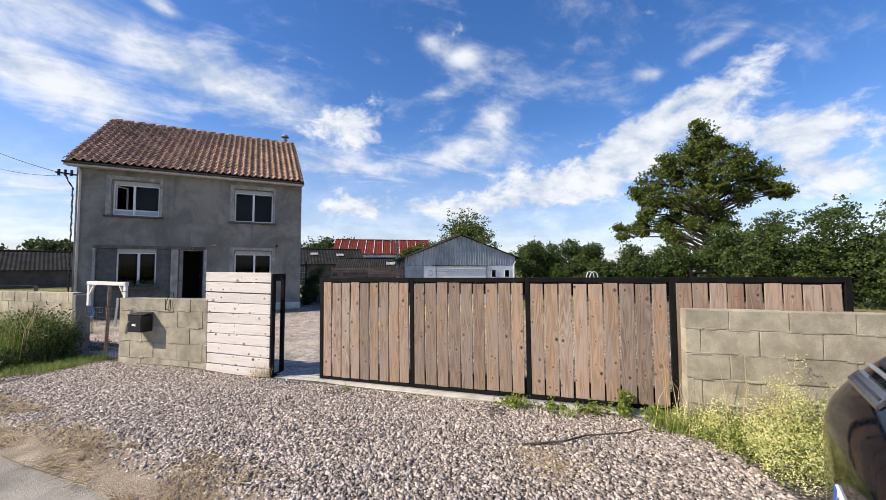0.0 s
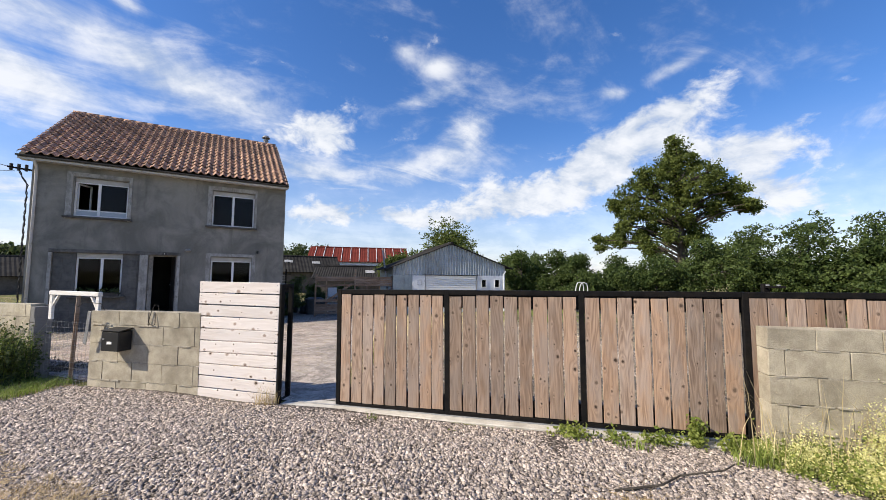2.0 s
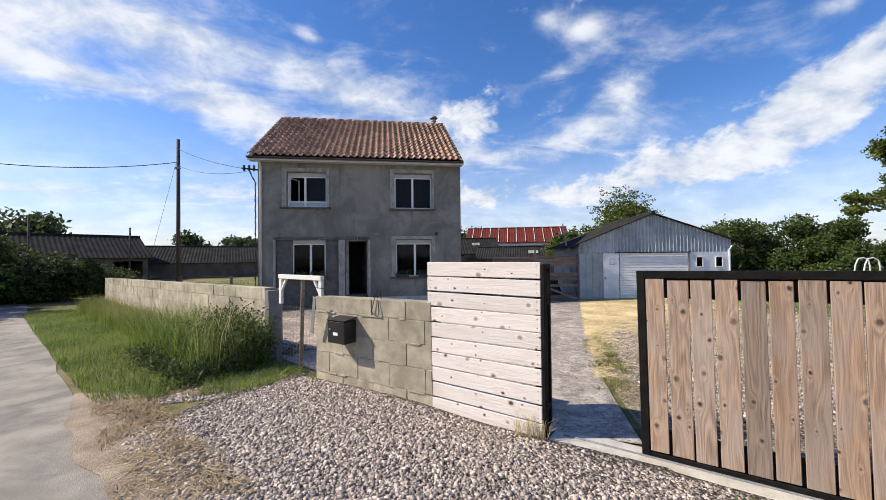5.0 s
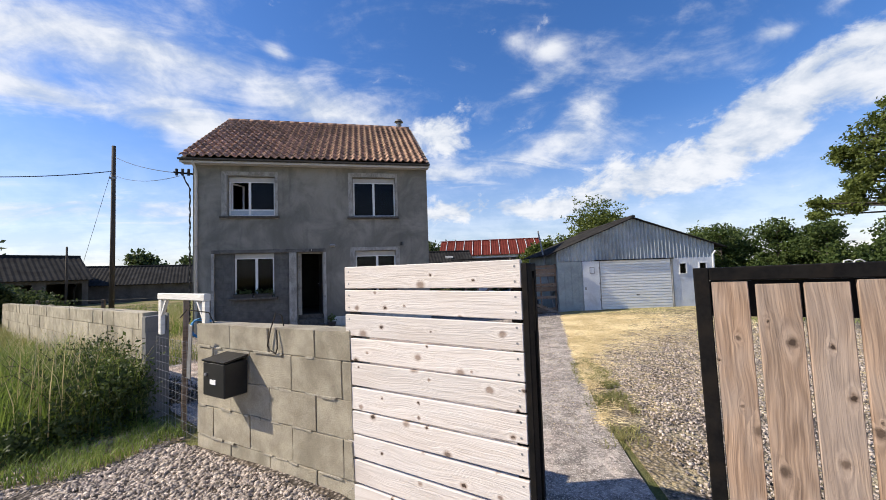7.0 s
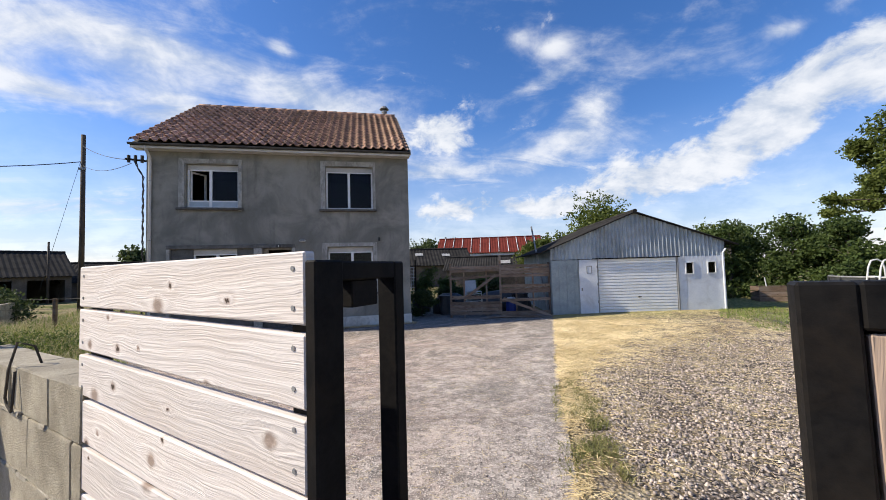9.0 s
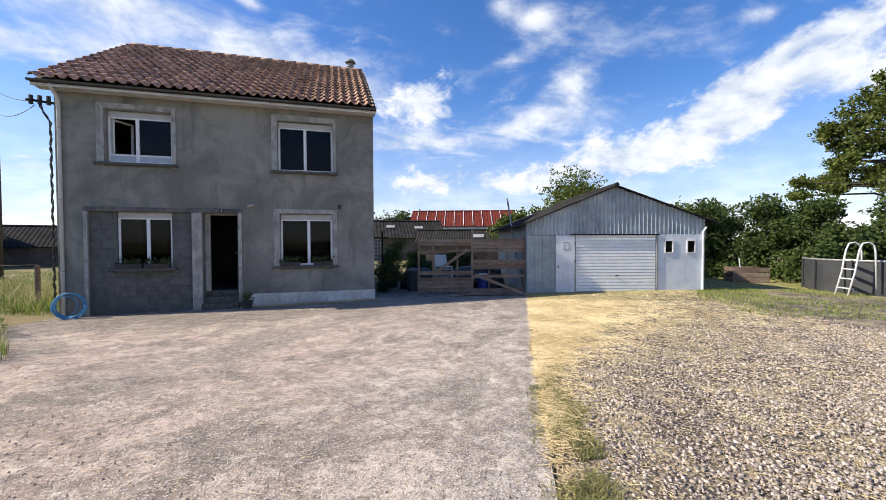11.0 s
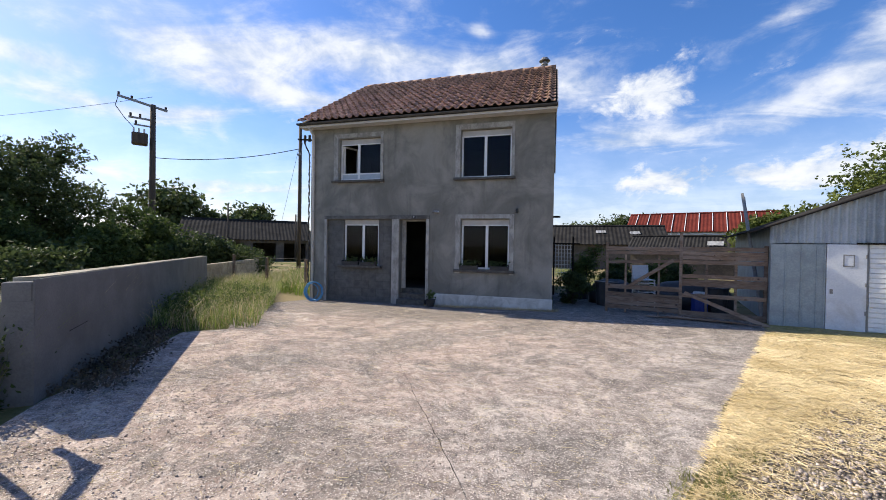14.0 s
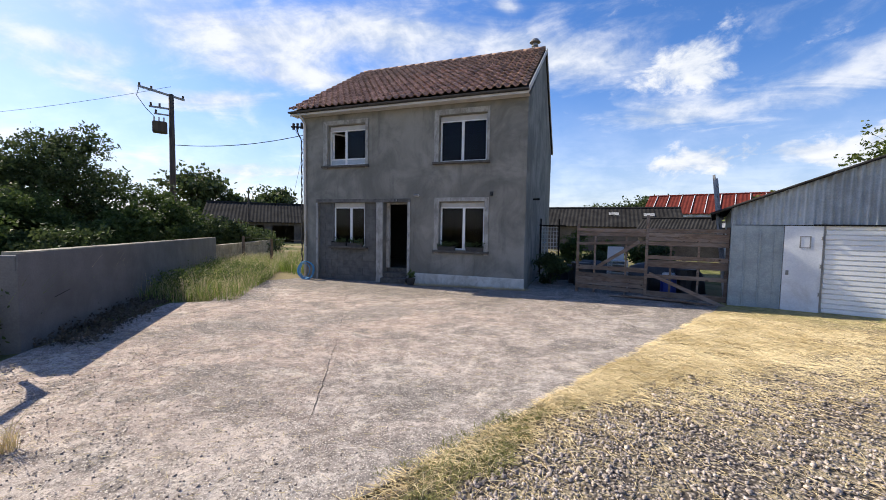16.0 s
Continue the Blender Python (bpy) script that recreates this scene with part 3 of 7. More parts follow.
def ground_material():
    """Meadow and bare earth."""
    m = bpy.data.materials.new("meadow")
    m.use_nodes = True
    n = Nodes(m.node_tree)
    pos = n.add("ShaderNodeNewGeometry").outputs["Position"]
    a, b, c = n.noise(pos, 0.35, 5.0), n.noise(pos, 3.0, 5.0, 0.65), n.noise(pos, 60.0, 3.0, 0.7)
    green = n.mix(n.ramp(b, 0.35, 0.65), (0.075, 0.10, 0.03), (0.19, 0.19, 0.07))
    dry = n.mix(n.ramp(c, 0.3, 0.7), (0.20, 0.155, 0.085), (0.42, 0.34, 0.19))
    color = n.mix(n.ramp(a, 0.40, 0.62), green, dry)
    color = n.mix(n.math("MULTIPLY", n.ramp(c, 0.5, 0.7), 0.35), color, (0.08, 0.065, 0.04))
    p = n.add("ShaderNodeBsdfPrincipled")
    n.link(color, p.inputs["Base Color"])
    p.inputs["Roughness"].default_value = 0.95
    p.inputs["Specular IOR Level"].default_value = 0.1
    bn = n.add("ShaderNodeBump")
    bn.inputs["Strength"].default_value, bn.inputs["Distance"].default_value = 0.8, 0.04
    n.link(n.math("ADD", b, c), bn.inputs["Height"])
    n.link(bn.outputs[0], p.inputs["Normal"])
    n.link(p.outputs[0], n.add("ShaderNodeOutputMaterial").inputs[0])
    return m


def gravel_bed_material(inner):
    """Crushed stone; inside the yard mixed with cut straw along the slab and with grass further off."""
    m = bpy.data.materials.new("gravel_bed")
    m.use_nodes = True
    n = Nodes(m.node_tree)
    pos = n.add("ShaderNodeNewGeometry").outputs["Position"]
    vor = n.add("ShaderNodeTexVoronoi", feature="F1")
    n.link(pos, vor.inputs["Vector"])
    vor.inputs["Scale"].default_value = 34.0
    sepc = n.add("ShaderNodeSeparateColor")
    n.link(vor.outputs["Color"], sepc.inputs[0])
    broad = n.noise(pos, 0.8, 5.0, 0.6)
    color = n.mix(sepc.outputs[0], (0.13, 0.108, 0.094), (0.44, 0.375, 0.325))
    # shade in the gaps between stones, painted near black
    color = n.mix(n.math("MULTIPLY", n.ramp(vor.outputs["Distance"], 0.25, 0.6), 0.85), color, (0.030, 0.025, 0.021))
    color = n.mix(n.math("MULTIPLY", n.ramp(broad, 0.5, 0.75), 0.35), color, (0.28, 0.21, 0.14))
    if inner:
        d = line_mask(n, pos, 6.95, 16.35, 3.11, 8.9)
        along = line_mask(n, pos, 3.11, 8.9, 10.56, 5.06)
        width = n.math("ADD", n.math("MULTIPLY", n.math("MINIMUM", n.math("MAXIMUM", n.math("SUBTRACT", along, 2.9), 0.0), 5.0), 0.40), -0.22)
        wob = n.math("ADD", n.math("MULTIPLY", n.noise(pos, 0.9, 5.0, 0.65), 6.5), n.math("ADD", n.math("MULTIPLY", n.noise(pos, 4.5, 4.0, 0.7), 5.0), n.math("MULTIPLY", n.noise(pos, 17.0, 3.0, 0.7), 4.0)))
        wob = n.math("SUBTRACT", wob, 5.9)
        patch = n.math("SUBTRACT", n.math("ADD", n.math("MULTIPLY", n.noise(pos, 1.6, 5.0, 0.7), 2.4), n.math("MULTIPLY", n.noise(pos, 12.0, 5.0, 0.75), 3.2)), 2.8)
        fine = n.noise(n.scaled(pos, (1.0, 3.5, 1.0)), 55.0, 3.0, 0.7)
        straw = n.mix(n.ramp(fine, 0.36, 0.64), (0.21, 0.155, 0.075), (0.64, 0.505, 0.28))
        straw = n.mix(n.math("MULTIPLY", n.ramp(n.noise(pos, 5.5, 6.0, 0.72), 0.50, 0.66), 0.75), straw, (0.235, 0.165, 0.085))
        straw = n.mix(n.math("MULTIPLY", n.ramp(n.noise(pos, 2.6, 6.0, 0.7), 0.56, 0.70), 0.55), straw, (0.17, 0.17, 0.055))
        amount = n.math("MULTIPLY", n.ramp(n.math("ADD", n.math("SUBTRACT", width, d), patch), -1.15, 0.55), 0.92)
        yy = line_mask(n, pos, 9.0, 11.5, 20.0, 8.5)
        turf = n.mix(n.ramp(n.noise(pos, 9.0, 5.0, 0.7), 0.35, 0.65), (0.14, 0.15, 0.05), (0.42, 0.36, 0.15))
        thin = n.math("MULTIPLY", n.ramp(n.noise(pos, 1.7, 6.0, 0.72), 0.44, 0.64), 0.6)
        color = n.mix(thin, color, n.mix(n.ramp(fine, 0.4, 0.6), (0.30, 0.25, 0.15), (0.62, 0.53, 0.35)))
        color = n.mix(amount, color, straw)
        color = n.mix(n.ramp(n.math("ADD", yy, wob), 5.6, 9.0), color, turf)
    p = n.add("ShaderNodeBsdfPrincipled")
    n.link(color, p.inputs["Base Color"])
    p.inputs["Roughness"].default_value = 0.95
    p.inputs["Specular IOR Level"].default_value = 0.15
    bn = n.add("ShaderNodeBump")
    bn.inputs["Strength"].default_value, bn.inputs["Distance"].default_value = 0.9, 0.02
    n.link(n.math("SUBTRACT", 1.0, vor.outputs["Distance"]), bn.inputs["Height"])
    n.link(bn.outputs[0], p.inputs["Normal"])
    n.link(p.outputs[0], n.add("ShaderNodeOutputMaterial").inputs[0])
    return m


def concrete_material():
    """Old yard slab: pinkish grey, worn to the aggregate, with blotches and grit."""
    m = bpy.data.materials.new("old_concrete")
    m.use_nodes = True
    n = Nodes(m.node_tree)
    pos = n.add("ShaderNodeNewGeometry").outputs["Position"]
    a, b, c = n.noise(pos, 0.55, 5.0, 0.6, distort=0.4), n.noise(pos, 3.0, 8.0, 0.78), n.noise(pos, 26.0, 5.0, 0.8)
    grit = n.noise(pos, 70.0, 3.0, 0.7)
    color = n.mix(n.ramp(b, 0.40, 0.60), (0.34, 0.25, 0.205), (0.59, 0.46, 0.38))
    d = line_mask(n, pos, 3.11, 8.9, 6.95, 16.35)
    side = n.math("MULTIPLY", n.ramp(n.math("ADD", d, n.math("MULTIPLY", a, 6.0)), 6.4, 2.6), 0.7)
    color = n.mix(side, color, n.mix(n.ramp(b, 0.42, 0.58), (0.20, 0.19, 0.172), (0.50, 0.47, 0.43)))
    color = n.mix(n.math("MULTIPLY", n.ramp(a, 0.47, 0.60), 0.7), color, (0.215, 0.187, 0.163))
    color = n.mix(n.math("MULTIPLY", n.ramp(n.noise(pos, 1.3, 8.0, 0.8, distort=0.8), 0.53, 0.62), 0.7), color, (0.72, 0.63, 0.535))
    mid = n.noise(pos, 9.0, 6.0, 0.75)
    # band towards the house: dirt, with the house's shade deepened in its colour
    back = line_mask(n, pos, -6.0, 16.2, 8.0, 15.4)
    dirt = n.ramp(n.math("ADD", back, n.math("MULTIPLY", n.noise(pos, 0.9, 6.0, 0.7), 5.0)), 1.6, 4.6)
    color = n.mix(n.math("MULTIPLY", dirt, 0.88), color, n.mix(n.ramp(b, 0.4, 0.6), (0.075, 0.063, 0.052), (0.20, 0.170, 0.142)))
    patch = n.noise(pos, 1.1, 9.0, 0.72, distort=1.2)
    color = n.mix(n.math("MULTIPLY", n.ramp(patch, 0.51, 0.60), 0.72), color, (0.135, 0.120, 0.105))
    color = n.mix(n.math("MULTIPLY", n.ramp(n.noise(pos, 0.8, 9.0, 0.75, distort=1.0), 0.44, 0.36), 0.6), color, (0.66, 0.545, 0.465))
    color = n.mix(n.math("MULTIPLY", n.ramp(mid, 0.50, 0.60), 0.6), color, (0.21, 0.185, 0.163))
    color = n.mix(n.math("MULTIPLY", n.ramp(mid, 0.46, 0.38), 0.45), color, (0.70, 0.61, 0.53))
    color = n.mix(n.math("MULTIPLY", n.ramp(c, 0.52, 0.60), 0.7), color, (0.125, 0.108, 0.092))
    color = n.mix(n.math("MULTIPLY", n.ramp(grit, 0.55, 0.62), 0.8), color, (0.80, 0.72, 0.64))
    p = n.add("ShaderNodeBsdfPrincipled")
    n.link(color, p.inputs["Base Color"])
    p.inputs["Roughness"].default_value = 0.92
    p.inputs["Specular IOR Level"].default_value = 0.2
    bn = n.add("ShaderNodeBump")
    bn.inputs["Strength"].default_value, bn.inputs["Distance"].default_value = 0.8, 0.014
    n.link(n.math("ADD", n.math("ADD", c, b), grit), bn.inputs["Height"])
    n.link(bn.outputs[0], p.inputs["Normal"])
    n.link(p.outputs[0], n.add("ShaderNodeOutputMaterial").inputs[0])
    return m


M["meadow"] = ground_material()
M["gravel_out"] = gravel_bed_material(False)
M["gravel_in"] = gravel_bed_material(True)
M["concrete"] = concrete_material()
M["dirt"] = surface("dusty_earth", (0.22, 0.165, 0.115), (0.44, 0.35, 0.255), 2.5, 0.95, 0.8, 60, stain=(0.16, 0.13, 0.095, 0.6), stain_scale=3.0, bump_size=0.02)
M["asphalt"] = surface("worn_asphalt", (0.20, 0.178, 0.152), (0.40, 0.355, 0.30), 1.6, 0.92, 0.8, 140, stain=(0.15, 0.138, 0.122, 0.7), stain_scale=1.4, bump_size=0.012)


def build_ground():
    # one sheet to the horizon, finer near the yard
    ticks = [-2500, -900, -400, -200, -110, -70, -50, -38, -30, -24] + [-20 + 0.8 * k for k in range(51)] + [24, 28, 34, 42, 55, 80, 130, 220, 450, 1000, 2500]
    xs = [t + 2 for t in ticks]
    ys = [t + 12 for t in ticks]
    gx, gy = np.meshgrid(xs, ys, indexing="ij")
    z = ground_z(gx, gy)
    far = np.hypot(gx - 2, gy - 10)
    z = z - 0.3 * smooth01((far - 30) / 60)
    nx, ny = gx.shape
    idx = np.arange(nx * ny).reshape(nx, ny)
    faces = np.stack([idx[:-1, :-1], idx[1:, :-1], idx[1:, 1:], idx[:-1, 1:]], -1).reshape(-1, 4)
    many("ground", np.stack([gx, gy, z], -1).reshape(-1, 3), faces, M["meadow"], label="dry green meadow ground around the yard", category="ground", kind="structure", smooth=True)
    u, v = Vector((0.645, -0.764)), Vector((-0.764, -0.645))       # along and across the lane
    a = Vector((-2.06, 6.89))
    p = [a - u * 26, a - u * 10, a - u * 3, a + u * 1.6, a + u * 3.9, a + u * 20]
    q = [w + v * 4.2 for w in reversed(p)]
    sheet("road", [tuple(w) for w in p + q], 0.8, 0.012, M["asphalt"], label="worn grey tarmac lane with dusty edges", category="road", jag=0.06)
    e = [(-3.9, 9.2), (-2.9, 8.9), (-2.35, 7.75), (-1.1, 6.25), (0.35, 4.6), (1.6, 3.1), (1.2, 2.7), (0.45, 3.75), (-0.95, 5.35), (-2.2, 6.85), (-3.7, 8.65)]
    sheet("lane_edge", e, 0.35, 0.025, M["dirt"], label="bare dusty earth edge between lane and gravel", category="earth", jag=0.06, bumps=0.003)
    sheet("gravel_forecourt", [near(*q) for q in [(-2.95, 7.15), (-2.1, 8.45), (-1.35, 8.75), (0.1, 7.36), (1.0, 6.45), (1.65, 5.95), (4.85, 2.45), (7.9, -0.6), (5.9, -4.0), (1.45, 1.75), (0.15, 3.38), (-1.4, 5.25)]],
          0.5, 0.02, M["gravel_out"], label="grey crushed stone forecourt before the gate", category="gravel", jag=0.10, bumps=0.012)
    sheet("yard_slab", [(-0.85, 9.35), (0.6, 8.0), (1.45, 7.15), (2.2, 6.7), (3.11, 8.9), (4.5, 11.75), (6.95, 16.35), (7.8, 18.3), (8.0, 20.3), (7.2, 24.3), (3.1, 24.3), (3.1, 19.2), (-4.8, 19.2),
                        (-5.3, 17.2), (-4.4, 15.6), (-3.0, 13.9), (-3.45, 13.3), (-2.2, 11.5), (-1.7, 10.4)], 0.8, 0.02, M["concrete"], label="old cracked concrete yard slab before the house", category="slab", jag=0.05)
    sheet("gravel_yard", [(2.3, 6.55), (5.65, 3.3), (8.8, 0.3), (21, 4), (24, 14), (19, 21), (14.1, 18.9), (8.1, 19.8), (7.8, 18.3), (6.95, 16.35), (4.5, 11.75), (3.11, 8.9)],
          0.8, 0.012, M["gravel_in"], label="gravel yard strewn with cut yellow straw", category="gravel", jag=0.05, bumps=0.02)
    # a thin crack and the joint across the slab
    bm = bmesh.new()
    pts = [(-0.7, 15.6), (-0.31, 14.97), (0.4, 13.9), (1.08, 12.82), (1.66, 11.81), (2.2, 10.9), (2.65, 10.11)]
    rng = random.Random(5)
    last = None
    for (ax, ay), (bx, by) in zip(pts, pts[1:]):
        for i in range(8):
            f = i / 8
            x, y, w = ax + (bx - ax) * f + rng.uniform(-.010, .010), ay + (by - ay) * f, rng.uniform(.001, .0045)
            pair = [bm.verts.new((x - w, y, gz(x, y) + 0.025)), bm.verts.new((x + w, y, gz(x, y) + 0.025))]
            if last:
                bm.faces.new((last[0], last[1], pair[1], pair[0]))
            last = pair
    tagged(link_mesh("slab_crack", bm, M["bark"], None, "dark earth-filled crack across the yard slab"), category="crack", kind="structure")


# ---- the house ----
HX0, HX1, HY, HB, HZ0, HZ1 = -5.02, 2.88, 18.81, 27.85, -1.0, 5.27
RIDGE_Y, RIDGE_Z, EAVE_Y, EAVE_Z = 23.35, 8.42, 18.46, 5.31


def window(house, x0, x1, z0, z1, y, split, shutter=0.16, open_leaf=False, rail=False):
    """A white two-leaf window in its opening, with a roller shutter box above."""
    w = part("window", box(x0, x1, y + 0.02, y + 0.08, z1 - shutter, z1, 0.01), M["shutter_box"], house, "white pvc two-leaf window under a roller shutter box")
    zt, f = z1 - shutter, 0.05
    bm = box(x0, x1, y + 0.03, y + 0.09, z0, z0 + f)
    for a, b in ((x0, x0 + f), (x1 - f, x1), (split - 0.04, split + 0.04)):
        box(a, b, y + 0.03, y + 0.09, z0 + f, zt - 0.03, bm=bm)
    box(x0, x1, y + 0.03, y + 0.09, zt - 0.03, zt, bm=bm)
    part("frame", bm, M["pvc"], w)
    zb = z0 + f
    if rail:
        part("lower_rail", box(x0 + f, x1 - f, y + 0.028, y + 0.085, z0 + 0.20, z0 + 0.24), M["pvc"], w)
        part("guard_panel", box(x0 + f, x1 - f, y + 0.040, y + 0.054, z0 + f, z0 + 0.199), M["guard"], w, "pale frosted guard panel")
    for k, (a, b) in enumerate(((x0 + f, split - 0.04), (split + 0.04, x1 - f))):
        if open_leaf and k == 0:
            part("open_leaf", pierced(0.0, b - a, zb, zt - 0.03, -0.02, 0.02, [(0.05, b - a - 0.05, zb + 0.05, zt - 0.08)]), M["pvc"], w).matrix_basis = pose(a, y + 0.11, 0, 0, 0, 62)
            continue
        pane = part("pane", box(a, b, y + 0.055, y + 0.062, zb, zt - 0.03), M["glass"], w)
        pane.visible_shadow = False
    return w


def build_house():
    house = thing("house", FAR.copy(), "two-storey grey cement-rendered house with a clay tile roof", "house")
    holes = [(-3.95, -2.48, 3.41, 4.77), (0.17, 1.68, 3.38, 4.80), (0.21, 1.65, 0.64, 2.13), (-4.38, -2.04, -1.0, 2.13), (-1.78, -0.90, -1.0, 2.13)]
    part("wall", pierced(HX0, HX1, HZ0, HZ1, HY, HY + 0.3, holes), M["render"], house, "stained grey render front wall")
    gable = [(HY + 0.3, HZ0), (HB - 0.3, HZ0), (HB - 0.3, HZ1), (RIDGE_Y, RIDGE_Z - 0.30), (HY + 0.3, HZ1)]
    turn = Matrix(((0, 1, 0, 0), (1, 0, 0, 0), (0, 0, 1, 0), (0, 0, 0, 1)))
    part("wall", prism(gable, HX0, HX0 + 0.3, m=turn), M["render"], house)
    part("wall", prism(gable, HX1 - 0.3, HX1, m=turn), M["render"], house)
    part("wall", box(HX0, HX1, HB - 0.3, HB, HZ0, HZ1), M["render"], house)
    # room surfaces, with the indoor shade in their near-black colour
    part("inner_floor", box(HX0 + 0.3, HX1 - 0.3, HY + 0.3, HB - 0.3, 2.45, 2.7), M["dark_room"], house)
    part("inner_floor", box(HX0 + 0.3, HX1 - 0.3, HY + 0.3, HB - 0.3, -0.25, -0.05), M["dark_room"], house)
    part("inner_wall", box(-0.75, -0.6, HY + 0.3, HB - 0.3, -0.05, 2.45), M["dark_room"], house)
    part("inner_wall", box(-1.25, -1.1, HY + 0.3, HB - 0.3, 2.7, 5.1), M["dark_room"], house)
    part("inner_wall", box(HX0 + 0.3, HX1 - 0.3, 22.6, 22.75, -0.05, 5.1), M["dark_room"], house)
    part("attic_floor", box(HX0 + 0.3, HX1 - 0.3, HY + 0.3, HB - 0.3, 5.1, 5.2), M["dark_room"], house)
    # bare block infill with its window opening, set back in the old opening; courses stand as separate blocks
    infill = part("infill", pierced(-4.375, -2.045, -1.0, 2.125, HY + 0.07, HY + 0.20, [(-3.78, -2.53, 0.64, 2.13)]), M["infill"], house, "bare grey concrete block infill")
    z, row = -0.62, 0
    while z < 2.1:
        x = -4.37 - (0.25 if row % 2 else 0.0)
        while x < -2.05:
            a, b, c, d = max(x, -4.37), min(x + 0.495, -2.05), z, min(z + 0.245, 2.12)
            spans = [(a, b)]
            if d > 0.64:
                spans = [(a, min(b, -3.785)), (max(a, -2.525), b)]
            for p, q in spans:
                if q - p > 0.04:
                    part("block", box(p, q, HY + 0.062, HY + 0.075, c, d, 0.004), M["infill"], infill)
            x += 0.505
        z, row = z + 0.255, row + 1
    # surrounds
    def frame_band(name, x0, x1, z0, z1, ix0, ix1, iz0, iz1, out=0.03):
        part(name, pierced(x0, x1, z0, z1, HY - out, HY - 0.002, [(ix0, ix1, iz0, iz1)]), M["surround"], house, "flaking white painted window surround")
    frame_band("surround", -4.15, -2.37, 3.41, 4.93, -3.99, -2.47, 3.30, 4.80)
    frame_band("surround", 0.0, 1.77, 3.38, 4.97, 0.15, 1.69, 3.30, 4.82)
    frame_band("surround", 0.03, 1.79, 0.62, 2.27, 0.19, 1.66, 0.50, 2.15)
    part("lintel_band", box(-4.47, -0.80, HY - 0.035, HY - 0.002, 2.135, 2.25, 0.006), M["lintel"], house, "dark weathered lintel band")
    part("jamb", box(-4.47, -4.385, HY - 0.03, HY - 0.002, -0.75, 2.132), M["surround"], house)
    part("jamb", box(-0.895, -0.80, HY - 0.03, HY - 0.002, -0.6, 2.132), M["surround"], house)
    part("pillar", box(-2.03, -1.785, HY - 0.05, HY + 0.28, -0.75, 2.132, 0.01), M["surround"], house, "flaking white door pillar")
    for x0, x1, z in ((-4.2, -2.33, 3.33), (-0.04, 1.80, 3.30), (0.0, 1.82, 0.545), (-3.92, -2.40, 0.56)):
        part("sill", box(x0, x1, HY - 0.10, HY + 0.1, z, z + 0.075, 0.012), M["sill"], house, "weathered cement window sill")
    part("plinth", box(-0.62, HX1 + 0.02, HY - 0.04, HY - 0.002, -0.75, -0.15, 0.01), M["plinth"], house, "white painted plinth")
    window(house, -3.95, -2.48, 3.41, 4.77, HY + 0.08, -3.30, open_leaf=True, rail=True)
    window(house, 0.17, 1.68, 3.38, 4.80, HY + 0.08, 0.90)
    window(house, 0.21, 1.65, 0.64, 2.13, HY + 0.08, 0.98)
    window(house, -3.78, -2.53, 0.64, 2.13, HY + 0.09, -3.10)
    # doorway: reveal, open dark door, steps
    part("door_frame", pierced(-1.78, -0.90, -0.05, 2.13, HY + 0.22, HY + 0.30, [(-1.66, -0.95, -0.06, 2.08)]), M["surround"], house)
    door = part("door", box(0.0, 0.70, -0.02, 0.02, -0.04, 2.07, 0.004), M["door_dark"], house, "dark front door standing open inwards")
    door.matrix_basis = pose(-0.96, HY + 0.34, 0, 0, 0, 105)
    part("handle", rod((0.62, 0.02, 1.0), (0.62, 0.07, 1.0), 0.012), M["chrome"], door)
    for k, (y0, z1) in enumerate(((HY - 0.22, -0.36), (HY + 0.02, -0.20), (HY + 0.24, -0.055))):
        part("step", box(-1.775, -0.86, y0, HY + 0.5, -0.8, z1, 0.012), M["sill"], house, "worn cement door step")
    # wall things
    part("number_plaque", box(-1.36, -1.22, HY - 0.05, HY - 0.036, 2.15, 2.24, 0.003), M["door_dark"], house, "small dark enamel house number")
    part("numeral", box(-1.30, -1.28, HY - 0.054, HY - 0.051, 2.17, 2.22), M["label_white"], house)
    lamp = part("wall_lamp", box(-0.66, -0.48, HY - 0.10, HY - 0.002, 2.31, 2.38, 0.02), M["white_plastic"], house, "small oval wall lamp")
    part("shade", tube([(-0.64, HY - 0.105, 2.345), (-0.57, HY - 0.125, 2.345), (-0.50, HY - 0.105, 2.345)], 0.025), M["zinc"], lamp)
    part("wall_box", box(1.83, 1.90, HY - 0.07, HY - 0.002, 2.31, 2.43, 0.006), M["black_plastic"], house, "small black wall sensor box")
    # eaves
    part("soffit", box(HX0 - 0.25, HX1 + 0.04, EAVE_Y + 0.03, HY - 0.002, 5.135, 5.155), M["fascia"], house)
    part("fascia", box(HX0 - 0.27, HX1 + 0.05, EAVE_Y + 0.0, EAVE_Y + 0.028, 5.12, 5.22, 0.004), M["fascia"], house, "pale grey eaves board")
    gutter = bmesh.new()
    prof = [(EAVE_Y - 0.055 + 0.055 * math.cos(a), 5.25 + 0.055 * math.sin(a)) for a in [math.pi + k * math.pi / 8 for k in range(9)]]
    prof += [(y0 + (0.005 if y0 > EAVE_Y - 0.055 else -0.005), z0 + 0.0) for y0, z0 in reversed([(EAVE_Y - 0.055 + 0.048 * math.cos(a), 5.25 + 0.048 * math.sin(a)) for a in [math.pi + k * math.pi / 8 for k in range(9)]])]
    part("gutter", prism(prof, HX0 - 0.29, HX1 + 0.06, gutter, turn), M["old_zinc"], house, "dark zinc eaves gutter")
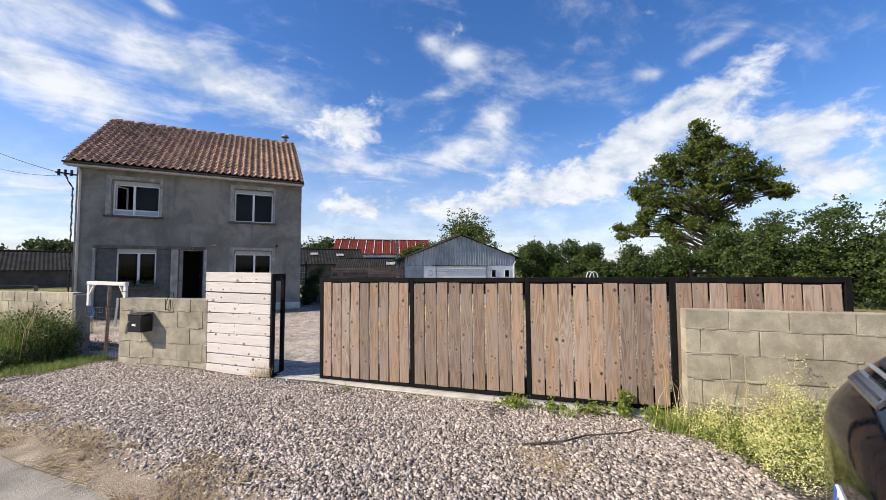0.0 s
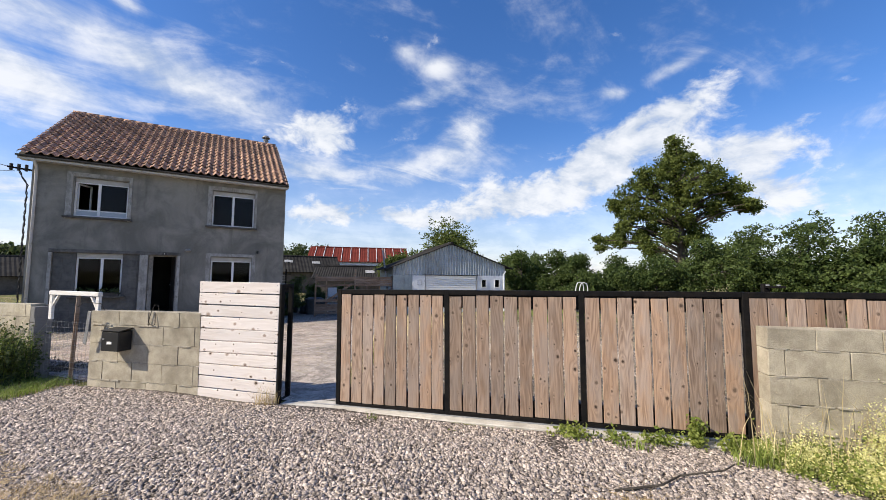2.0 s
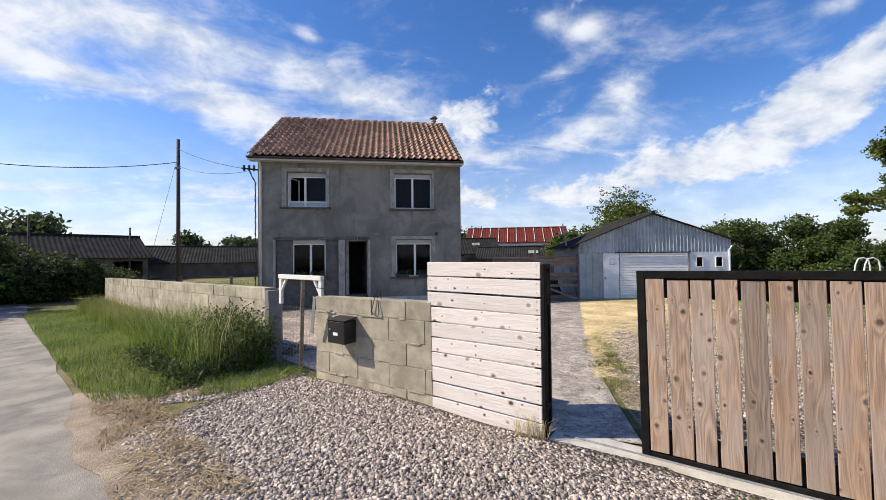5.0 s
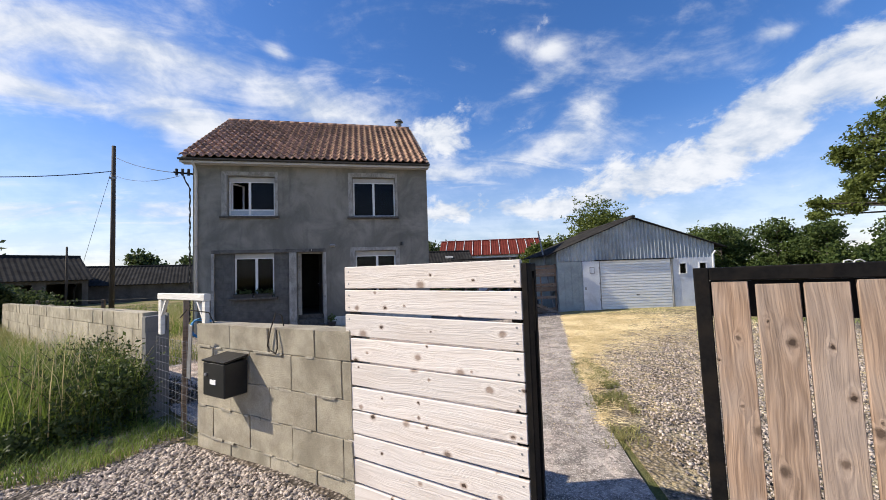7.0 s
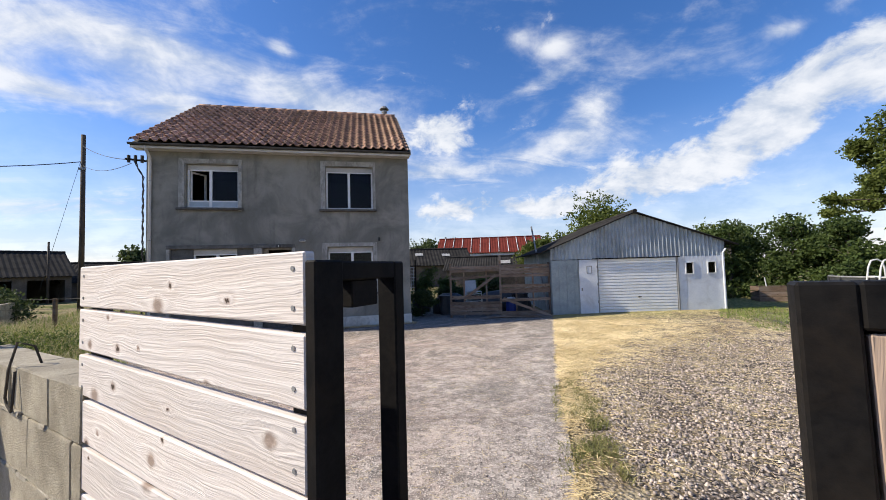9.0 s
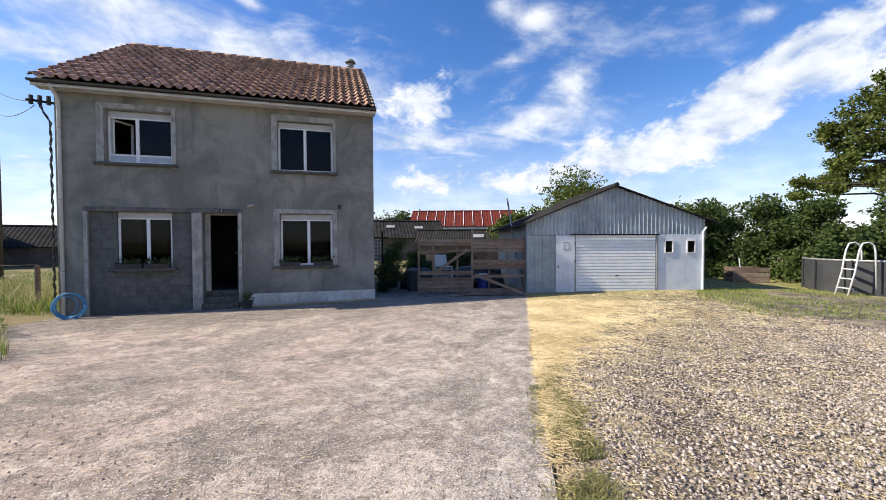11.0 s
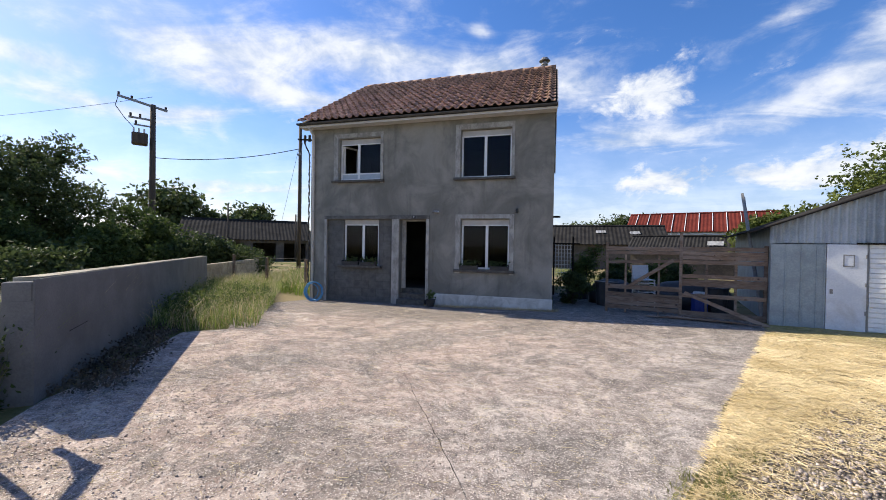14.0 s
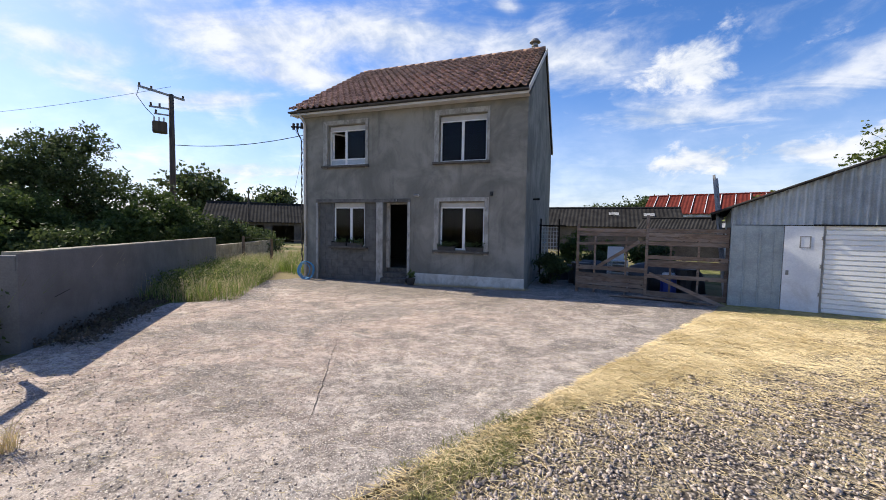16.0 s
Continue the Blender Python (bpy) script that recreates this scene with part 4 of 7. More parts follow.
    part("downpipe", tube([(-4.90, EAVE_Y - 0.03, 5.18), (-4.90, EAVE_Y + 0.08, 5.08), (-4.90, HY - 0.08, 4.92), (-4.90, HY - 0.06, 4.6), (-4.90, HY - 0.06, -0.7)], 0.042, 10), M["fascia"], house, "grey downpipe", smooth=True)
    for z in (0.6, 2.4, 4.2):
        part("pipe_clip", tube([(-4.90 + 0.048 * math.cos(a), HY - 0.06 + 0.048 * math.sin(a), z) for a in [k * math.tau / 12 for k in range(13)]], 0.008, 5), M["zinc"], house)
    # roof boards under the tiles
    dy, dz = RIDGE_Y - EAVE_Y, RIDGE_Z - EAVE_Z
    for sign in (1, -1):
        ye = RIDGE_Y - sign * dy
        prof = [(ye, EAVE_Z - 0.06), (RIDGE_Y, RIDGE_Z - 0.06), (RIDGE_Y, RIDGE_Z - 0.12), (ye, EAVE_Z - 0.12)]
        part("roof_deck", prism(prof, HX0 - 0.27, HX1 + 0.04, m=turn), M["bark"], house)
    part("verge_board", prism([(EAVE_Y, EAVE_Z - 0.16), (RIDGE_Y, RIDGE_Z - 0.16), (2 * RIDGE_Y - EAVE_Y, EAVE_Z - 0.16), (2 * RIDGE_Y - EAVE_Y, EAVE_Z + 0.02), (RIDGE_Y, RIDGE_Z + 0.02), (EAVE_Y, EAVE_Z + 0.02)], HX1 + 0.045, HX1 + 0.07, m=turn), M["fascia"], house)
    # chimney pipe with cap
    flue = part("flue", rod((2.42, 23.65, 7.9), (2.42, 23.65, 8.82), 0.10, sides=14), M["zinc"], house, "metal flue pipe")
    part("flue_cap", rod((2.42, 23.65, 8.86), (2.42, 23.65, 8.98), 0.22, 0.13, sides=14), M["zinc"], flue)
    part("flue_collar", rod((2.42, 23.65, 8.70), (2.42, 23.65, 8.74), 0.135, 0.135, sides=14), M["zinc"], flue)
    # service bracket and cable down the corner
    br = part("cable_bracket", tube([(HX0, HY + 0.2, 4.86), (HX0 - 0.62, HY + 0.1, 4.90)], 0.030), M["black_steel"], house, "steel bracket with insulators")
    for k in range(3):
        part("insulator", rod((HX0 - 0.18 - 0.18 * k, HY + 0.13, 4.80), (HX0 - 0.18 - 0.18 * k, HY + 0.13, 5.02), 0.045), M["black_rubber"], br)
    for r, ph in ((0.017, 0.0), (0.014, 2.1)):
        down = [(HX0 - 0.34 + 0.24 * min(1.0, k / 4) + 0.022 * math.sin(k * 1.9 + ph), HY + 0.03 + 0.02 * math.cos(k * 1.9 + ph), 4.84 - 0.13 * k) for k in range(39)]
        part("service_cable", tube(down, r, 5), M["black_rubber"], house, "black twisted service cable")
    # wall lantern on the gable
    part("gable_lantern", box(HX1, HX1 + 0.22, 20.6, 20.66, 2.3, 2.36), M["black_steel"], house)
    return house


def build_planters():
    for x0, x1, z in ((-3.78, -3.18, 0.635), (-3.14, -2.55, 0.635), (0.18, 0.75, 0.62), (1.10, 1.66, 0.62)):
        t = thing("window_planter", FAR @ pose((x0 + x1) / 2, HY - 0.02, z), "dark window box with low dried plants on the sill", "planter", "window boxes")
        w = (x1 - x0) / 2
        prof = [(-w * 0.94, 0), (w * 0.94, 0), (w, 0.15), (w - 0.015, 0.15), (w * 0.92, 0.12), (-w * 0.92, 0.12), (-w + 0.015, 0.15), (-w, 0.15)]
        part("trough", prism(prof, -0.075, 0.055), M["terracotta"], t)
        leaves("planting", t, [(random.uniform(-w * .9, w * .9), random.uniform(-.05, .04), .14 + random.random() * .08) for _ in range(26)], 4, 0.05, 0.045, M["dark_leaf"], 11)


def rand_unit(rng, n):
    v = rng.normal(size=(n, 3))
    return v / np.linalg.norm(v, axis=1, keepdims=True)


def leaves(name, parent, centers, per, spread, size, material, seed=1, label="", flat=0.0, kind="stuff", squash=1.0):
    """Many small pointed leaves round the given centres, as one mesh."""
    rng = np.random.default_rng(seed)
    c = np.repeat(np.asarray(centers, dtype=float), per, axis=0)
    n = len(c)
    off = rng.normal(size=(n, 3)) * spread
    off[:, 2] *= squash
    p = c + off
    u = rand_unit(rng, n)
    u[:, 2] *= 1 - flat
    w = rand_unit(rng, n)
    u /= np.linalg.norm(u, axis=1, keepdims=True)
    v = np.cross(u, w)
    v /= np.linalg.norm(v, axis=1, keepdims=True) + 1e-9
    s = (size * rng.uniform(0.6, 1.3, n))[:, None]
    verts = np.stack([p - u * s, p + v * s * 0.55 + u * s * 0.1, p + u * s, p - v * s * 0.55 + u * s * 0.1], 1).reshape(-1, 3)
    faces = np.arange(4 * n).reshape(n, 4)
    ob = many(name, verts, faces, material, parent, label, kind=kind)
    return ob


# ---- front boundary: gate, panel, block walls ----
def block_wall(name, m, length, z_base, z_top, label, top_fall=0.0, first=0.0, beads=False):
    """A wall of hollow concrete blocks in running bond; local x along it, its outer face at y = 0, 0.2 thick."""
    wall = thing(name, m, label, "wall", kind="structure")
    core = pierced(0.01, length - 0.01, z_base, z_top - 0.012, 0.012, 0.188, [])
    if top_fall:
        for v in core.verts:
            if v.co.z > z_base + 0.1:
                v.co.z -= top_fall * v.co.x / length
    part("mortar_core", core, M["mortar"], wall)
    rows = [(z_top - 0.2, z_top)]
    while rows[-1][0] > z_base:
        rows.append((rows[-1][0] - 0.262, rows[-1][0] - 0.005))
    rng = random.Random(len(name))
    shapes = {}
    for r, (z0, z1) in enumerate(rows):
        x = -(0.26 if r % 2 else 0.0) - first
        while x < length:
            a, b = max(x, 0.0), min(x + 0.519, length)
            if b - a > 0.06:
                key = (round(b - a, 2), round(z1 - z0, 2), rng.randrange(4))
                if key not in shapes:
                    bm = box(0, b - a, 0, 0.2, 0, z1 - z0, 0.0045)
                    for v in bm.verts:
                        v.co += Vector((rng.uniform(-.004, .004), rng.uniform(-.004, .004), rng.uniform(-.004, .004)))
                    data = bpy.data.meshes.new("block")
                    bm.to_mesh(data)
                    bm.free()
                    data.materials.append(M["block"])
                    shapes[key] = data
                ob = new("block", shapes[key])
                ob.parent = wall
                drop = top_fall * (a + b) / 2 / length
                ob.matrix_basis = pose(a, rng.uniform(-.003, .003), z0 - drop, 0, 0, rng.uniform(-.3, .3))
            x += 0.524
    if beads:
        # mortar squeezed out of the bed joints
        lumps = bmesh.new()
        for z0, z1 in rows[:-1]:
            x = 0.05
            while x < length - 0.15:
                w = rng.uniform(0.05, 0.22)
                if rng.random() < 0.62:
                    lump = box(x, x + w, -rng.uniform(0.002, 0.011), 0.02, z0 - rng.uniform(0.008, 0.016), z0 + rng.uniform(0.002, 0.012), 0.003)
                    for v in lump.verts:
                        v.co += Vector((rng.uniform(-.01, .01), rng.uniform(-.002, .002), rng.uniform(-.004, .004)))
                    merge(lumps, lump)
                x += w + rng.uniform(0.0, 0.05)
        tagged(part("mortar_beads", lumps, M["mortar"], wall), kind="stuff")
    return wall


GATE = pose(2.07, 6.52, 0.0, 0, -0.8, -44.0)
PANEL = NEAR @ pose(0.06, 7.41, 0.0, 0, 0, -45.0)


def build_gate():
    gate = thing("sliding_gate", GATE, "sliding gate of weathered brown planks in a black steel frame", "gate")
    posts, top, bottom, h = (0.03, 1.51, 3.11, 4.75, 6.35), 1.475, -0.055, 0.05
    for x in posts:
        part("upright", box(x, x + 0.06, 0.0, h, bottom, top, 0.004), M["black_steel"], gate)
    for a, b in zip(posts, posts[1:]):
        part("top_rail", box(a + 0.06, b, 0.0, h, top - 0.06, top, 0.004), M["black_steel"], gate)
        part("bottom_rail", box(a + 0.06, b, 0.0, h, bottom, bottom + 0.05, 0.004), M["black_steel"], gate)
        part("back_rail", box(a + 0.06, b, 0.032, 0.048, top - 0.22, top - 0.062), M["black_steel"], gate)
        part("back_rail", box(a + 0.06, b, 0.032, 0.048, bottom + 0.052, bottom + 0.24), M["black_steel"], gate)
        rng = random.Random(int(a * 10) + 2)
        n = 9
        pitch = (b - a - 0.07) / n
        for k in range(n):
            w = pitch - rng.uniform(0.011, 0.025)
            x = a + 0.065 + k * pitch
            bm = box(x, x + w, 0.006, 0.03, bottom + 0.052 + rng.uniform(0, .01), top - 0.063 - rng.uniform(0, .02), 0.003)
            part("plank", bm, M["plank"], gate)
    # guide post with its rollers, fixed behind the wall end
    post = thing("gate_guide_post", pose(5.69, 3.05, 0.0, 0, 0, -44.0), "black steel guide post with a roller arm over the gate", "post")
    part("post", box(-0.03, 0.03, 0.10, 0.16, -0.1, 1.63, 0.004), M["black_steel"], post)
    part("arm", box(-0.02, 0.14, 0.03, 0.10, 1.585, 1.61, 0.003), M["black_steel"], post)
    for x in (0.0, 0.10):
        part("roller", rod((x, 0.08, 1.585), (x, 0.08, 1.625), 0.018), M["zinc"], post)
    # concrete strip with the rail
    tr = thing("gate_track", pose(1.55, 7.02, gz(1.9, 6.6), 0, -0.4, -44.0), "pale concrete strip with a steel gate rail", "gate track")
    part("strip", box(0.0, 5.4, -0.14, 0.16, -0.10, 0.016, 0.01), M["strip"], tr)
    part("rail", rod((0.1, 0.0, 0.020), (5.3, 0.0, 0.020), 0.010), M["zinc"], tr)


def build_panel():
    panel = thing("wooden_fence", PANEL, "fence panel of pale bleached pine boards with dark knots", "fence")
    z, rng = -0.10, random.Random(3)
    for k in range(10):
        h = 0.155
        bm = box(0.0, 1.275, 0.0, 0.028, z, z + h - rng.uniform(0.006, 0.013), 0.004)
        for v in bm.verts:
            v.co.z += 0.006 * math.sin(v.co.x * 3 + k)
        b = part("board", bm, M["pale_board"], panel)
        for x in (0.04, 1.24):
            for dz in (0.035, 0.115):
                part("screw", rod((x, -0.002, z + dz), (x, 0.004, z + dz), 0.006, sides=6), M["zinc"], b)
        z += 0.16
    part("batten", box(0.02, 0.08, 0.029, 0.075, -0.1, 1.46), M["bark"], panel)
    part("batten", box(1.21, 1.27, 0.029, 0.075, -0.1, 1.46), M["bark"], panel)
    part("end_post", box(1.279, 1.312, -0.004, 0.07, -0.12, 1.47, 0.004), M["black_steel"], panel, "black steel end post")
    rec = thing("gate_receiver", NEAR @ pose(1.005, 6.615, 0.0, 0, 0, 50.2), "narrow black steel frame that receives the gate", "gate post")
    part("upright", box(-0.085, -0.035, -0.03, 0.03, -0.12, 1.47, 0.004), M["black_steel"], rec)
    part("upright", box(0.215, 0.26, -0.03, 0.03, -0.12, 1.47, 0.004), M["black_steel"], rec)
    part("head", box(-0.035, 0.215, -0.03, 0.03, 1.425, 1.47, 0.004), M["black_steel"], rec)
    part("foot", box(-0.035, 0.215, -0.03, 0.03, -0.10, -0.06, 0.004), M["black_steel"], rec)
    part("catch", box(0.05, 0.15, -0.02, 0.02, 1.36, 1.425, 0.003), M["black_steel"], rec)


def build_mailbox():
    box_m = NEAR @ pose(-1.29, 8.69, 0.0, 0, 0, -43.7)
    mb = thing("mailbox", box_m @ pose(0.47, 0.0, 0.50), "black metal letterbox with a white name label on the block wall", "mailbox")
    bm = box(0.0, 0.30, -0.20, -0.004, 0.0, 0.27, 0.008)
    part("body", bm, M["black_plastic"], mb)
    lid = prism([(-0.205, 0.272), (-0.002, 0.30), (-0.002, 0.312), (-0.21, 0.284)], -0.006, 0.306, m=Matrix(((0, 1, 0, 0), (1, 0, 0, 0), (0, 0, 1, 0), (0, 0, 0, 1))))
    part("lid", lid, M["black_plastic"], mb, "sloping black lid")
    part("name_label", box(0.11, 0.19, -0.206, -0.2005, 0.10, 0.135), M["label_white"], mb, "white name label")
    part("lock", rod((0.05, -0.20, 0.17), (0.05, -0.212, 0.17), 0.012), M["zinc"], mb)
    for k, (x, w, r) in enumerate(((0.03, 0.35, 0.0), (1.02, 0.25, 0.3))):
        c = thing("bent_rod" if k else "bent_bar", box_m @ pose(x + 0.1, 0.1, 1.03), "rusty bent reinforcing rod sticking out of the wall", "rod")
        pts = [(0, 0, -0.05), (-0.02, -0.06, 0.10), (-0.2, -0.16, 0.13), (-0.36, -0.14, 0.05)] if k == 0 else [(-.02, 0, -0.03), (0.0, -0.04, 0.10), (0.01, -0.10, 0.13), (-.03, -.12, 0.0), (-.07, -.12, -.13), (-.04, -.12, -.16), (0.03, -.12, -.18), (0.05, -.12, -.14), (0.03, -.11, 0.0)]
        part("rod", tube(pts, 0.0055, 6), M["bark"], c)


def build_wicket():
    """White timber frame over the side opening, with wire mesh below."""
    w = thing("wicket_frame", NEAR @ pose(-1.22, 8.70, 0.0, 0, 0, 131.0), "white timber frame with corner braces over the side opening", "gate frame")
    part("beam", box(-0.02, 1.12, -0.03, 0.03, 1.235, 1.30, 0.005), M["white_wood"], w)
    part("brace", box(-0.02, 0.05, -0.02, 0.02, 0.85, 1.233, 0.004), M["white_wood"], w)
    part("brace", box(1.05, 1.12, -0.02, 0.02, 0.85, 1.233, 0.004), M["white_wood"], w)
    for a, b in (((0.04, 0, 1.06), (0.17, 0, 1.232)), ((1.06, 0, 1.06), (0.93, 0, 1.232))):
        part("diagonal", rod(a, b, 0.022, sides=4), M["white_wood"], w)
    part("prop", rod((0.58, -0.03, -0.12), (0.50, -0.02, 1.233), 0.028, sides=6), M["pallet"], w, "grey leaning wooden prop")
    mesh = bmesh.new()
    for k in range(13):
        rod((0.05 + k * 0.085, 0.05, -0.12), (0.05 + k * 0.085, 0.05, 0.85), 0.0014, sides=4, bm=mesh)
    for k in range(12):
        rod((0.05, 0.05, -0.1 + k * 0.085), (1.07, 0.05, -0.1 + k * 0.085), 0.0014, sides=4, bm=mesh)
    part("wire_mesh", mesh, M["zinc"], w, "rusty wire mesh")
    strip = thing("metal_strip", NEAR @ pose(-1.33, 8.62, 0.55, 4, 12, -44), "loose grey metal strip hanging on the wall end", "metal strip")
    part("strip", box(-0.03, 0.03, -0.012, -0.004, 0.0, 0.5, 0.002), M["zinc"], strip)


def build_walls():
    block_wall("wall_mailbox", NEAR @ pose(-1.29, 8.69, 0.0, 0, -0.6, -43.7), 1.92, -0.32, 1.03, "unrendered beige concrete block wall beside the gate", beads=True)
    block_wall("wall_gate_side", pose(5.377, 2.993, 0.0, 0, -0.4, -44.2), 7.0, -0.2, 1.20, "unrendered beige concrete block wall beside the gate", first=0.12, beads=True)
    # the long wall by the lane; its outer face looks to the lane
    lane = block_wall("wall_lane", pose(-10.7, 20.18, 0.0, 0, -0.91, -48.6), 13.22, -0.95, 0.91, "long unrendered concrete block wall along the lane")
    coat = box(0.0, 13.37, 0.206, 0.222, -0.95, 0.895)
    bmesh.ops.subdivide_edges(coat, edges=[e for e in coat.edges if abs(e.verts[0].co.x - e.verts[1].co.x) > 1], cuts=40)
    part("inner_render", coat, M["grey_coat"], lane, "flat grey cement coat on the yard side")
    p = thing("wall_pier", pose(-1.95, 10.25, 0.0, 0, 0, -48.6), "dark mossy block pier at the wall end", "pier", kind="structure")
    for k in range(5):
        part("block", box(0.0, 0.12, -0.01, 0.205, -0.22 + k * 0.262, -0.22 + k * 0.262 + 0.254, 0.008), M["grey_coat"], p)
    part("inner_render", box(0.0, 0.118, 0.2055, 0.222, -0.6, 0.895), M["grey_coat"], p)
    part("end_render", box(0.1215, 0.134, -0.008, 0.222, -0.6, 0.90), M["grey_coat"], p, "dark cement coat on the wall end")


# ---- garage ----
GA = FAR @ pose(7.76, 18.20, 0.0, 0, 0, -15.6)


def wave_sheet(x0, x1, z_low, z_high_fn, pitch, depth, y, step=4):
    """A corrugated sheet in the x-z plane whose top follows z_high_fn(x)."""
    bm = bmesh.new()
    n = int((x1 - x0) / pitch * step)
    last = None
    for i in range(n + 1):
        x = x0 + (x1 - x0) * i / n
        yy = y - depth * 0.5 * (1 + math.sin(x / pitch * math.tau))
        pair = [bm.verts.new((x, yy, z_low)), bm.verts.new((x, yy, z_high_fn(x)))]
        if last:
            bm.faces.new((last[0], pair[0], pair[1], last[1]))
        last = pair
    return bm


def build_garage():
    g = thing("garage", GA, "garage of corrugated metal sheets with a white up-and-over door", "garage")
    L, depth, z0 = 5.80, 6.5, -0.7
    apex, apex_z, zl, zr = 2.89, 3.08, 1.92, 2.02

    def roof(x):
        return zl + (apex_z - zl) * (x / apex) if x < apex else apex_z + (zr - apex_z) * (x - apex) / (L - apex)

    part("wall", box(0.0, 0.93, 0.0, 0.06, z0, 1.50), M["grey_panel"], g, "grey-blue metal wall panel")
    for x in (0.0, 0.25, 0.52, 0.78, 0.905):
        part("seam", box(x, x + 0.03, -0.018, -0.002, z0, 1.50, 0.003), M["grey_panel"], g)
    side = part("side_door", box(0.945, 1.565, -0.03, 0.02, -0.36, 1.50, 0.005), M["white_wall"], g, "white metal side door")
    part("spy_panel", pierced(1.20, 1.38, 1.02, 1.28, -0.036, -0.031, [(1.22, 1.36, 1.04, 1.26)]), M["zinc"], side)
    part("lock", box(1.00, 1.05, -0.05, -0.031, 0.42, 0.52, 0.005), M["zinc"], side)
    for z in (0.0, 0.6, 1.2):
        part("hinge", rod((1.55, -0.045, z), (1.55, -0.045, z + 0.08), 0.012), M["zinc"], side)
    door = part("garage_door", box(1.60, 4.22, 0.02, 0.045, -0.36, 1.53), M["garage_door"], g, "white slatted up-and-over garage door")
    z = -0.35
    slat = None
    while z < 1.5:
        if slat is None:
            bm = prism([(0.0, 0.0), (0.030, 0.016), (0.026, 0.090), (0.0, 0.102)], 1.61, 4.21, m=Matrix(((0, 1, 0, 0), (-1, 0, 0, 0.02), (0, 0, 1, 0), (0, 0, 0, 1))))
            ob = part("slat", bm, M["garage_door"], door)
            slat = ob.data
        else:
            ob = new("slat", slat)
            ob.parent = door
        ob.location.z = z
        z += 0.104
    h = part("handle", rod((2.92, -0.03, 0.18), (2.92, 0.0, 0.18), 0.02), M["black_plastic"], door)
    part("lever", box(2.90, 3.0, -0.045, -0.031, 0.165, 0.195, 0.004), M["black_plastic"], h)
    part("jamb", box(4.225, 4.275, -0.05, 0.06, z0, 1.56, 0.005), M["zinc"], g)
    part("jamb", box(1.567, 1.598, -0.01, 0.06, z0, 1.56), M["zinc"], g)
    part("door_track", box(1.40, 4.32, -0.075, -0.03, 1.50, 1.535, 0.006), M["black_steel"], g, "dark steel rail over the door")
    holes = [(4.53, 4.75, 0.94, 1.30), (5.25, 5.48, 0.94, 1.30)]
    part("wall", pierced(4.28, L, z0, 1.52, -0.02, 0.06, holes), M["white_wall"], g, "white painted wall panel")
    for x0, x1, a, b in holes:
        w = part("window", pierced(x0 - 0.03, x1 + 0.03, a - 0.03, b + 0.03, -0.045, -0.021, [(x0, x1, a, b)]), M["label_white"], g)
        part("pane", box(x0, x1, 0.0, 0.006, a, b), M["glass"], w)
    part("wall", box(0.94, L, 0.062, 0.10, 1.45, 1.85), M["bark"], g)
    part("gable", wave_sheet(-0.02, L + 0.02, 1.52, lambda x: roof(min(max(x, 0), L)), 0.135, 0.07, 0.045, 8), M["corrugated"], g, "corrugated galvanised gable sheet", smooth=True)
    part("wall", box(0.0, 0.06, 0.062, depth, z0, zl), M["grey_panel"], g)
    part("wall", box(L - 0.06, L, 0.062, depth, z0, zr), M["corrugated"], g)
    part("wall", box(0.062, L - 0.062, depth - 0.06, depth, z0, zl), M["grey_panel"], g)
    # roof sheets
    for sgn, xe, ze in ((-1, -0.42, zl - 0.16), (1, L + 0.42, zr - 0.15)):
        n = 60
        bm = bmesh.new()
        last = None
        for i in range(n + 1):
            y = -0.10 + (depth + 0.25) * i / n
            pair = [bm.verts.new((xe, y, ze + 0.02 + 0.02 * (i % 2))), bm.verts.new((apex, y, apex_z + 0.04 + 0.02 * (i % 2)))]
            if last:
                bm.faces.new((last[0], pair[0], pair[1], last[1]))
            last = pair
        roof_ob = part("roof", bm, M["slate"], g, "dark fibre-cement roof sheets")
        solid = roof_ob.modifiers.new("thickness", "SOLIDIFY")
        solid.thickness = 0.02
        a, b = Vector((xe, -0.10, ze)), Vector((apex, -0.10, apex_z + 0.02))
        part("verge", rod(a, b, 0.03, sides=6), M["slate"], g)
    part("ridge_cap", rod((apex, -0.14, apex_z + 0.05), (apex, depth + 0.2, apex_z + 0.05), 0.075, sides=8), M["slate"], g)
    part("downpipe", tube([(L + 0.03, -0.06, 1.75), (L - 0.08, -0.07, 1.6), (L - 0.08, -0.07, -0.3)], 0.03, 8), M["white_wall"], g)
    # leaning ladder behind
    lad = thing("leaning_ladder", FAR @ pose(7.95, 18.9, -0.45, -9, 12, 62), "grey metal ladder leaning on the garage corner", "ladder")
    for x in (-0.15, 0.15):
        part("rail", box(x - 0.02, x + 0.02, -0.03, 0.03, 0.0, 3.4, 0.004), M["zinc"], lad)
    for k in range(11):
        part("rung", rod((-0.15, 0, 0.25 + k * 0.29), (0.15, 0, 0.25 + k * 0.29), 0.015), M["zinc"], lad)


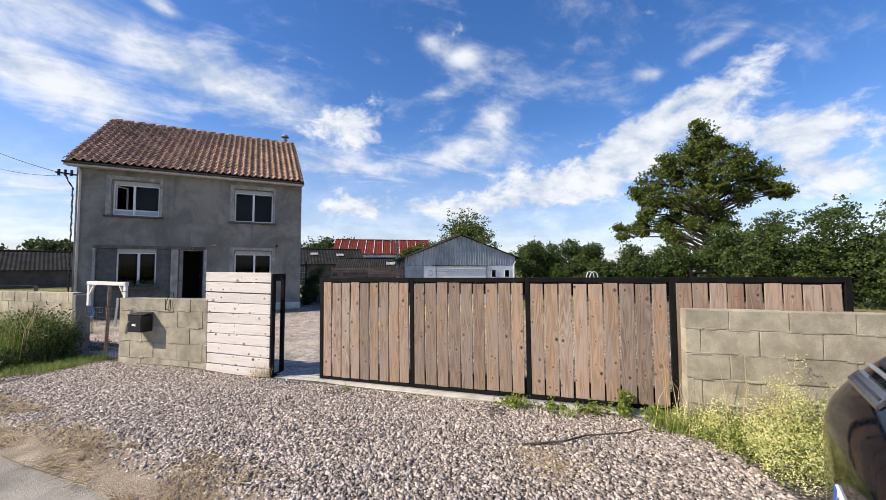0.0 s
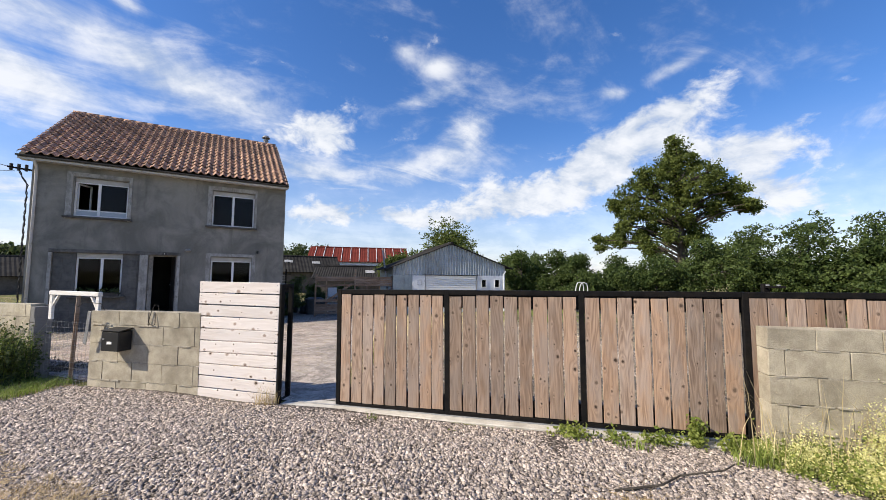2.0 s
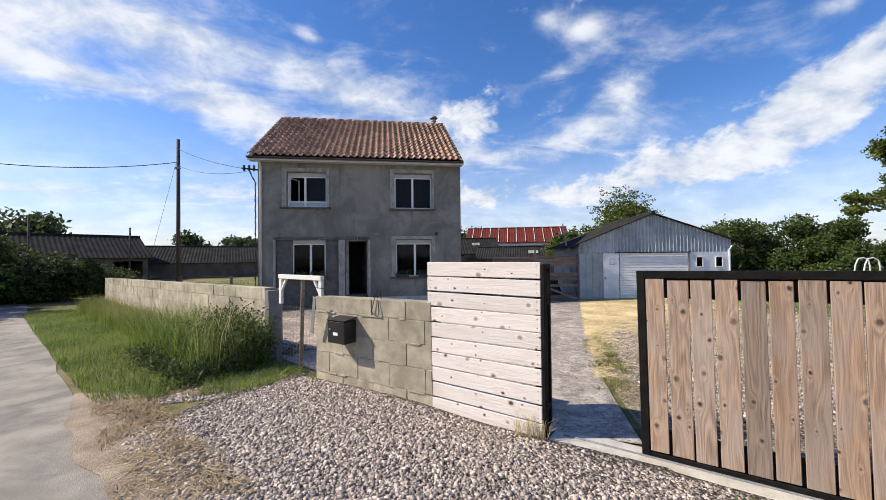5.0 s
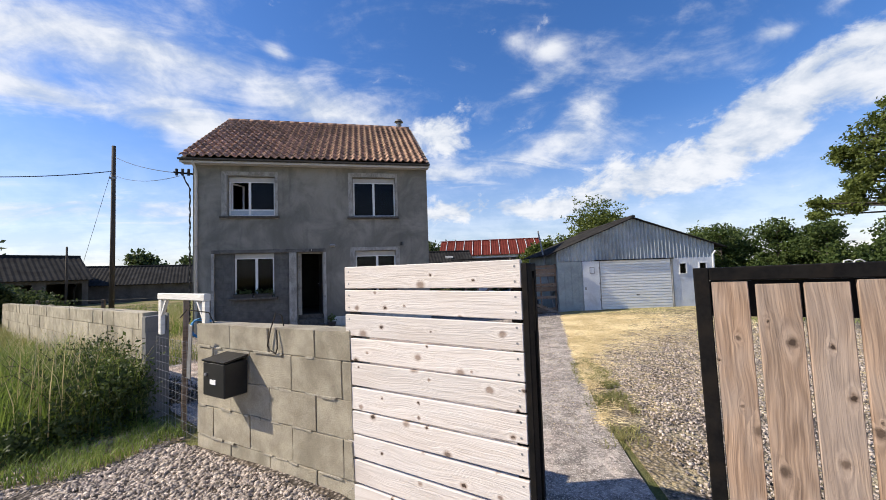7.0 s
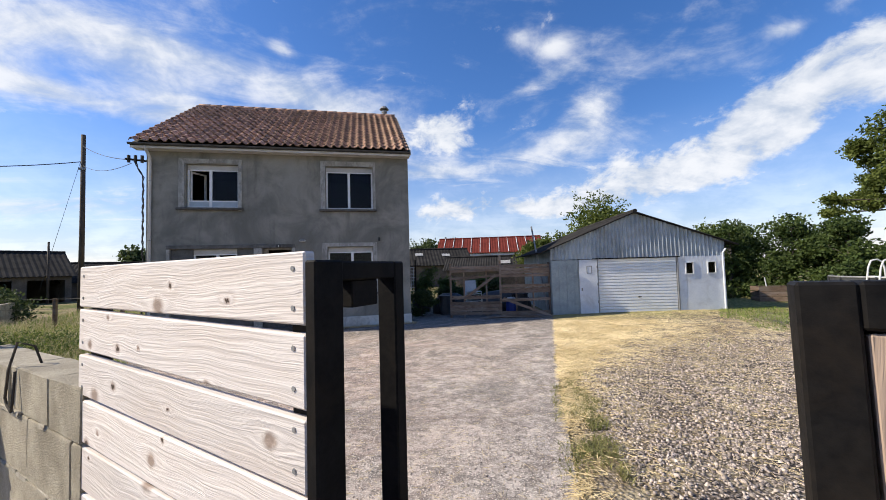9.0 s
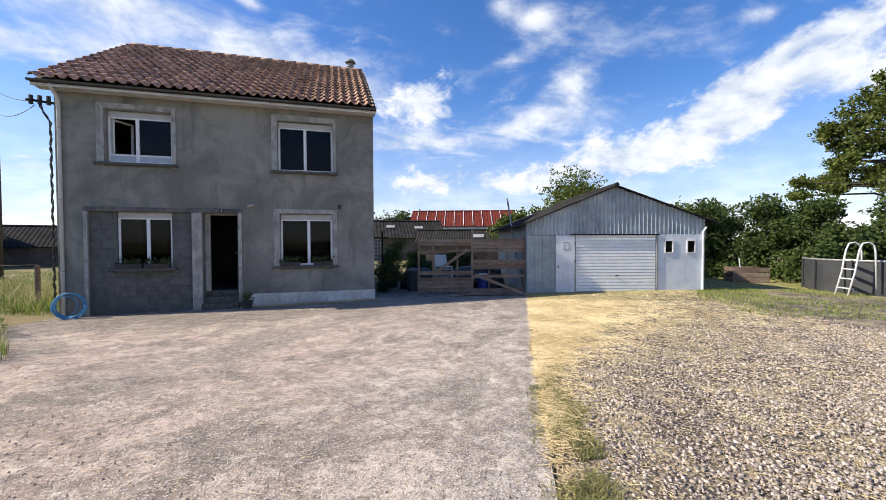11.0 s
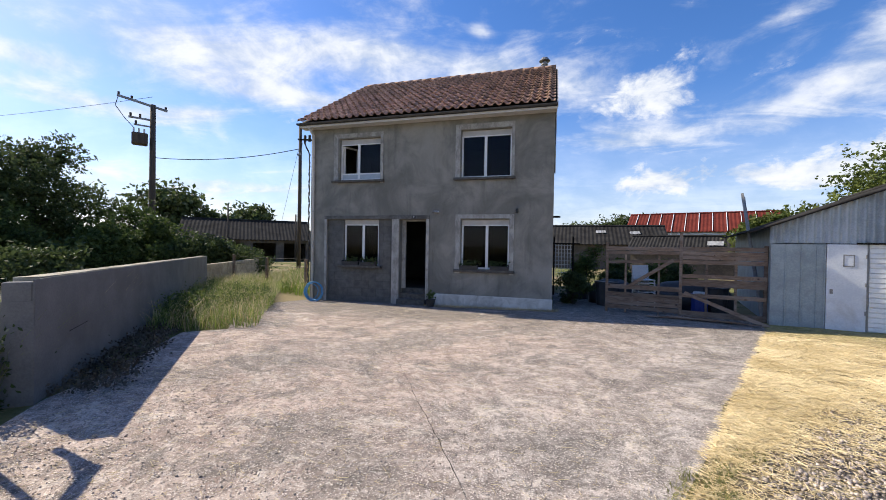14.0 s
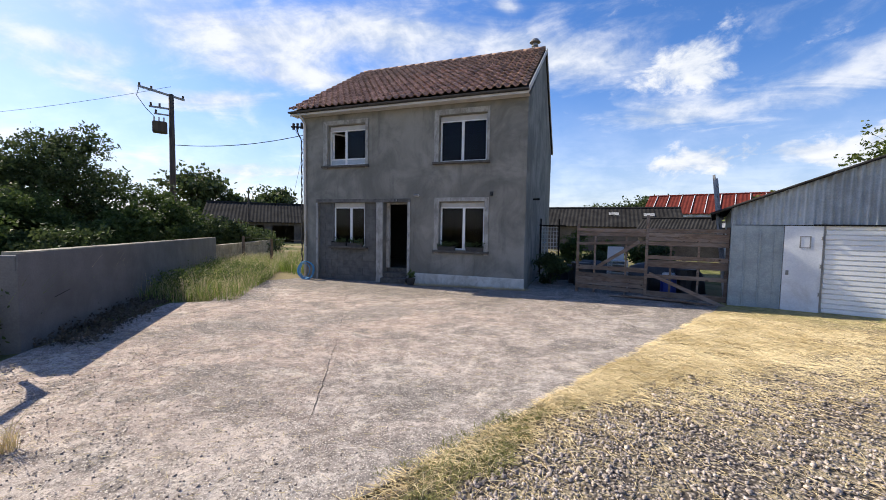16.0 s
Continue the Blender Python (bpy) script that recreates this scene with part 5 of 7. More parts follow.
# ---- slatted board fence between house and garage ----
def build_pallet_fence():
    f = thing("board_fence", FAR @ pose(4.36, 19.17, 0.0, 0, 0, -12.5), "patched fence of old grey-brown pallet boards", "fence")
    L, zb = 3.55, -0.45
    for x, h in ((0.0, 1.5), (1.77, 1.75), (3.5, 1.45)):
        part("post", box(x - 0.035, x + 0.035, 0.0, 0.07, zb, h, 0.004), M["pallet"], f)
    rng = random.Random(9)

    def board(x0, x1, z, h, tilt=0.0, y=-0.026):
        bm = box(0, x1 - x0, 0, 0.022, 0, h, 0.003)
        ob = part("board", bm, M["pallet"], f)
        ob.matrix_basis = pose(x0, y, z, 0, -tilt, 0)

    for z in (1.29, 1.18):
        board(-0.03, 1.74, z + rng.uniform(-.01, .01), 0.095, rng.uniform(-.4, .4))
    board(-0.03, 1.74, 0.90, 0.08, 3.0)
    for z in (-0.33, -0.21, -0.10, 0.02, 0.22):
        board(-0.03, 1.74, z, 0.11 if z < .2 else .12, rng.uniform(-.4, .4))
    for z in (1.30, 1.19, 1.08, 0.96, 0.60, 0.48, 0.40):
        board(1.80, 3.52, z, 0.10, rng.uniform(-.4, .4))
    board(1.80, 3.52, 0.10, 0.10, 0.5)
    board(1.80, 3.52, -0.38, 0.14, 0.2)
    for a, b in (((0.55, -0.035, 0.30), (1.60, -0.035, 1.05)), ((1.85, -0.06, 0.22), (3.45, -0.60, -0.40))):
        part("brace", box(0, (Vector(b) - Vector(a)).length, -0.045, 0.045, -0.012, 0.012, 0.003, m=Matrix.Translation(a) @ (Vector(b) - Vector(a)).to_track_quat("X", "Z").to_matrix().to_4x4() @ pose(0, 0, 0, 90)), M["pallet"], f, "grey diagonal brace board")
    for x in (0.45, 1.25, 2.3, 2.9):
        part("stay", box(x, x + 0.05, 0.0, 0.05, zb, 1.25), M["pallet"], f)
    for k in range(4):
        t = thing("loose_plank", pose(6.1 + 0.25 * k, 18.6 - 0.12 * k, gz(6.2, 18.6) + 0.03 + 0.02 * k, 0, 0, -10 - 7 * k), "loose grey plank lying before the fence", "plank", "loose planks")
        part("plank", box(-0.7, 0.8, -0.05, 0.05, 0.0, 0.025, 0.004), M["pallet"], t)


# ---- plants ----
def blades(name, points, height, width, lean, material, seed=1, label="", category="grass", parent=None):
    """Grass blades: narrow bent strips standing or lying on the ground, as one mesh."""
    rng = np.random.default_rng(seed)
    p = np.asarray(points, dtype=float)
    n = len(p)
    h = height * rng.uniform(0.5, 1.25, n)
    a = rng.uniform(0, math.tau, n)
    d = np.stack([np.cos(a), np.sin(a), np.zeros(n)], 1)
    side = np.stack([-np.sin(a), np.cos(a), np.zeros(n)], 1) * (width * rng.uniform(0.6, 1.4, n))[:, None]
    bend = (lean * rng.uniform(0.3, 1.5, n) * h)[:, None]
    up = np.array([0, 0, 1.0])
    mid = p + d * bend * 0.3 + up * (h * 0.6)[:, None]
    tip = p + d * bend + up * (h * (1.0 if lean < 1 else 0.75))[:, None]
    verts = np.stack([p - side, p + side, mid + side * 0.7, mid - side * 0.7, tip], 1).reshape(-1, 3)
    base = np.arange(n)[:, None] * 5
    faces = np.concatenate([base + np.array([[0, 1, 2]]), base + np.array([[0, 2, 3]]), base + np.array([[3, 2, 4]])], 0)
    return many(name, verts, faces, material, parent, label, category)


def lying(name, points, length, width, material, seed=1, label="", category="straw"):
    """Cut stalks lying about on the ground, as one mesh."""
    rng = np.random.default_rng(seed)
    p = np.asarray(points, dtype=float)
    n = len(p)
    a = rng.uniform(0, math.tau, n)
    ln = length * rng.uniform(0.3, 1.3, n)
    d = np.stack([np.cos(a), np.sin(a), rng.uniform(-0.06, 0.10, n)], 1) * ln[:, None]
    side = np.stack([-np.sin(a), np.cos(a), np.zeros(n)], 1) * width
    p = p + np.stack([np.zeros(n), np.zeros(n), rng.uniform(0.004, 0.03, n)], 1)
    up = np.array([0, 0, width * 1.2])
    verts = np.stack([p - side, p + up, p + side, p + d - side * .4, p + d + up * .5, p + d + side * .4], 1).reshape(-1, 3)
    base = np.arange(n)[:, None] * 6
    faces = np.concatenate([base + np.array([[0, 1, 4, 3]]), base + np.array([[1, 2, 5, 4]])], 0)
    return many(name, verts, faces, material, None, label, category)


def scatter(rng, n, corners, keep=None):
    """n points in a quadrilateral of the plan, on the ground."""
    u, v = rng.random(n), rng.random(n)
    a, b, c, d = [np.array(q, dtype=float) for q in corners]
    p = (a[None] * ((1 - u) * (1 - v))[:, None] + b[None] * (u * (1 - v))[:, None] + c[None] * (u * v)[:, None] + d[None] * ((1 - u) * v)[:, None])
    if keep is not None:
        p = p[keep(p[:, 0], p[:, 1], rng)]
    return np.column_stack([p, ground_z(p[:, 0], p[:, 1])])


def patch_noise(x, y, scale, seed=0.0):
    return np.array([noise.noise((float(a) * scale, float(b) * scale, seed)) for a, b in zip(x, y)])


def stones(name, points, size, material, seed=1, label=""):
    """Crushed stones: jittered six-sided lumps half sunk in the ground, as one mesh."""
    rng = np.random.default_rng(seed)
    p = np.asarray(points, dtype=float)
    n = len(p)
    cube = np.array([(x, y, z) for z in (-1, 1) for y in (-1, 1) for x in (-1, 1)], dtype=float)
    s = (size * np.clip(rng.lognormal(0, 0.33, n), 0.5, 1.7))[:, None, None] * rng.uniform(0.5, 1.15, (n, 1, 3))
    v = (cube[None] + rng.uniform(-0.55, 0.55, (n, 8, 3))) * s
    a, b = rng.uniform(0, math.tau, n), rng.normal(0, 0.5, n)
    ca, sa, cb, sb = np.cos(a), np.sin(a), np.cos(b), np.sin(b)
    x, y, z = v[..., 0], v[..., 1], v[..., 2]
    x, z = x * cb[:, None] + z * sb[:, None], -x * sb[:, None] + z * cb[:, None]
    x, y = x * ca[:, None] - y * sa[:, None], x * sa[:, None] + y * ca[:, None]
    v = np.stack([x, y, z * 0.8], -1) + p[:, None, :] + np.array([0, 0, 0.021])
    quads = np.array([[4, 5, 7, 6], [0, 1, 5, 4], [2, 6, 7, 3], [0, 4, 6, 2], [1, 3, 7, 5]])
    faces = (np.arange(n)[:, None, None] * 8 + quads[None]).reshape(-1, 4)
    return many(name, v.reshape(-1, 3), faces, material, None, label, "gravel")


def tree(name, base, height, lobes, trunk_r, label, material, leaf=0.16, per_lobe=120, per=16, seed=1, category="tree", fork=0.3, bare=0.0, group=""):
    """A tree: tapered trunk, curved limbs into each lobe of the crown, and a crown of many leaves. lobes: (x, y, z, rx, ry, rz) round the foot."""
    rng = random.Random(seed)
    t = thing(name, Matrix.Translation((base[0], base[1], gz(base[0], base[1]) - 0.1 if len(base) == 2 else base[2])), label, category, group)
    pts = [(0, 0, 0)] + [(rng.uniform(-.02, .02) * height, rng.uniform(-.02, .02) * height, height * f) for f in (0.12, 0.3, 0.5, 0.68, 0.82)]
    part("trunk", tube(pts, trunk_r, 9, taper=0.22), M["bark"], t, smooth=True)
    limbs, centers = bmesh.new(), []
    for x, y, z, rx, ry, rz in lobes:
        start_z = max(height * fork, min(z - 0.35 * math.hypot(x, y) - rz * 0.3, height * 0.78))
        a = Vector((0, 0, start_z))
        c = Vector((x, y, z))
        mid = a.lerp(c, 0.5) + Vector((rng.uniform(-.1, .1), rng.uniform(-.1, .1), 0.12)) * (c - a).length
        r = trunk_r * 0.42 * min(1.0, 0.35 + max(rx, rz) / height * 3)
        tube([a, a.lerp(mid, 0.6), mid, mid.lerp(c, 0.6), c], r, 5, limbs, taper=0.25)
        for _ in range(per_lobe):
            d = Vector((rng.gauss(0, 1), rng.gauss(0, 1), rng.gauss(0, 1))).normalized() * (rng.random() ** 0.45)
            p = c + Vector((d.x * rx, d.y * ry, d.z * rz))
            p += Vector(noise.noise_vector(p * (1.2 / max(rx, 0.5)))) * 0.35 * rx
            if rng.random() < 0.10:
                tube([mid.lerp(c, 0.7), c.lerp(p, 0.5) + Vector((0, 0, 0.05 * rz)), p], r * 0.22, 4, limbs, taper=0.4)
            if rng.random() >= bare:
                centers.append(p)
    tagged(part("limb_network", limbs, M["bark"], t), kind="stuff")
    leaves("crown", t, centers, per, leaf * 1.5, leaf, material, seed, squash=0.7)
    return t


def lobes_in(rng, n, cx, cy, cz, rx, ry, rz, size):
    out = []
    for _ in range(n):
        d = Vector((rng.gauss(0, 1), rng.gauss(0, 1), rng.gauss(0, 0.9))).normalized() * rng.uniform(0.35, 0.95)
        s = size * rng.uniform(0.7, 1.3)
        out.append((cx + d.x * rx, cy + d.y * ry, cz + d.z * rz, s, s, s * 0.7))
    return out


def build_trees():
    rng = random.Random(21)
    # the big oak: an open, tiered crown, wider to one side
    # along the crown's width, height, radius
    crown = [(0.0, 14.5, 0.9), (-0.2, 13.4, 1.4), (1.0, 12.9, 1.2), (-1.6, 12.5, 1.4), (-3.3, 11.7, 1.3), (2.4, 11.8, 1.3), (0.5, 11.4, 1.8), (-2.0, 10.6, 1.7), (3.4, 10.6, 1.2), (-4.4, 10.2, 1.3), (-5.4, 9.6, 0.8), (4.3, 9.6, 0.9), (1.6, 9.8, 1.5),
             (-0.5, 9.3, 1.6), (-3.4, 8.6, 1.4), (5.0, 8.8, 0.6), (-1.8, 7.6, 1.5), (-4.6, 7.5, 1.1), (0.6, 7.6, 1.2), (2.6, 8.5, 0.8), (-3.0, 6.3, 1.3), (-5.6, 6.2, 0.9), (-0.6, 6.0, 1.2), (-6.6, 5.5, 0.6), (-2.0, 5.0, 1.3), (1.2, 5.8, 0.9), (1.9, 4.4, 0.7)]
    oak = []
    for w, h, r in crown:
        for d in (rng.uniform(-2.8, -0.8), rng.uniform(-0.6, 0.6), rng.uniform(0.8, 2.8)):
            k = 1.0 - 0.5 * h / 16
            g = rng.uniform(0.55, 1.0)
            w1 = w + rng.uniform(-.6, .6)
            oak.append((w1 * 0.488 + d * k * 0.873, -w1 * 0.873 + d * k * 0.488, h - 0.4 + rng.uniform(-.7, .6), r * g, r * g, r * g * 0.78))
    tree("oak_tree", (37.8, 20.9), 14.6, oak, 0.62, "tall old oak with a broad open green crown", M["oak_leaf"], 0.125, 48, 13, 4, fork=0.2)
    # hedge of tall shrubs beyond the yard
    row = [(18.0, 20.6, 3.5, 1.7), (20.2, 19.6, 3.7, 1.8), (19.6, 17.2, 3.3, 1.6), (21.6, 16.2, 3.2, 1.8), (22.6, 14.2, 3.2, 1.9), (24.0, 12.4, 4.1, 2.0), (25.6, 10.6, 4.8, 2.2), (26.2, 8.6, 5.1, 2.2),
           (26.8, 6.4, 5.0, 2.3), (27.2, 4.0, 4.8, 2.3), (27.6, 1.4, 4.6, 2.3), (21.0, 22.6, 3.6, 1.9)]
    for k, (x, y, h, r) in enumerate(row):
        lob = lobes_in(random.Random(40 + k), 9 if h < 4.5 else 17, 0, 0, h * 0.52, r * 0.85, r * 0.85, h * 0.42, r * (0.48 if h < 4.5 else 0.56)) + [(0, 0, h * 0.86, r * .4, r * .4, h * .16), (0.5, -.4, 0.5, r * .8, r * .8, .5), (-.5, .5, .5, r * .8, r * .8, .5)]
        tree("hedge_shrub", (x, y), h * 0.8, lob, 0.10, "dense tall green hedge shrub beyond the yard", M["hedge_leaf"], 0.075, 85, 13, 60 + k, "shrub", 0.1, group="hedge shrubs")
    for k, (x, y, h, r) in enumerate(((17.6, 26.6, 4.2, 1.8), (20.2, 33.0, 7.4, 3.9), (15.6, 30.0, 5.0, 2.5), (12.6, 29.5, 4.0, 1.6), (14.2, 26.8, 3.4, 1.4), (22.8, 26.5, 3.9, 1.9))):
        tree("garden_tree", (x, y), h * 0.8, lobes_in(random.Random(70 + k), 10, 0, 0, h * 0.62, r * 0.75, r * 0.75, h * 0.3, r * 0.45), 0.14, "leafy green tree behind the garage", M["oak_leaf"], 0.11, 70, 10, 80 + k, group="trees behind the garage")
    # beyond the lane
    for k, (x, y, h, r) in enumerate(((-21.0, 20.2, 7.4, 2.9), (-18.6, 23.2, 4.4, 2.2), (-24.0, 17.0, 7.4, 3.0), (-17.0, 20.6, 3.0, 1.8), (-15.2, 24.4, 2.4, 1.5), (-18.4, 17.4, 3.6, 1.9), (-22.0, 12.6, 5.2, 2.4))):
        tree("lane_tree", (x, y), h * 0.75, lobes_in(random.Random(90 + k), 20 if h > 7 else 11, 0, 0, h * 0.55, r * 0.8, r * 0.8, h * 0.38, r * 0.5), 0.13, "dark leafy tree on the far side of the lane", M["hedge_leaf"] if k % 2 else M["dark_leaf"], 0.085, 80, 15, 100 + k, group="trees by the lane")
    for k, (x, y, h, r) in enumerate(((-14.6, 16.6, 1.9, 1.6), (-16.6, 14.8, 2.4, 1.8), (-17.6, 19.0, 2.2, 1.8), (-18.8, 21.4, 2.6, 2.0), (-16.4, 23.4, 2.2, 1.8), (-19.6, 25.0, 2.6, 2.0), (-15.0, 26.6, 1.9, 1.7), (-20.6, 15.4, 2.8, 2.2), (-17.6, 28.2, 2.2, 2.0), (-23.0, 28.0, 2.6, 2.2))):
        lob = lobes_in(random.Random(200 + k), 10, 0, 0, h * 0.45, r * 0.85, r * 0.85, h * 0.4, r * 0.45) + [(.5, .4, .4, r * .8, r * .8, .5), (-.5, -.4, .4, r * .8, r * .8, .5)]
        tree("lane_bush", (x, y), h * 0.7, lob, 0.06, "dense dark bush on the far side of the lane", M["hedge_leaf"] if k % 3 else M["dark_leaf"], 0.085, 60, 10, 220 + k, "bush", 0.1, group="bushes by the lane")
    for k, (x, y, h, r) in enumerate(((-43.0, 45.0, 9.5, 4.0), (-39.5, 49.5, 7.0, 3.0), (-46.0, 62.0, 9.0, 3.6), (-50.5, 67.0, 9.2, 4.0), (16.0, 97.0, 9.5, 5.0), (9.0, 98.0, 8.2, 5.5), (21.5, 95.5, 10.2, 4.0), (31.0, 92.0, 8.6, 3.2), (-33.0, 76.0, 6.6, 3.2), (-40.0, 22.0, 8.5, 4.0), (-24.0, 74.0, 6.0, 3.0))):
        tree("far_tree", (x, y), h * 0.75, lobes_in(random.Random(120 + k), 12, 0, 0, h * 0.6, r * 0.8, r * 0.8, h * 0.34, r * 0.5), 0.22, "dark distant tree behind the barns", M["dark_leaf"], 0.32, 42, 8, 130 + k, group="far trees")
    # shrubs in the back yard
    for k, (x, y, h, r, mat) in enumerate(((3.75, 20.9, 1.25, 0.6, "dark_leaf"), (4.4, 24.2, 2.3, 0.8, "weed_leaf"), (5.6, 25.0, 1.7, 0.7, "weed_leaf"), (6.9, 24.2, 1.8, 0.8, "weed_leaf"), (5.4, 22.4, 1.5, 0.8, "dark_leaf"), (7.2, 22.2, 1.5, 0.8, "dark_leaf"))):
        tree("yard_shrub", (x, y), h * 0.7, lobes_in(random.Random(150 + k), 8, 0, 0, h * 0.5, r * 0.7, r * 0.7, h * 0.38, r * 0.5), 0.04, "leafy shrub growing beside the house" if k == 0 else "light green shrub behind the board fence", M[mat], 0.045, 60, 9, 160 + k, "shrub", 0.1)


LANE_WALL = ((-1.96, 10.26), (-10.7, 20.18))


def build_grass():
    rng = np.random.default_rng(8)
    (ax, ay), (bx, by) = LANE_WALL
    u = np.array([bx - ax, by - ay]) / math.hypot(bx - ax, by - ay)
    out = np.array([-u[1], u[0]])                # to the lane
    A = np.array([ax, ay])
    # verge between the lane and the wall
    def strip(n, t0, t1, o0, o1, power=1.0):
        t, o = rng.uniform(t0, t1, n), o0 + (o1 - o0) * rng.random(n) ** power
        p = A + np.outer(t, u) + np.outer(o, out)
        return np.column_stack([p, ground_z(p[:, 0], p[:, 1])])
    blades("verge_grass", strip(30000, -0.3, 13.5, 0.05, 2.15), 0.11, 0.0045, 0.9, M["grass"], 2, "long green roadside grass along the lane")
    blades("verge_tall_grass", strip(6000, -0.3, 13, 0.03, 0.75, 1.3), 0.60, 0.0035, 0.6, M["olive_grass"], 3, "tall seeding grass at the wall foot")
    blades("verge_green_stalks", strip(7000, -0.3, 13, 0.03, 0.85, 1.4), 0.48, 0.005, 0.6, M["grass"], 4, "tall green stalks at the wall foot")
    blades("wall_end_stalks", strip(420, -0.3, 3.4, 0.05, 1.0, 1.2), 0.98, 0.0042, 0.45, M["dry_grass"], 42, "tall pale seeding stalks over the brambles")
    blades("wall_end_weeds", strip(2400, -0.3, 3.2, 0.05, 1.15, 1.2), 0.78, 0.006, 0.5, M["grass"], 43, "tall rank green weeds at the wall end")
    cl = []
    r2 = random.Random(5)
    for _ in range(900):
        t, o = r2.uniform(-0.5, 2.4), r2.uniform(0.0, 1.3)
        p = A + u * t + out * o
        top = 0.88 * max(0.15, 1 - ((t - 0.6) / 2.2) ** 2) * max(0.25, 1 - (o / 1.3) ** 2) * r2.uniform(0.6, 1.15)
        cl.append((p[0], p[1], gz(p[0], p[1]) + r2.uniform(0.02, top)))
    b = thing("bramble", Matrix(), "dark green bramble thicket at the wall end", "bramble")
    leaves("foliage", b, cl, 24, 0.075, 0.026, M["dark_leaf"], 12)
    lush = [(x, y, z + 0.05) for x, y, z in cl[::3]]
    leaves("young_leaves", b, lush, 16, 0.07, 0.022, M["weed_leaf"], 41)
    for k in range(26):
        p = A + u * r2.uniform(-0.2, 1.6) + out * r2.uniform(0.05, 0.8)
        z = gz(p[0], p[1])
        d = Vector((r2.uniform(-.5, .3), r2.uniform(-.4, .4), 0))
        cane = bmesh.new()
        tube([(p[0], p[1], z), (p[0] + d.x * .3, p[1] + d.y * .3, z + .45), (p[0] + d.x, p[1] + d.y, z + r2.uniform(.5, .95)), (p[0] + d.x * 1.6, p[1] + d.y * 1.6, z + r2.uniform(.4, .8))], 0.006, 4, cane, taper=0.4)
        part("cane", cane, M["bark"], b)
    # inside the wall: tall dry grass running on beside the house
    def inner(n, t0, t1, o0, o1):
        t, o = rng.uniform(t0, t1, n), rng.uniform(o0, o1, n)
        p = A + np.outer(t, u) - np.outer(o, out)
        return np.column_stack([p, ground_z(p[:, 0], p[:, 1])])
    def wedge(p):
        return p[(p[:, 0] < -2.6) & ~((p[:, 0] > -4.75) & (p[:, 1] > 18.9)) & (p[:, 0] + 2.9 < (13.9 - p[:, 1]) * 0.72 + 0.5)]
    a = wedge(inner(44000, 3.4, 15.5, 0.3, 6.5))
    blades("yard_dry_grass", a[:3800], 0.50, 0.004, 0.8, M["dry_grass"], 5, "tall dry grass growing inside the wall")
    blades("yard_green_grass", a[9000:29000], 0.36, 0.005, 0.8, M["grass"], 6, "green weeds growing inside the wall")
    cl = []
    for _ in range(1250):
        t, o = r2.uniform(4.2, 10.5), r2.uniform(0.2, 2.5)
        if o > 0.6 + (t - 4.0) * 0.8:
            o *= 0.4
        p = A + u * t - out * o
        cl.append((p[0], p[1], gz(p[0], p[1]) + r2.uniform(0.02, 0.18 + 0.34 * r2.random())))
    b = thing("weed_clump", Matrix(), "clump of green weeds against the inner wall", "weeds")
    leaves("foliage", b, cl[::2], 18, 0.08, 0.030, M["weed_leaf"], 13)
    leaves("young_leaves", b, cl[1::2], 18, 0.08, 0.026, M["lush_leaf"], 44)
    cl = [(p[0], p[1], p[2] + 0.02 + 0.14 * r2.random() ** 3) for p in inner(620, 0.0, 4.4, 0.05, 0.85)]
    b = thing("dead_weeds", Matrix(), "dark dead weeds and leaves along the inner wall foot", "weeds")
    leaves("litter", b, cl, 9, 0.06, 0.024, M["leaf_litter"], 14, squash=0.4)
    # beyond the lane wall and the house: rough growth
    blades("field_weeds", scatter(rng, 8000, [(-5.4, 19.6), (-10.5, 21.5), (-14.0, 34.0), (-6.0, 34.0)]), 0.45, 0.010, 0.8, M["grass"], 37, "rough green weeds behind the wall")
    blades("field_grass", scatter(rng, 4500, [(-6.0, 20.5), (-10.5, 21.5), (-14.0, 34.0), (-6.0, 34.0)]), 0.5, 0.009, 0.7, M["dry_grass"], 7, "rough dry grass behind the wall")
    # weeds at the gate's foot and before the right-hand wall
    g = scatter(rng, 900, [(2.3, 6.0), (5.3, 3.05), (5.2, 2.9), (2.2, 5.9)], lambda x, y, r: patch_noise(x, y, 2.0, 3.0) > 0.12)
    blades("gate_weeds", g, 0.13, 0.006, 0.8, M["grass"], 8, "small green weeds along the gate track")
    w = scatter(rng, 1500, [(4.85, 3.1), (5.35, 2.95), (7.3, 1.0), (6.3, 0.9)])
    blades("wall_weeds", w, 0.22, 0.005, 0.6, M["grass"], 9, "green weeds before the block wall")
    cl, fl = [], []
    for _ in range(720):
        f, q = r2.random(), r2.random()
        deep = min(1.0, f * 2.4 + 0.08) * 1.3 * q
        x, y = 5.25 + 0.95 * f - 0.66 * deep, 3.12 - 0.98 * f - 0.75 * deep
        top = (0.09 + 0.44 * min(1, f * 1.7)) * r2.uniform(0.4, 1.15) * (1 - 0.45 * q)
        if r2.random() < 0.14:
            top *= 1.5
        z = gz(x, y)
        cl.append((x, y, z + r2.uniform(0.02, top * 0.75)))
        fl.append((x, y, z + r2.uniform(top * 0.5, top)))
    b = thing("flowering_weeds", Matrix(), "pale yellow flowering weeds before the block wall", "weeds")
    leaves("foliage", b, cl, 9, 0.07, 0.018, M["lush_leaf"], 15)
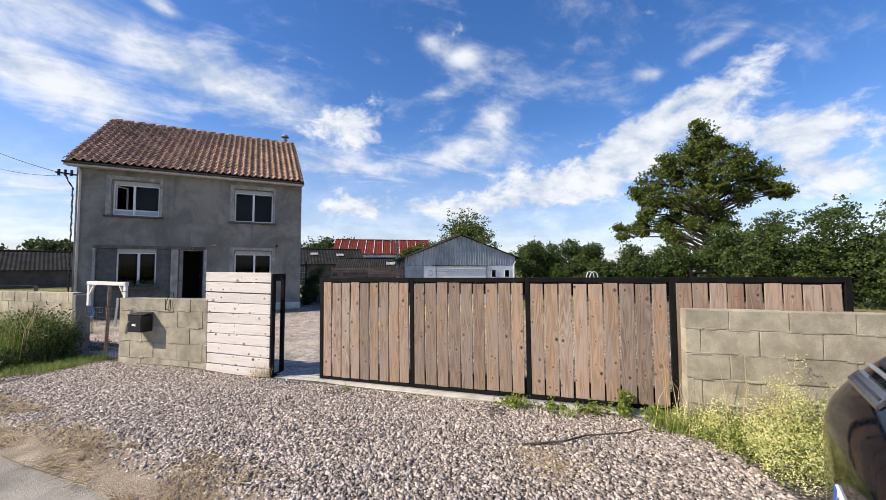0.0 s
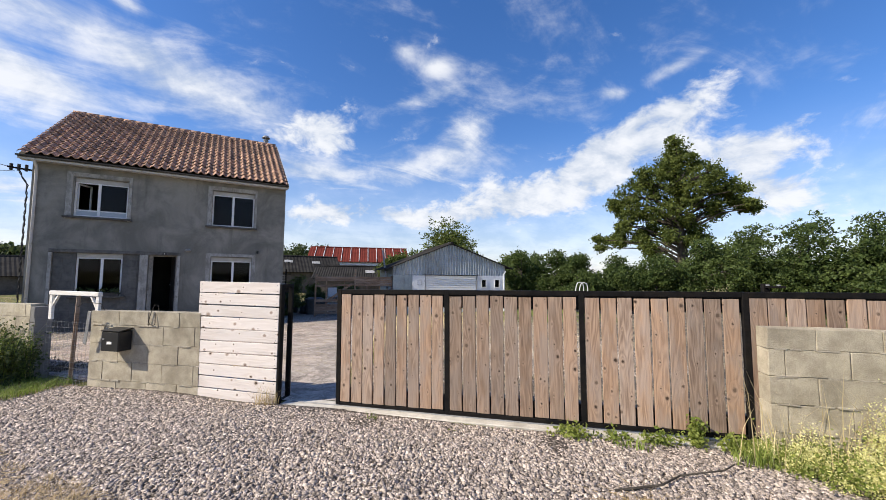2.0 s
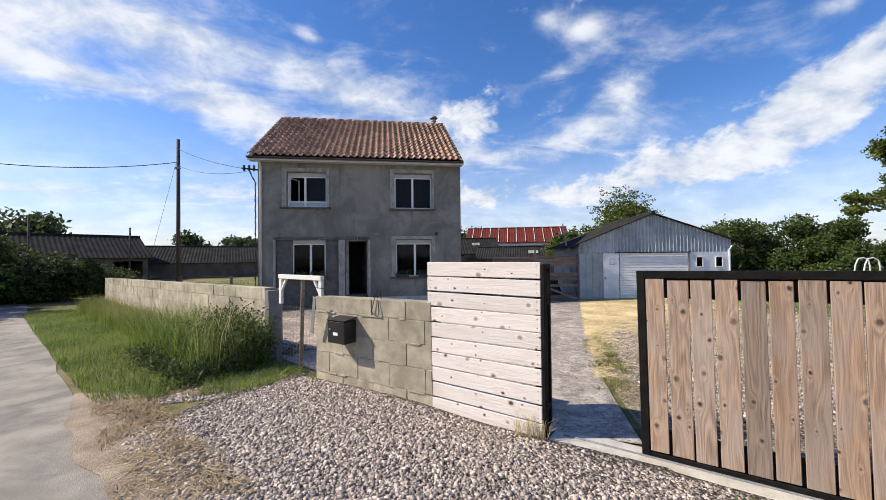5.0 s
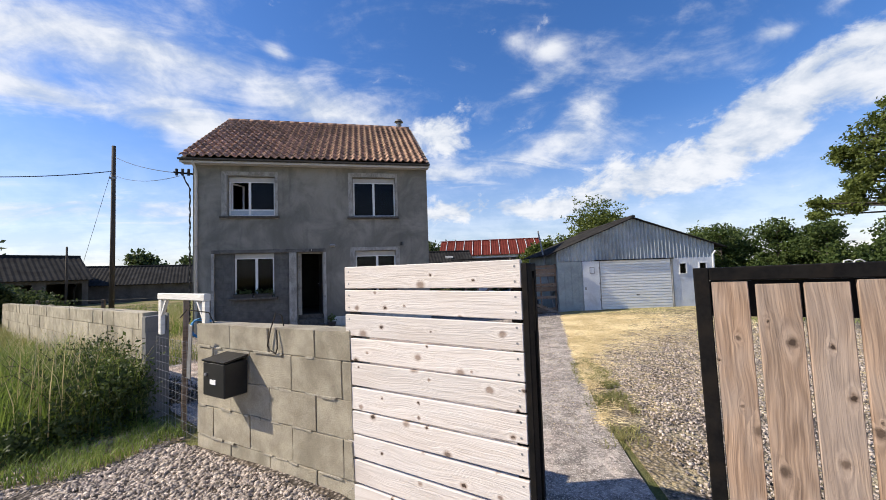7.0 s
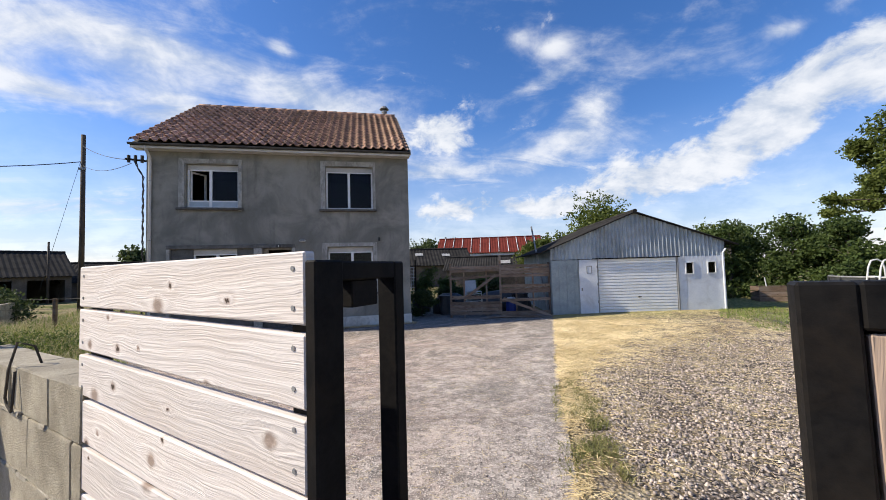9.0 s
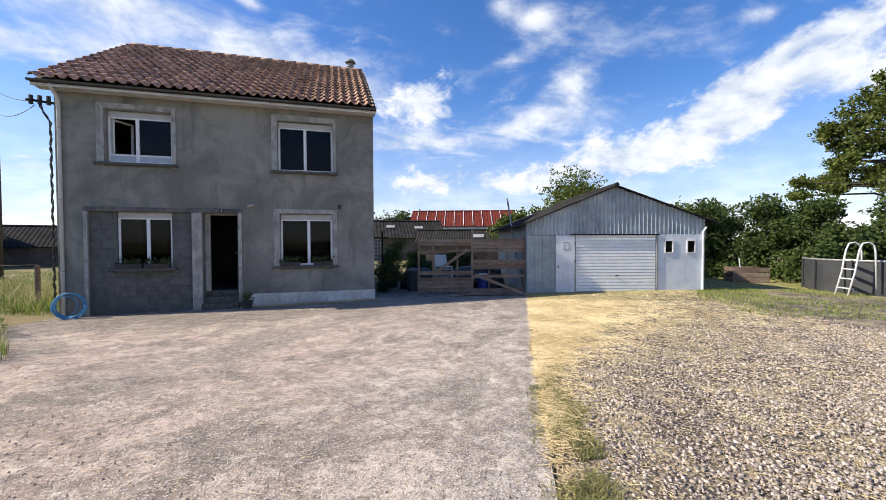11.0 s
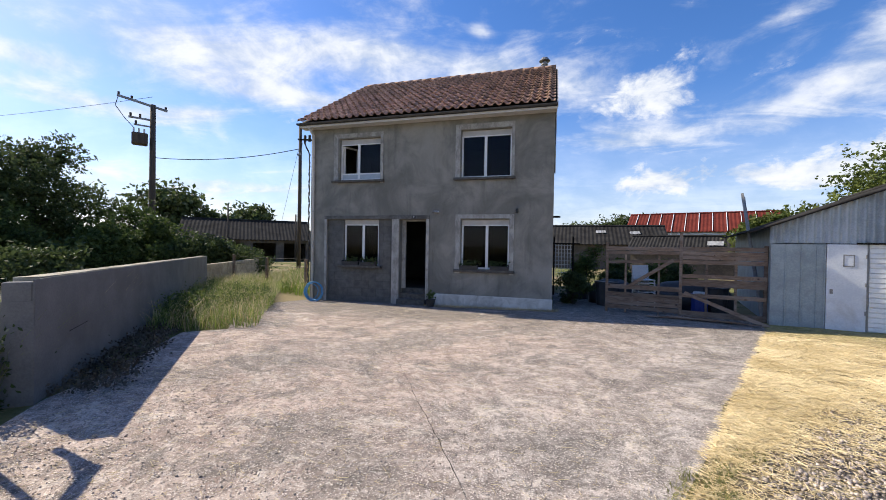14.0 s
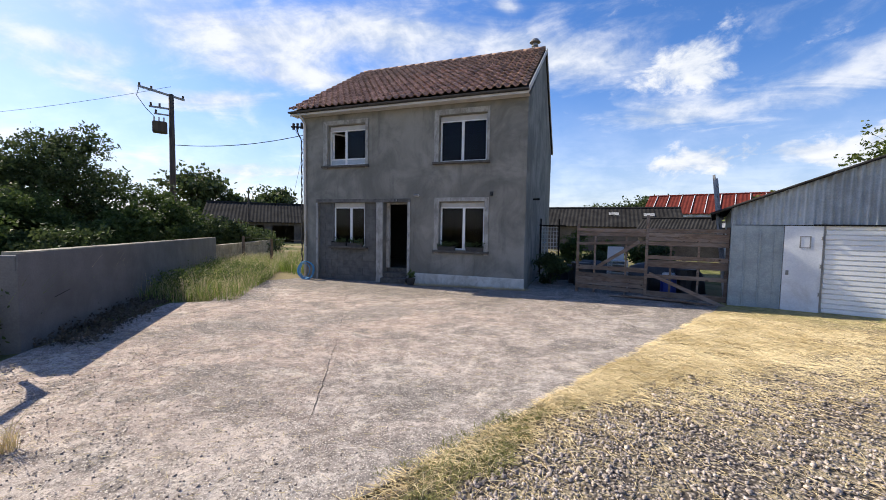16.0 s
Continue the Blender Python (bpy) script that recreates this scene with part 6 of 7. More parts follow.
    leaves("flowers", b, [q for q in fl if noise.noise((q[0] * 5, q[1] * 5, 0.0)) > -0.12], 60, 0.045, 0.0085, M["pale_flower"], 16, "pale yellow flower heads")
    stems = scatter(rng, 70, [(4.9, 3.2), (5.4, 2.9), (6.2, 2.0), (5.5, 2.0)])
    blades("seed_stalks", stems, 0.85, 0.0035, 0.5, M["dry_grass"], 17, "tall dry seed stalks before the block wall")
    for along, off, tall, count in ((4.22, 0.12, 0.27, 60), (2.95, 0.20, 0.10, 50), (3.45, 0.16, 0.09, 30), (3.85, 0.16, 0.13, 40), (4.55, 0.18, 0.16, 60), (4.75, 0.25, 0.14, 50)):
        cl = []
        for _ in range(count):
            t, o = along + r2.gauss(0, 0.03 if tall > 0.2 else 0.09), off + r2.gauss(0, 0.05)
            x, y = 2.07 + 0.719 * t - 0.695 * o, 6.52 - 0.695 * t - 0.719 * o
            cl.append((x, y, gz(x, y) + r2.uniform(.02, tall)))
        b = thing("gate_weed_clump", Matrix(), "upright green weed against the gate" if tall > 0.2 else "low green weed at the foot of the gate", "weeds", "weeds along the gate")
        leaves("foliage", b, cl, 9, 0.03, 0.022, M["lush_leaf"], 18)
    # straw over the inner gravel, thickest along the slab
    ed = np.array([6.95 - 3.11, 16.35 - 8.9])
    ed /= np.linalg.norm(ed)
    nr = np.array([ed[1], -ed[0]])
    t = rng.uniform(-0.6, 9.0, 120000)
    wide = 0.06 + 0.40 * np.clip(t - 2.9, 0.0, 5.0)
    o = np.abs(rng.exponential(1.0, 120000)) * (wide * 0.45 + 0.10) - 0.03
    p = np.array([3.11, 8.9]) + np.outer(t, ed) + np.outer(o, nr)
    k = rng.random(120000) < np.clip((wide + 0.35) / 1.6, 0.2, 1.0) * np.clip((t - 0.6) / 2.4, 0.12, 1.0) * np.where(patch_noise(p[:, 0], p[:, 1], 2.3, 5.0) > -0.1, 1.0, 0.25)
    p = p[k]
    lying("cut_straw", np.column_stack([p, ground_z(p[:, 0], p[:, 1]) + 0.006 + 0.03 * rng.random(len(p))]), 0.10, 0.0029, M["straw"], 21, "cut yellow straw lying along the slab edge")
    e = scatter(rng, 5500, [(2.72, 8.12), (3.10, 8.0), (4.78, 11.4), (4.45, 11.5)], lambda x, y, r: patch_noise(x, y, 3.0, 6.0) > 0.05)
    blades("edge_tufts", e, 0.08, 0.0035, 1.2, M["olive_grass"], 34, "green grass tufts in the gravel at the slab edge")
    e = scatter(rng, 900, [(6.2, 10.0), (8.6, 9.6), (9.4, 13.0), (7.0, 13.2)], lambda x, y, r: patch_noise(x, y, 1.9, 7.0) > 0.55)
    blades("gravel_tufts", e, 0.10, 0.004, 0.9, M["grass"], 35, "small grass tufts growing through the gravel")
    q = scatter(rng, 22000, [(3.4, 8.6), (9.5, 7.0), (13.0, 17.2), (7.4, 17.4)])
    lying("loose_straw", q, 0.13, 0.0018, M["straw"], 22, "thin straw strewn over the gravel")
    q = scatter(rng, 6500, [(-1.0, 9.6), (2.6, 8.2), (6.8, 17.0), (-4.6, 18.6)])
    q[:, 2] += 0.012
    lying("slab_straw", q, 0.07, 0.0018, M["dry_grass"], 23, "thin straw bits scattered over the slab")
    e = scatter(rng, 2600, [(2.55, 8.0), (2.95, 7.9), (4.75, 11.75), (4.4, 11.85)], lambda x, y, r: patch_noise(x, y, 1.6, 1.0) > 0.0)
    blades("edge_grass", e, 0.07, 0.0035, 1.1, M["olive_grass"], 24, "short green grass along the slab edge")
    e = scatter(rng, 9000, [(9.5, 13.5), (15.5, 11.0), (19, 17), (13.2, 16.9)], lambda x, y, r: patch_noise(x, y, 0.7, 2.0) > -0.15)
    blades("lawn_grass", e, 0.09, 0.006, 1.0, M["grass"], 25, "mown green grass by the pool")
    e = scatter(rng, 2200, [(-0.6, 18.75), (3.2, 18.75), (3.3, 19.0), (-0.6, 19.0)])
    blades("house_foot_grass", e, 0.09, 0.004, 0.9, M["dry_grass"], 26, "dry grass along the house foot")
    # road edge tufts, dry
    e = scatter(rng, 11000, [(-3.4, 8.6), (-2.7, 8.6), (1.2, 3.6), (0.5, 3.4)], lambda x, y, r: patch_noise(x, y, 1.7, 4.0) > 0.05)
    blades("lane_edge_grass", e, 0.08, 0.003, 1.2, M["dead_grass"], 27, "trampled dry grass at the lane edge")
    e = scatter(rng, 3800, [(-3.4, 8.7), (-2.75, 8.7), (1.35, 3.75), (0.55, 3.5)], lambda x, y, r: patch_noise(x, y, 1.4, 4.0) > -0.1)
    e[:, 2] += 0.02
    lying("lane_edge_straw", e, 0.11, 0.003, M["dead_grass"], 36, "dry straw lying at the lane edge")
    e = scatter(rng, 420, [(3.2, 3.3), (3.65, 3.35), (3.62, 2.75), (3.2, 2.7)], lambda x, y, r: patch_noise(x, y, 3.0, 2.0) > -0.2)
    lying("straw_heap", e, 0.24, 0.003, M["dead_grass"], 28, "small heap of dead grass on the gravel")
    e = scatter(rng, 70, [(0.98, 9.02), (1.08, 9.02), (1.08, 9.14), (0.98, 9.14)])
    blades("slab_tuft", e, 0.22, 0.003, 0.7, M["dry_grass"], 29, "tuft of dry grass in a slab joint")
    e = scatter(rng, 90, [(1.15, 7.0), (1.4, 6.85), (1.45, 6.9), (1.2, 7.05)])
    blades("panel_tuft", e, 0.26, 0.003, 0.7, M["dry_grass"], 30, "tuft of dry grass at the fence foot")
    e = scatter(rng, 2600, [(-3.3, 8.7), (-1.75, 8.7), (-1.15, 9.4), (-2.0, 10.2)], lambda x, y, r: patch_noise(x, y, 1.8, 8.0) > -0.2)
    blades("wicket_grass", e, 0.13, 0.004, 0.9, M["grass"], 38, "rough grass before the side opening")
    e = scatter(rng, 1500, [(-3.3, 8.7), (-1.75, 8.7), (-1.15, 9.4), (-2.0, 10.2)])
    lying("wicket_litter", e, 0.14, 0.003, M["dead_grass"], 39, "dead grass lying before the side opening")
    st = thing("dead_stick", pose(3.95, 3.05, gz(3.9, 3.1) + 0.03), "crooked dead stick lying on the gravel", "stick")
    part("stick", tube([(-.55, .25, 0), (-.2, .08, .03), (.1, .1, .02), (.5, -.05, .03), (.75, -.02, .01)], 0.011, 5, taper=0.5), M["bark"], st)


def build_gravel():
    rng = np.random.default_rng(31)

    a = scatter(rng, 74000, [(-1.15, 9.25), (5.45, 3.05), (3.7, 0.3), (-2.7, 7.4)])
    lane = (a[:, 0] + 2.06) * 0.764 + (a[:, 1] - 6.89) * 0.645
    a = a[lane > 0.10 + 0.25 * rng.random(len(a))]
    stones("forecourt_stones", a, 0.0097, M["gravel"], 1, "grey crushed stones of the forecourt")
    w = scatter(rng, 4200, [(-2.9, 8.5), (-1.7, 8.6), (-1.15, 9.4), (-1.75, 9.9)])
    w[:, 2] -= 0.012
    stones("wicket_stones", w, 0.0105, M["gravel"], 4, "crushed stones before the side opening")
    b = scatter(rng, 86000, [(2.75, 7.2), (8.8, 5.0), (12.6, 15.0), (6.6, 15.8)], lambda x, y, r: r.random(len(x)) < np.clip(1.4 - (y - 7.5) / 4.5, 0.04, 1.0) * np.where(patch_noise(x, y, 0.9, 9.0) > 0.05, 0.55, 1.0))
    ed = (b[:, 0] - 3.11) * 0.889 - (b[:, 1] - 8.9) * 0.458
    run = (b[:, 0] - 3.11) * 0.458 + (b[:, 1] - 8.9) * 0.889
    free = ed - (0.02 + 0.40 * np.clip(run - 2.9, 0.0, 5.0))
    b = b[(ed > 0.03 + 0.15 * rng.random(len(b))) & (rng.random(len(b)) < np.clip(0.72 + free * 0.5, 0.14, 1.0))]
    stones("yard_stones", b, 0.0078, M["gravel"], 2, "grey crushed stones of the yard")
    c = scatter(rng, 11000, [(-1.2, 9.7), (2.9, 8.3), (6.0, 14.6), (-3.0, 15.0)])
    stones("slab_grit", c, 0.0042, M["gravel"], 3, "loose grit on the slab")


# ---- buildings and poles around ----
def barn(name, m, length, depth, wall_h, ridge_h, wall_mat, roof_mat, label, openings=0, skylights=(), ribs=0, pitch=0.35, band=None):
    """A long barn: local x along its front, y backwards."""
    b = thing(name, m, label, "barn")
    gap = length / max(1, openings)
    holes = [(gap * k + 0.4, gap * (k + 1) - 0.4, -1.0, wall_h - 0.35) for k in range(openings)]
    part("wall", pierced(0, length, -1.0, wall_h, 0, 0.25, holes), wall_mat, b)
    side = [(0.25, -1.0), (depth, -1.0), (depth, wall_h), (depth / 2, ridge_h - 0.1), (0.25, wall_h)]
    turn = Matrix(((0, 1, 0, 0), (1, 0, 0, 0), (0, 0, 1, 0), (0, 0, 0, 1)))
    part("wall", prism(side, 0, 0.25, m=turn), wall_mat, b)
    part("wall", prism(side, length - 0.25, length, m=turn), wall_mat, b)
    part("wall", box(0.25, length - 0.25, depth - 0.25, depth, -1.0, wall_h), wall_mat, b)
    for sgn in (0, 1):
        bm = bmesh.new()
        n = int((length + 0.6) / pitch) * 2
        last = None
        for i in range(n + 1):
            x = -0.3 + (length + 0.6) * i / n
            z = 0.05 * (i % 2)
            ye, ze = (-0.35, wall_h - 0.05) if sgn == 0 else (depth + 0.35, wall_h - 0.05)
            pair = [bm.verts.new((x, ye, ze + z)), bm.verts.new((x, depth / 2, ridge_h + z))]
            if last:
                bm.faces.new((last[0], pair[0], pair[1], last[1]))
            last = pair
        roof = part("roof", bm, roof_mat, b)
        roof.modifiers.new("thickness", "SOLIDIFY").thickness = 0.06
        if sgn == 0:
            d = Vector((0, depth / 2 + 0.35, ridge_h - wall_h + 0.05))
            for x, f0, f1 in skylights:
                a, c = Vector((x, -0.35, wall_h + 0.08)) + d * f0, Vector((x, -0.35, wall_h + 0.08)) + d * f1
                bm = bmesh.new()
                bm.faces.new([bm.verts.new(v) for v in (a, a + Vector((0.9, 0, 0)), c + Vector((0.9, 0, 0)), c)])
                bmesh.ops.solidify(bm, geom=bm.faces[:], thickness=0.05)
                part("skylight", bm, M["white_plastic"], roof, "pale skylight")
            for k in range(ribs):
                x = (k + 0.5) * length / ribs
                a, c = Vector((x, -0.35, wall_h + 0.06)), Vector((x, depth / 2, ridge_h + 0.1))
                part("rib", rod(a, c, 0.04, sides=4), M["white_wall"], roof, "pale roof rib")
    part("ridge", rod((-0.3, depth / 2, ridge_h + 0.05), (length + 0.3, depth / 2, ridge_h + 0.05), 0.12, sides=6), roof_mat, b)
    if band:
        part("eaves_band", box(-0.2, length + 0.2, -0.08, -0.01, wall_h - 0.55, wall_h - 0.2), band, b)
        for k in range(9):
            part("eaves_panel", box(length * (k + 0.12) / 9, length * (k + 0.88) / 9, -0.12, -0.082, wall_h - 0.95, wall_h - 0.58), M["red_roof"], b)
    return b


def build_surroundings():
    barn("red_barn", pose(11.6, 57.2, -0.4, 0, 0, -18.7), 13.8, 7.5, 3.9, 6.1, M["white_wall"], M["red_roof"], "barn with a red sheet roof and pale ribs", ribs=11, band=M["white_wall"])
    barn("long_shed", pose(1.5, 46.8, -0.4, 0, 0, -3.0), 11.5, 6.0, 2.3, 4.1, M["barn_wall"], M["slate"], "long low shed with a dark corrugated roof", skylights=((5.6, 0.55, 0.7), (8.6, 0.5, 0.65)))
    barn("low_shed", pose(8.6, 38.6, -0.4, 0, 0, -20.0), 12.5, 5.0, 1.75, 2.85, M["barn_wall"], M["slate"], "low shed with a dark corrugated roof", skylights=((4.6, 0.35, 0.6),), pitch=0.22)
    barn("lane_barn", pose(-31.5, 36.4, -0.4, 0, 0, 43.0), 12.0, 8.0, 2.2, 4.3, M["barn_wall"], M["slate"], "old stone barn with open bays and a dark roof", openings=4)
    barn("field_barn", pose(-25.0, 46.5, -0.4, 0, 0, 20.0), 13.0, 9.0, 1.6, 3.4, M["barn_wall"], M["slate"], "dark-roofed farm barn across the field", pitch=0.3)
    barn("field_barn", pose(-37.0, 49.0, -0.4, 0, 0, 32.0), 10.0, 8.0, 1.8, 3.5, M["barn_wall"], M["slate"], "dark-roofed farm barn across the field", openings=3)
    # poles
    def pole(x, y, h, r, label):
        p = thing("utility_pole", pose(x, y, gz(x, y) - 0.2), label, "pole")
        part("shaft", tube([(0, 0, 0), (0.02, 0, h * 0.5), (0.0, 0.02, h)], r, 8, taper=0.72), M["pole_wood"], p, smooth=True)
        return p
    a = pole(-20.65, 25.65, 10.3, 0.20, "wooden utility pole carrying a transformer and insulators")
    arm = pose(0, 0, 0, 0, 0, 54)
    tr = part("transformer", box(-1.0, -0.22, -0.3, 0.3, 7.75, 8.45, 0.06, m=arm), M["pole_wood"], a, "dark pole transformer")
    for k in range(3):
        part("bushing", rod(arm @ Vector((-0.9 + 0.25 * k, 0, 8.45)), arm @ Vector((-0.9 + 0.25 * k, 0, 8.75)), 0.05), M["white_plastic"], tr)
    part("cross_arm", box(-1.7, 0.75, -0.06, 0.06, -0.06, 0.06, m=arm @ pose(0, 0, 10.2, 0, 10, 0)), M["zinc"], a)
    part("cross_arm", box(-1.15, 0.15, -0.05, 0.05, 9.3, 9.4, m=arm), M["zinc"], a)
    part("cross_arm", box(-0.9, 0.1, -0.05, 0.05, 8.9, 8.98, m=arm), M["zinc"], a)
    for x, z in ((-1.6, 10.55), (-1.0, 10.45), (0.65, 10.15), (-1.05, 9.45), (-.6, 9.45), (-.8, 9.03)):
        part("insulator", rod(arm @ Vector((x, 0, z - 0.1)), arm @ Vector((x, 0, z + 0.16)), 0.06), M["pole_wood"], a)
    part("lead_wire", tube([arm @ Vector(v) for v in ((-1.6, 0, 10.5), (-1.75, 0, 9.9), (-1.3, 0, 9.2), (-.9, 0, 8.75))], 0.02, 4), M["black_rubber"], a)
    b = pole(-12.2, 28.5, 9.4, 0.13, "slim dark wooden utility pole beside the house")
    part("bracket", box(-0.15, 0.15, -0.1, 0.0, 7.6, 7.7), M["zinc"], b)
    part("stay_wire", rod((0, 0, 8.4), (-1.4, -0.5, 1.5), 0.008, sides=4), M["black_rubber"], b)
    pole(-28.6, 39.3, 5.9, 0.10, "short distant wooden pole")
    pole(-23.5, 43.2, 5.2, 0.10, "short distant wooden pole")

    def cable(name, p, q, sag, r, label):
        p, q = Vector(p), Vector(q)
        pts = [p.lerp(q, k / 16) - Vector((0, 0, sag * 4 * (k / 16) * (1 - k / 16))) for k in range(17)]
        tagged(link_mesh(name, tube(pts, r, 5), M["black_rubber"]), label, "cable")
    cable("overhead_cable", (-20.65, 25.65, 6.6), (-12.2, 28.5, 7.4), 0.35, 0.022, "thick black overhead cable between the poles")
    cable("overhead_cable", (-12.2, 28.5, 8.2), (-5.25, 19.22, 5.05), 0.15, 0.012, "thin black service cable to the house")
    cable("overhead_cable", (-12.2, 28.5, 7.2), (-5.25, 19.22, 4.95), 0.25, 0.009, "thin black service cable to the house")
    cable("overhead_cable", (-20.65, 25.65, 10.3), (-70.0, 20.0, 11.0), 1.2, 0.012, "thin black overhead wire along the lane")
    # low wall and wire fence beyond the long wall
    (ax, ay), (bx, by) = LANE_WALL
    block_wall("wall_lane_low", pose(-13.6, 26.4, 0.0, 0, 0, -65.0), 6.9, -0.8, 0.55, "low block wall continuing behind the long wall")
    for k, (x, y) in enumerate(((-8.76, 21.7), (-11.4, 22.6), (-6.6, 21.4))):
        p = thing("fence_post", pose(x, y, gz(x, y) - 0.1), "grey weathered fence post with wire", "post", "fence posts")
        part("post", box(-0.05, 0.05, -0.05, 0.05, 0.0, 1.35, 0.01), M["pallet"], p)
    for z in (0.5, 0.85):
        cable("fence_wire", (-11.4, 22.6, z), (-6.6, 21.4, z), 0.03, 0.006, "slack fence wire between the posts")


def build_yard_things():
    # blue hose coiled at the house corner
    h = thing("garden_hose", FAR @ pose(-4.62, 18.45, -0.58), "coiled blue garden hose leaning on the house corner", "hose")
    r = random.Random(2)
    for k in range(7):
        rad, dx = 0.30 + r.uniform(-.04, .05), r.uniform(-.07, .07)
        pts = [(dx + rad * math.cos(a), 0.03 * k - 0.1 + 0.02 * math.sin(3 * a), 0.34 + rad * math.sin(a) * 0.95) for a in [i * math.tau / 28 for i in range(29)]]
        part("coil", tube(pts, 0.012, 6), M["blue_hose"], h, smooth=True)
    # flower pot by the steps
    p = thing("flower_pot", FAR @ pose(-0.62, 18.5, -0.56), "dark plant pot with a few leaves by the door steps", "pot")
    bm = rod((0, 0, 0), (0, 0, 0.24), 0.10, 0.14, sides=14)
    part("pot", bm, M["terracotta"], p)
    part("rim", rod((0, 0, 0.24), (0, 0, 0.265), 0.15, 0.15, sides=14), M["terracotta"], p)
    leaves("plant", p, [(random.uniform(-.08, .08), random.uniform(-.08, .08), .27 + random.random() * .22) for _ in range(18)], 3, 0.03, 0.05, M["weed_leaf"], 19)
    # pool with ladder
    pool = thing("garden_pool", pose(18.75, 15.1, gz(18, 15) - 0.05), "round dark above-ground garden pool", "pool")
    bm = bmesh.new()
    for k in range(40):
        a0, a1 = k * math.tau / 40, (k + 1) * math.tau / 40
        q = [(1.9 * math.cos(a), 1.9 * math.sin(a)) for a in (a0, a1)]
        i = [(1.84 * math.cos(a), 1.84 * math.sin(a)) for a in (a0, a1)]
        for s in (((*q[0], 0), (*q[1], 0), (*q[1], 1.05), (*q[0], 1.05)), ((*q[0], 1.05), (*q[1], 1.05), (*i[1], 1.05), (*i[0], 1.05)), ((*i[0], 1.05), (*i[1], 1.05), (*i[1], 0.1), (*i[0], 0.1))):
            bm.faces.new([bm.verts.new(v) for v in s])
    bmesh.ops.remove_doubles(bm, verts=bm.verts[:], dist=1e-4)
    part("liner", bm, M["pool"], pool)
    part("rim", tube([(1.9 * math.cos(a), 1.9 * math.sin(a), 1.06) for a in [k * math.tau / 40 for k in range(41)]], 0.035, 6), M["zinc"], pool)
    for k in range(14):
        a = k * math.tau / 14
        part("leg", box(-0.03, 0.03, -0.02, 0.02, 0, 1.04, m=pose(1.93 * math.cos(a), 1.93 * math.sin(a), 0, 0, 0, math.degrees(a) + 90)), M["pool"], pool)
    part("water", rod((0, 0, 0.86), (0, 0, 0.88), 1.83, sides=40), M["glass"], pool)
    lad = thing("pool_ladder", pose(16.5, 14.75, gz(16.5, 14.7) - 0.02, 0, 0, 65), "white pool ladder over the rim", "ladder")
    for y in (-0.22, 0.22):
        part("rail", tube([(y, 0.25, 0), (y, 0.08, 0.7), (y, -0.02, 1.35), (y, -0.1, 1.55), (y, -0.25, 1.58), (y, -0.38, 1.5), (y, -0.42, 1.3), (y, -0.46, 0.25)], 0.024, 7), M["white_plastic"], lad, smooth=True)
    for k in range(4):
        part("tread", box(-0.22, 0.22, 0.14 - 0.05 * k - 0.05, 0.14 - 0.05 * k + 0.06, 0.22 + 0.28 * k, 0.25 + 0.28 * k, 0.006), M["white_plastic"], lad)
    cr = thing("garden_crate", pose(17.4, 18.4, gz(17, 18) - 0.02, 0, 0, -30), "dark wooden crate standing on the lawn", "crate")
    for k in range(3):
        part("board", box(-0.6, 0.6, -0.4, -0.375, 0.04 + k * 0.2, 0.21 + k * 0.2, 0.004), M["pallet"], cr)
        part("board", box(-0.6, 0.6, 0.375, 0.4, 0.04 + k * 0.2, 0.21 + k * 0.2, 0.004), M["pallet"], cr)
        part("board", box(-0.6, -0.575, -0.37, 0.37, 0.04 + k * 0.2, 0.21 + k * 0.2, 0.004), M["pallet"], cr)
    part("stick", rod((-0.2, 0, 0.6), (-0.22, 0.05, 0.95), 0.02), M["white_plastic"], cr)
    # clutter behind the board fence
    ch = None
    for k in range(6):
        m = pose(5.75, 20.6, gz(5.7, 20.6) + 0.09 * k, 0, 0, 10)
        if ch is None:
            ch = thing("garden_chair", m, "stacked white plastic garden chair", "chair", "stacked chairs")
            part("seat", box(-0.25, 0.25, -0.22, 0.22, 0.40, 0.43, 0.012), M["white_plastic"], ch)
            bm = box(-0.24, 0.24, 0.0, 0.025, 0.0, 0.42, 0.012, m=pose(0, 0.21, 0.43, -12))
            part("backrest", bm, M["white_plastic"], ch)
            for x, y in ((-.22, -.2), (.22, -.2), (-.22, .2), (.22, .2)):
                part("leg", rod((x * 1.1, y * 1.1, 0.0), (x, y, 0.40), 0.018), M["white_plastic"], ch)
        else:
            copy_thing(ch, m)
    bar = thing("barrel", pose(7.0, 19.9, gz(7, 19.9)), "blue plastic barrel behind the fence", "barrel")
    part("drum", tube([(0, 0, 0), (0, 0, .1), (0, 0, .45), (0, 0, .55)], 0.2, 14), M["blue_plastic"], bar)
    part("lid", rod((0, 0, .551), (0, 0, .60), 0.17, 0.15, sides=14), M["white_plastic"], bar)
    for k, (x, y, sx, sz) in enumerate(((4.75, 20.9, .35, .75), (6.3, 20.2, .3, .5), (7.5, 20.2, .3, .7), (4.0, 22.6, .45, .55))):
        t = thing("dark_tub", pose(x, y, gz(x, y)), "dark plastic tub among the yard clutter", "tub", "yard tubs")
        part("tub", rod((0, 0, 0), (0, 0, sz), sx * .8, sx, sides=12), M["pool"], t)
        part("rim", tube([(sx * math.cos(a), sx * math.sin(a), sz) for a in [i * math.tau / 16 for i in range(17)]], 0.02, 5), M["pool"], t)
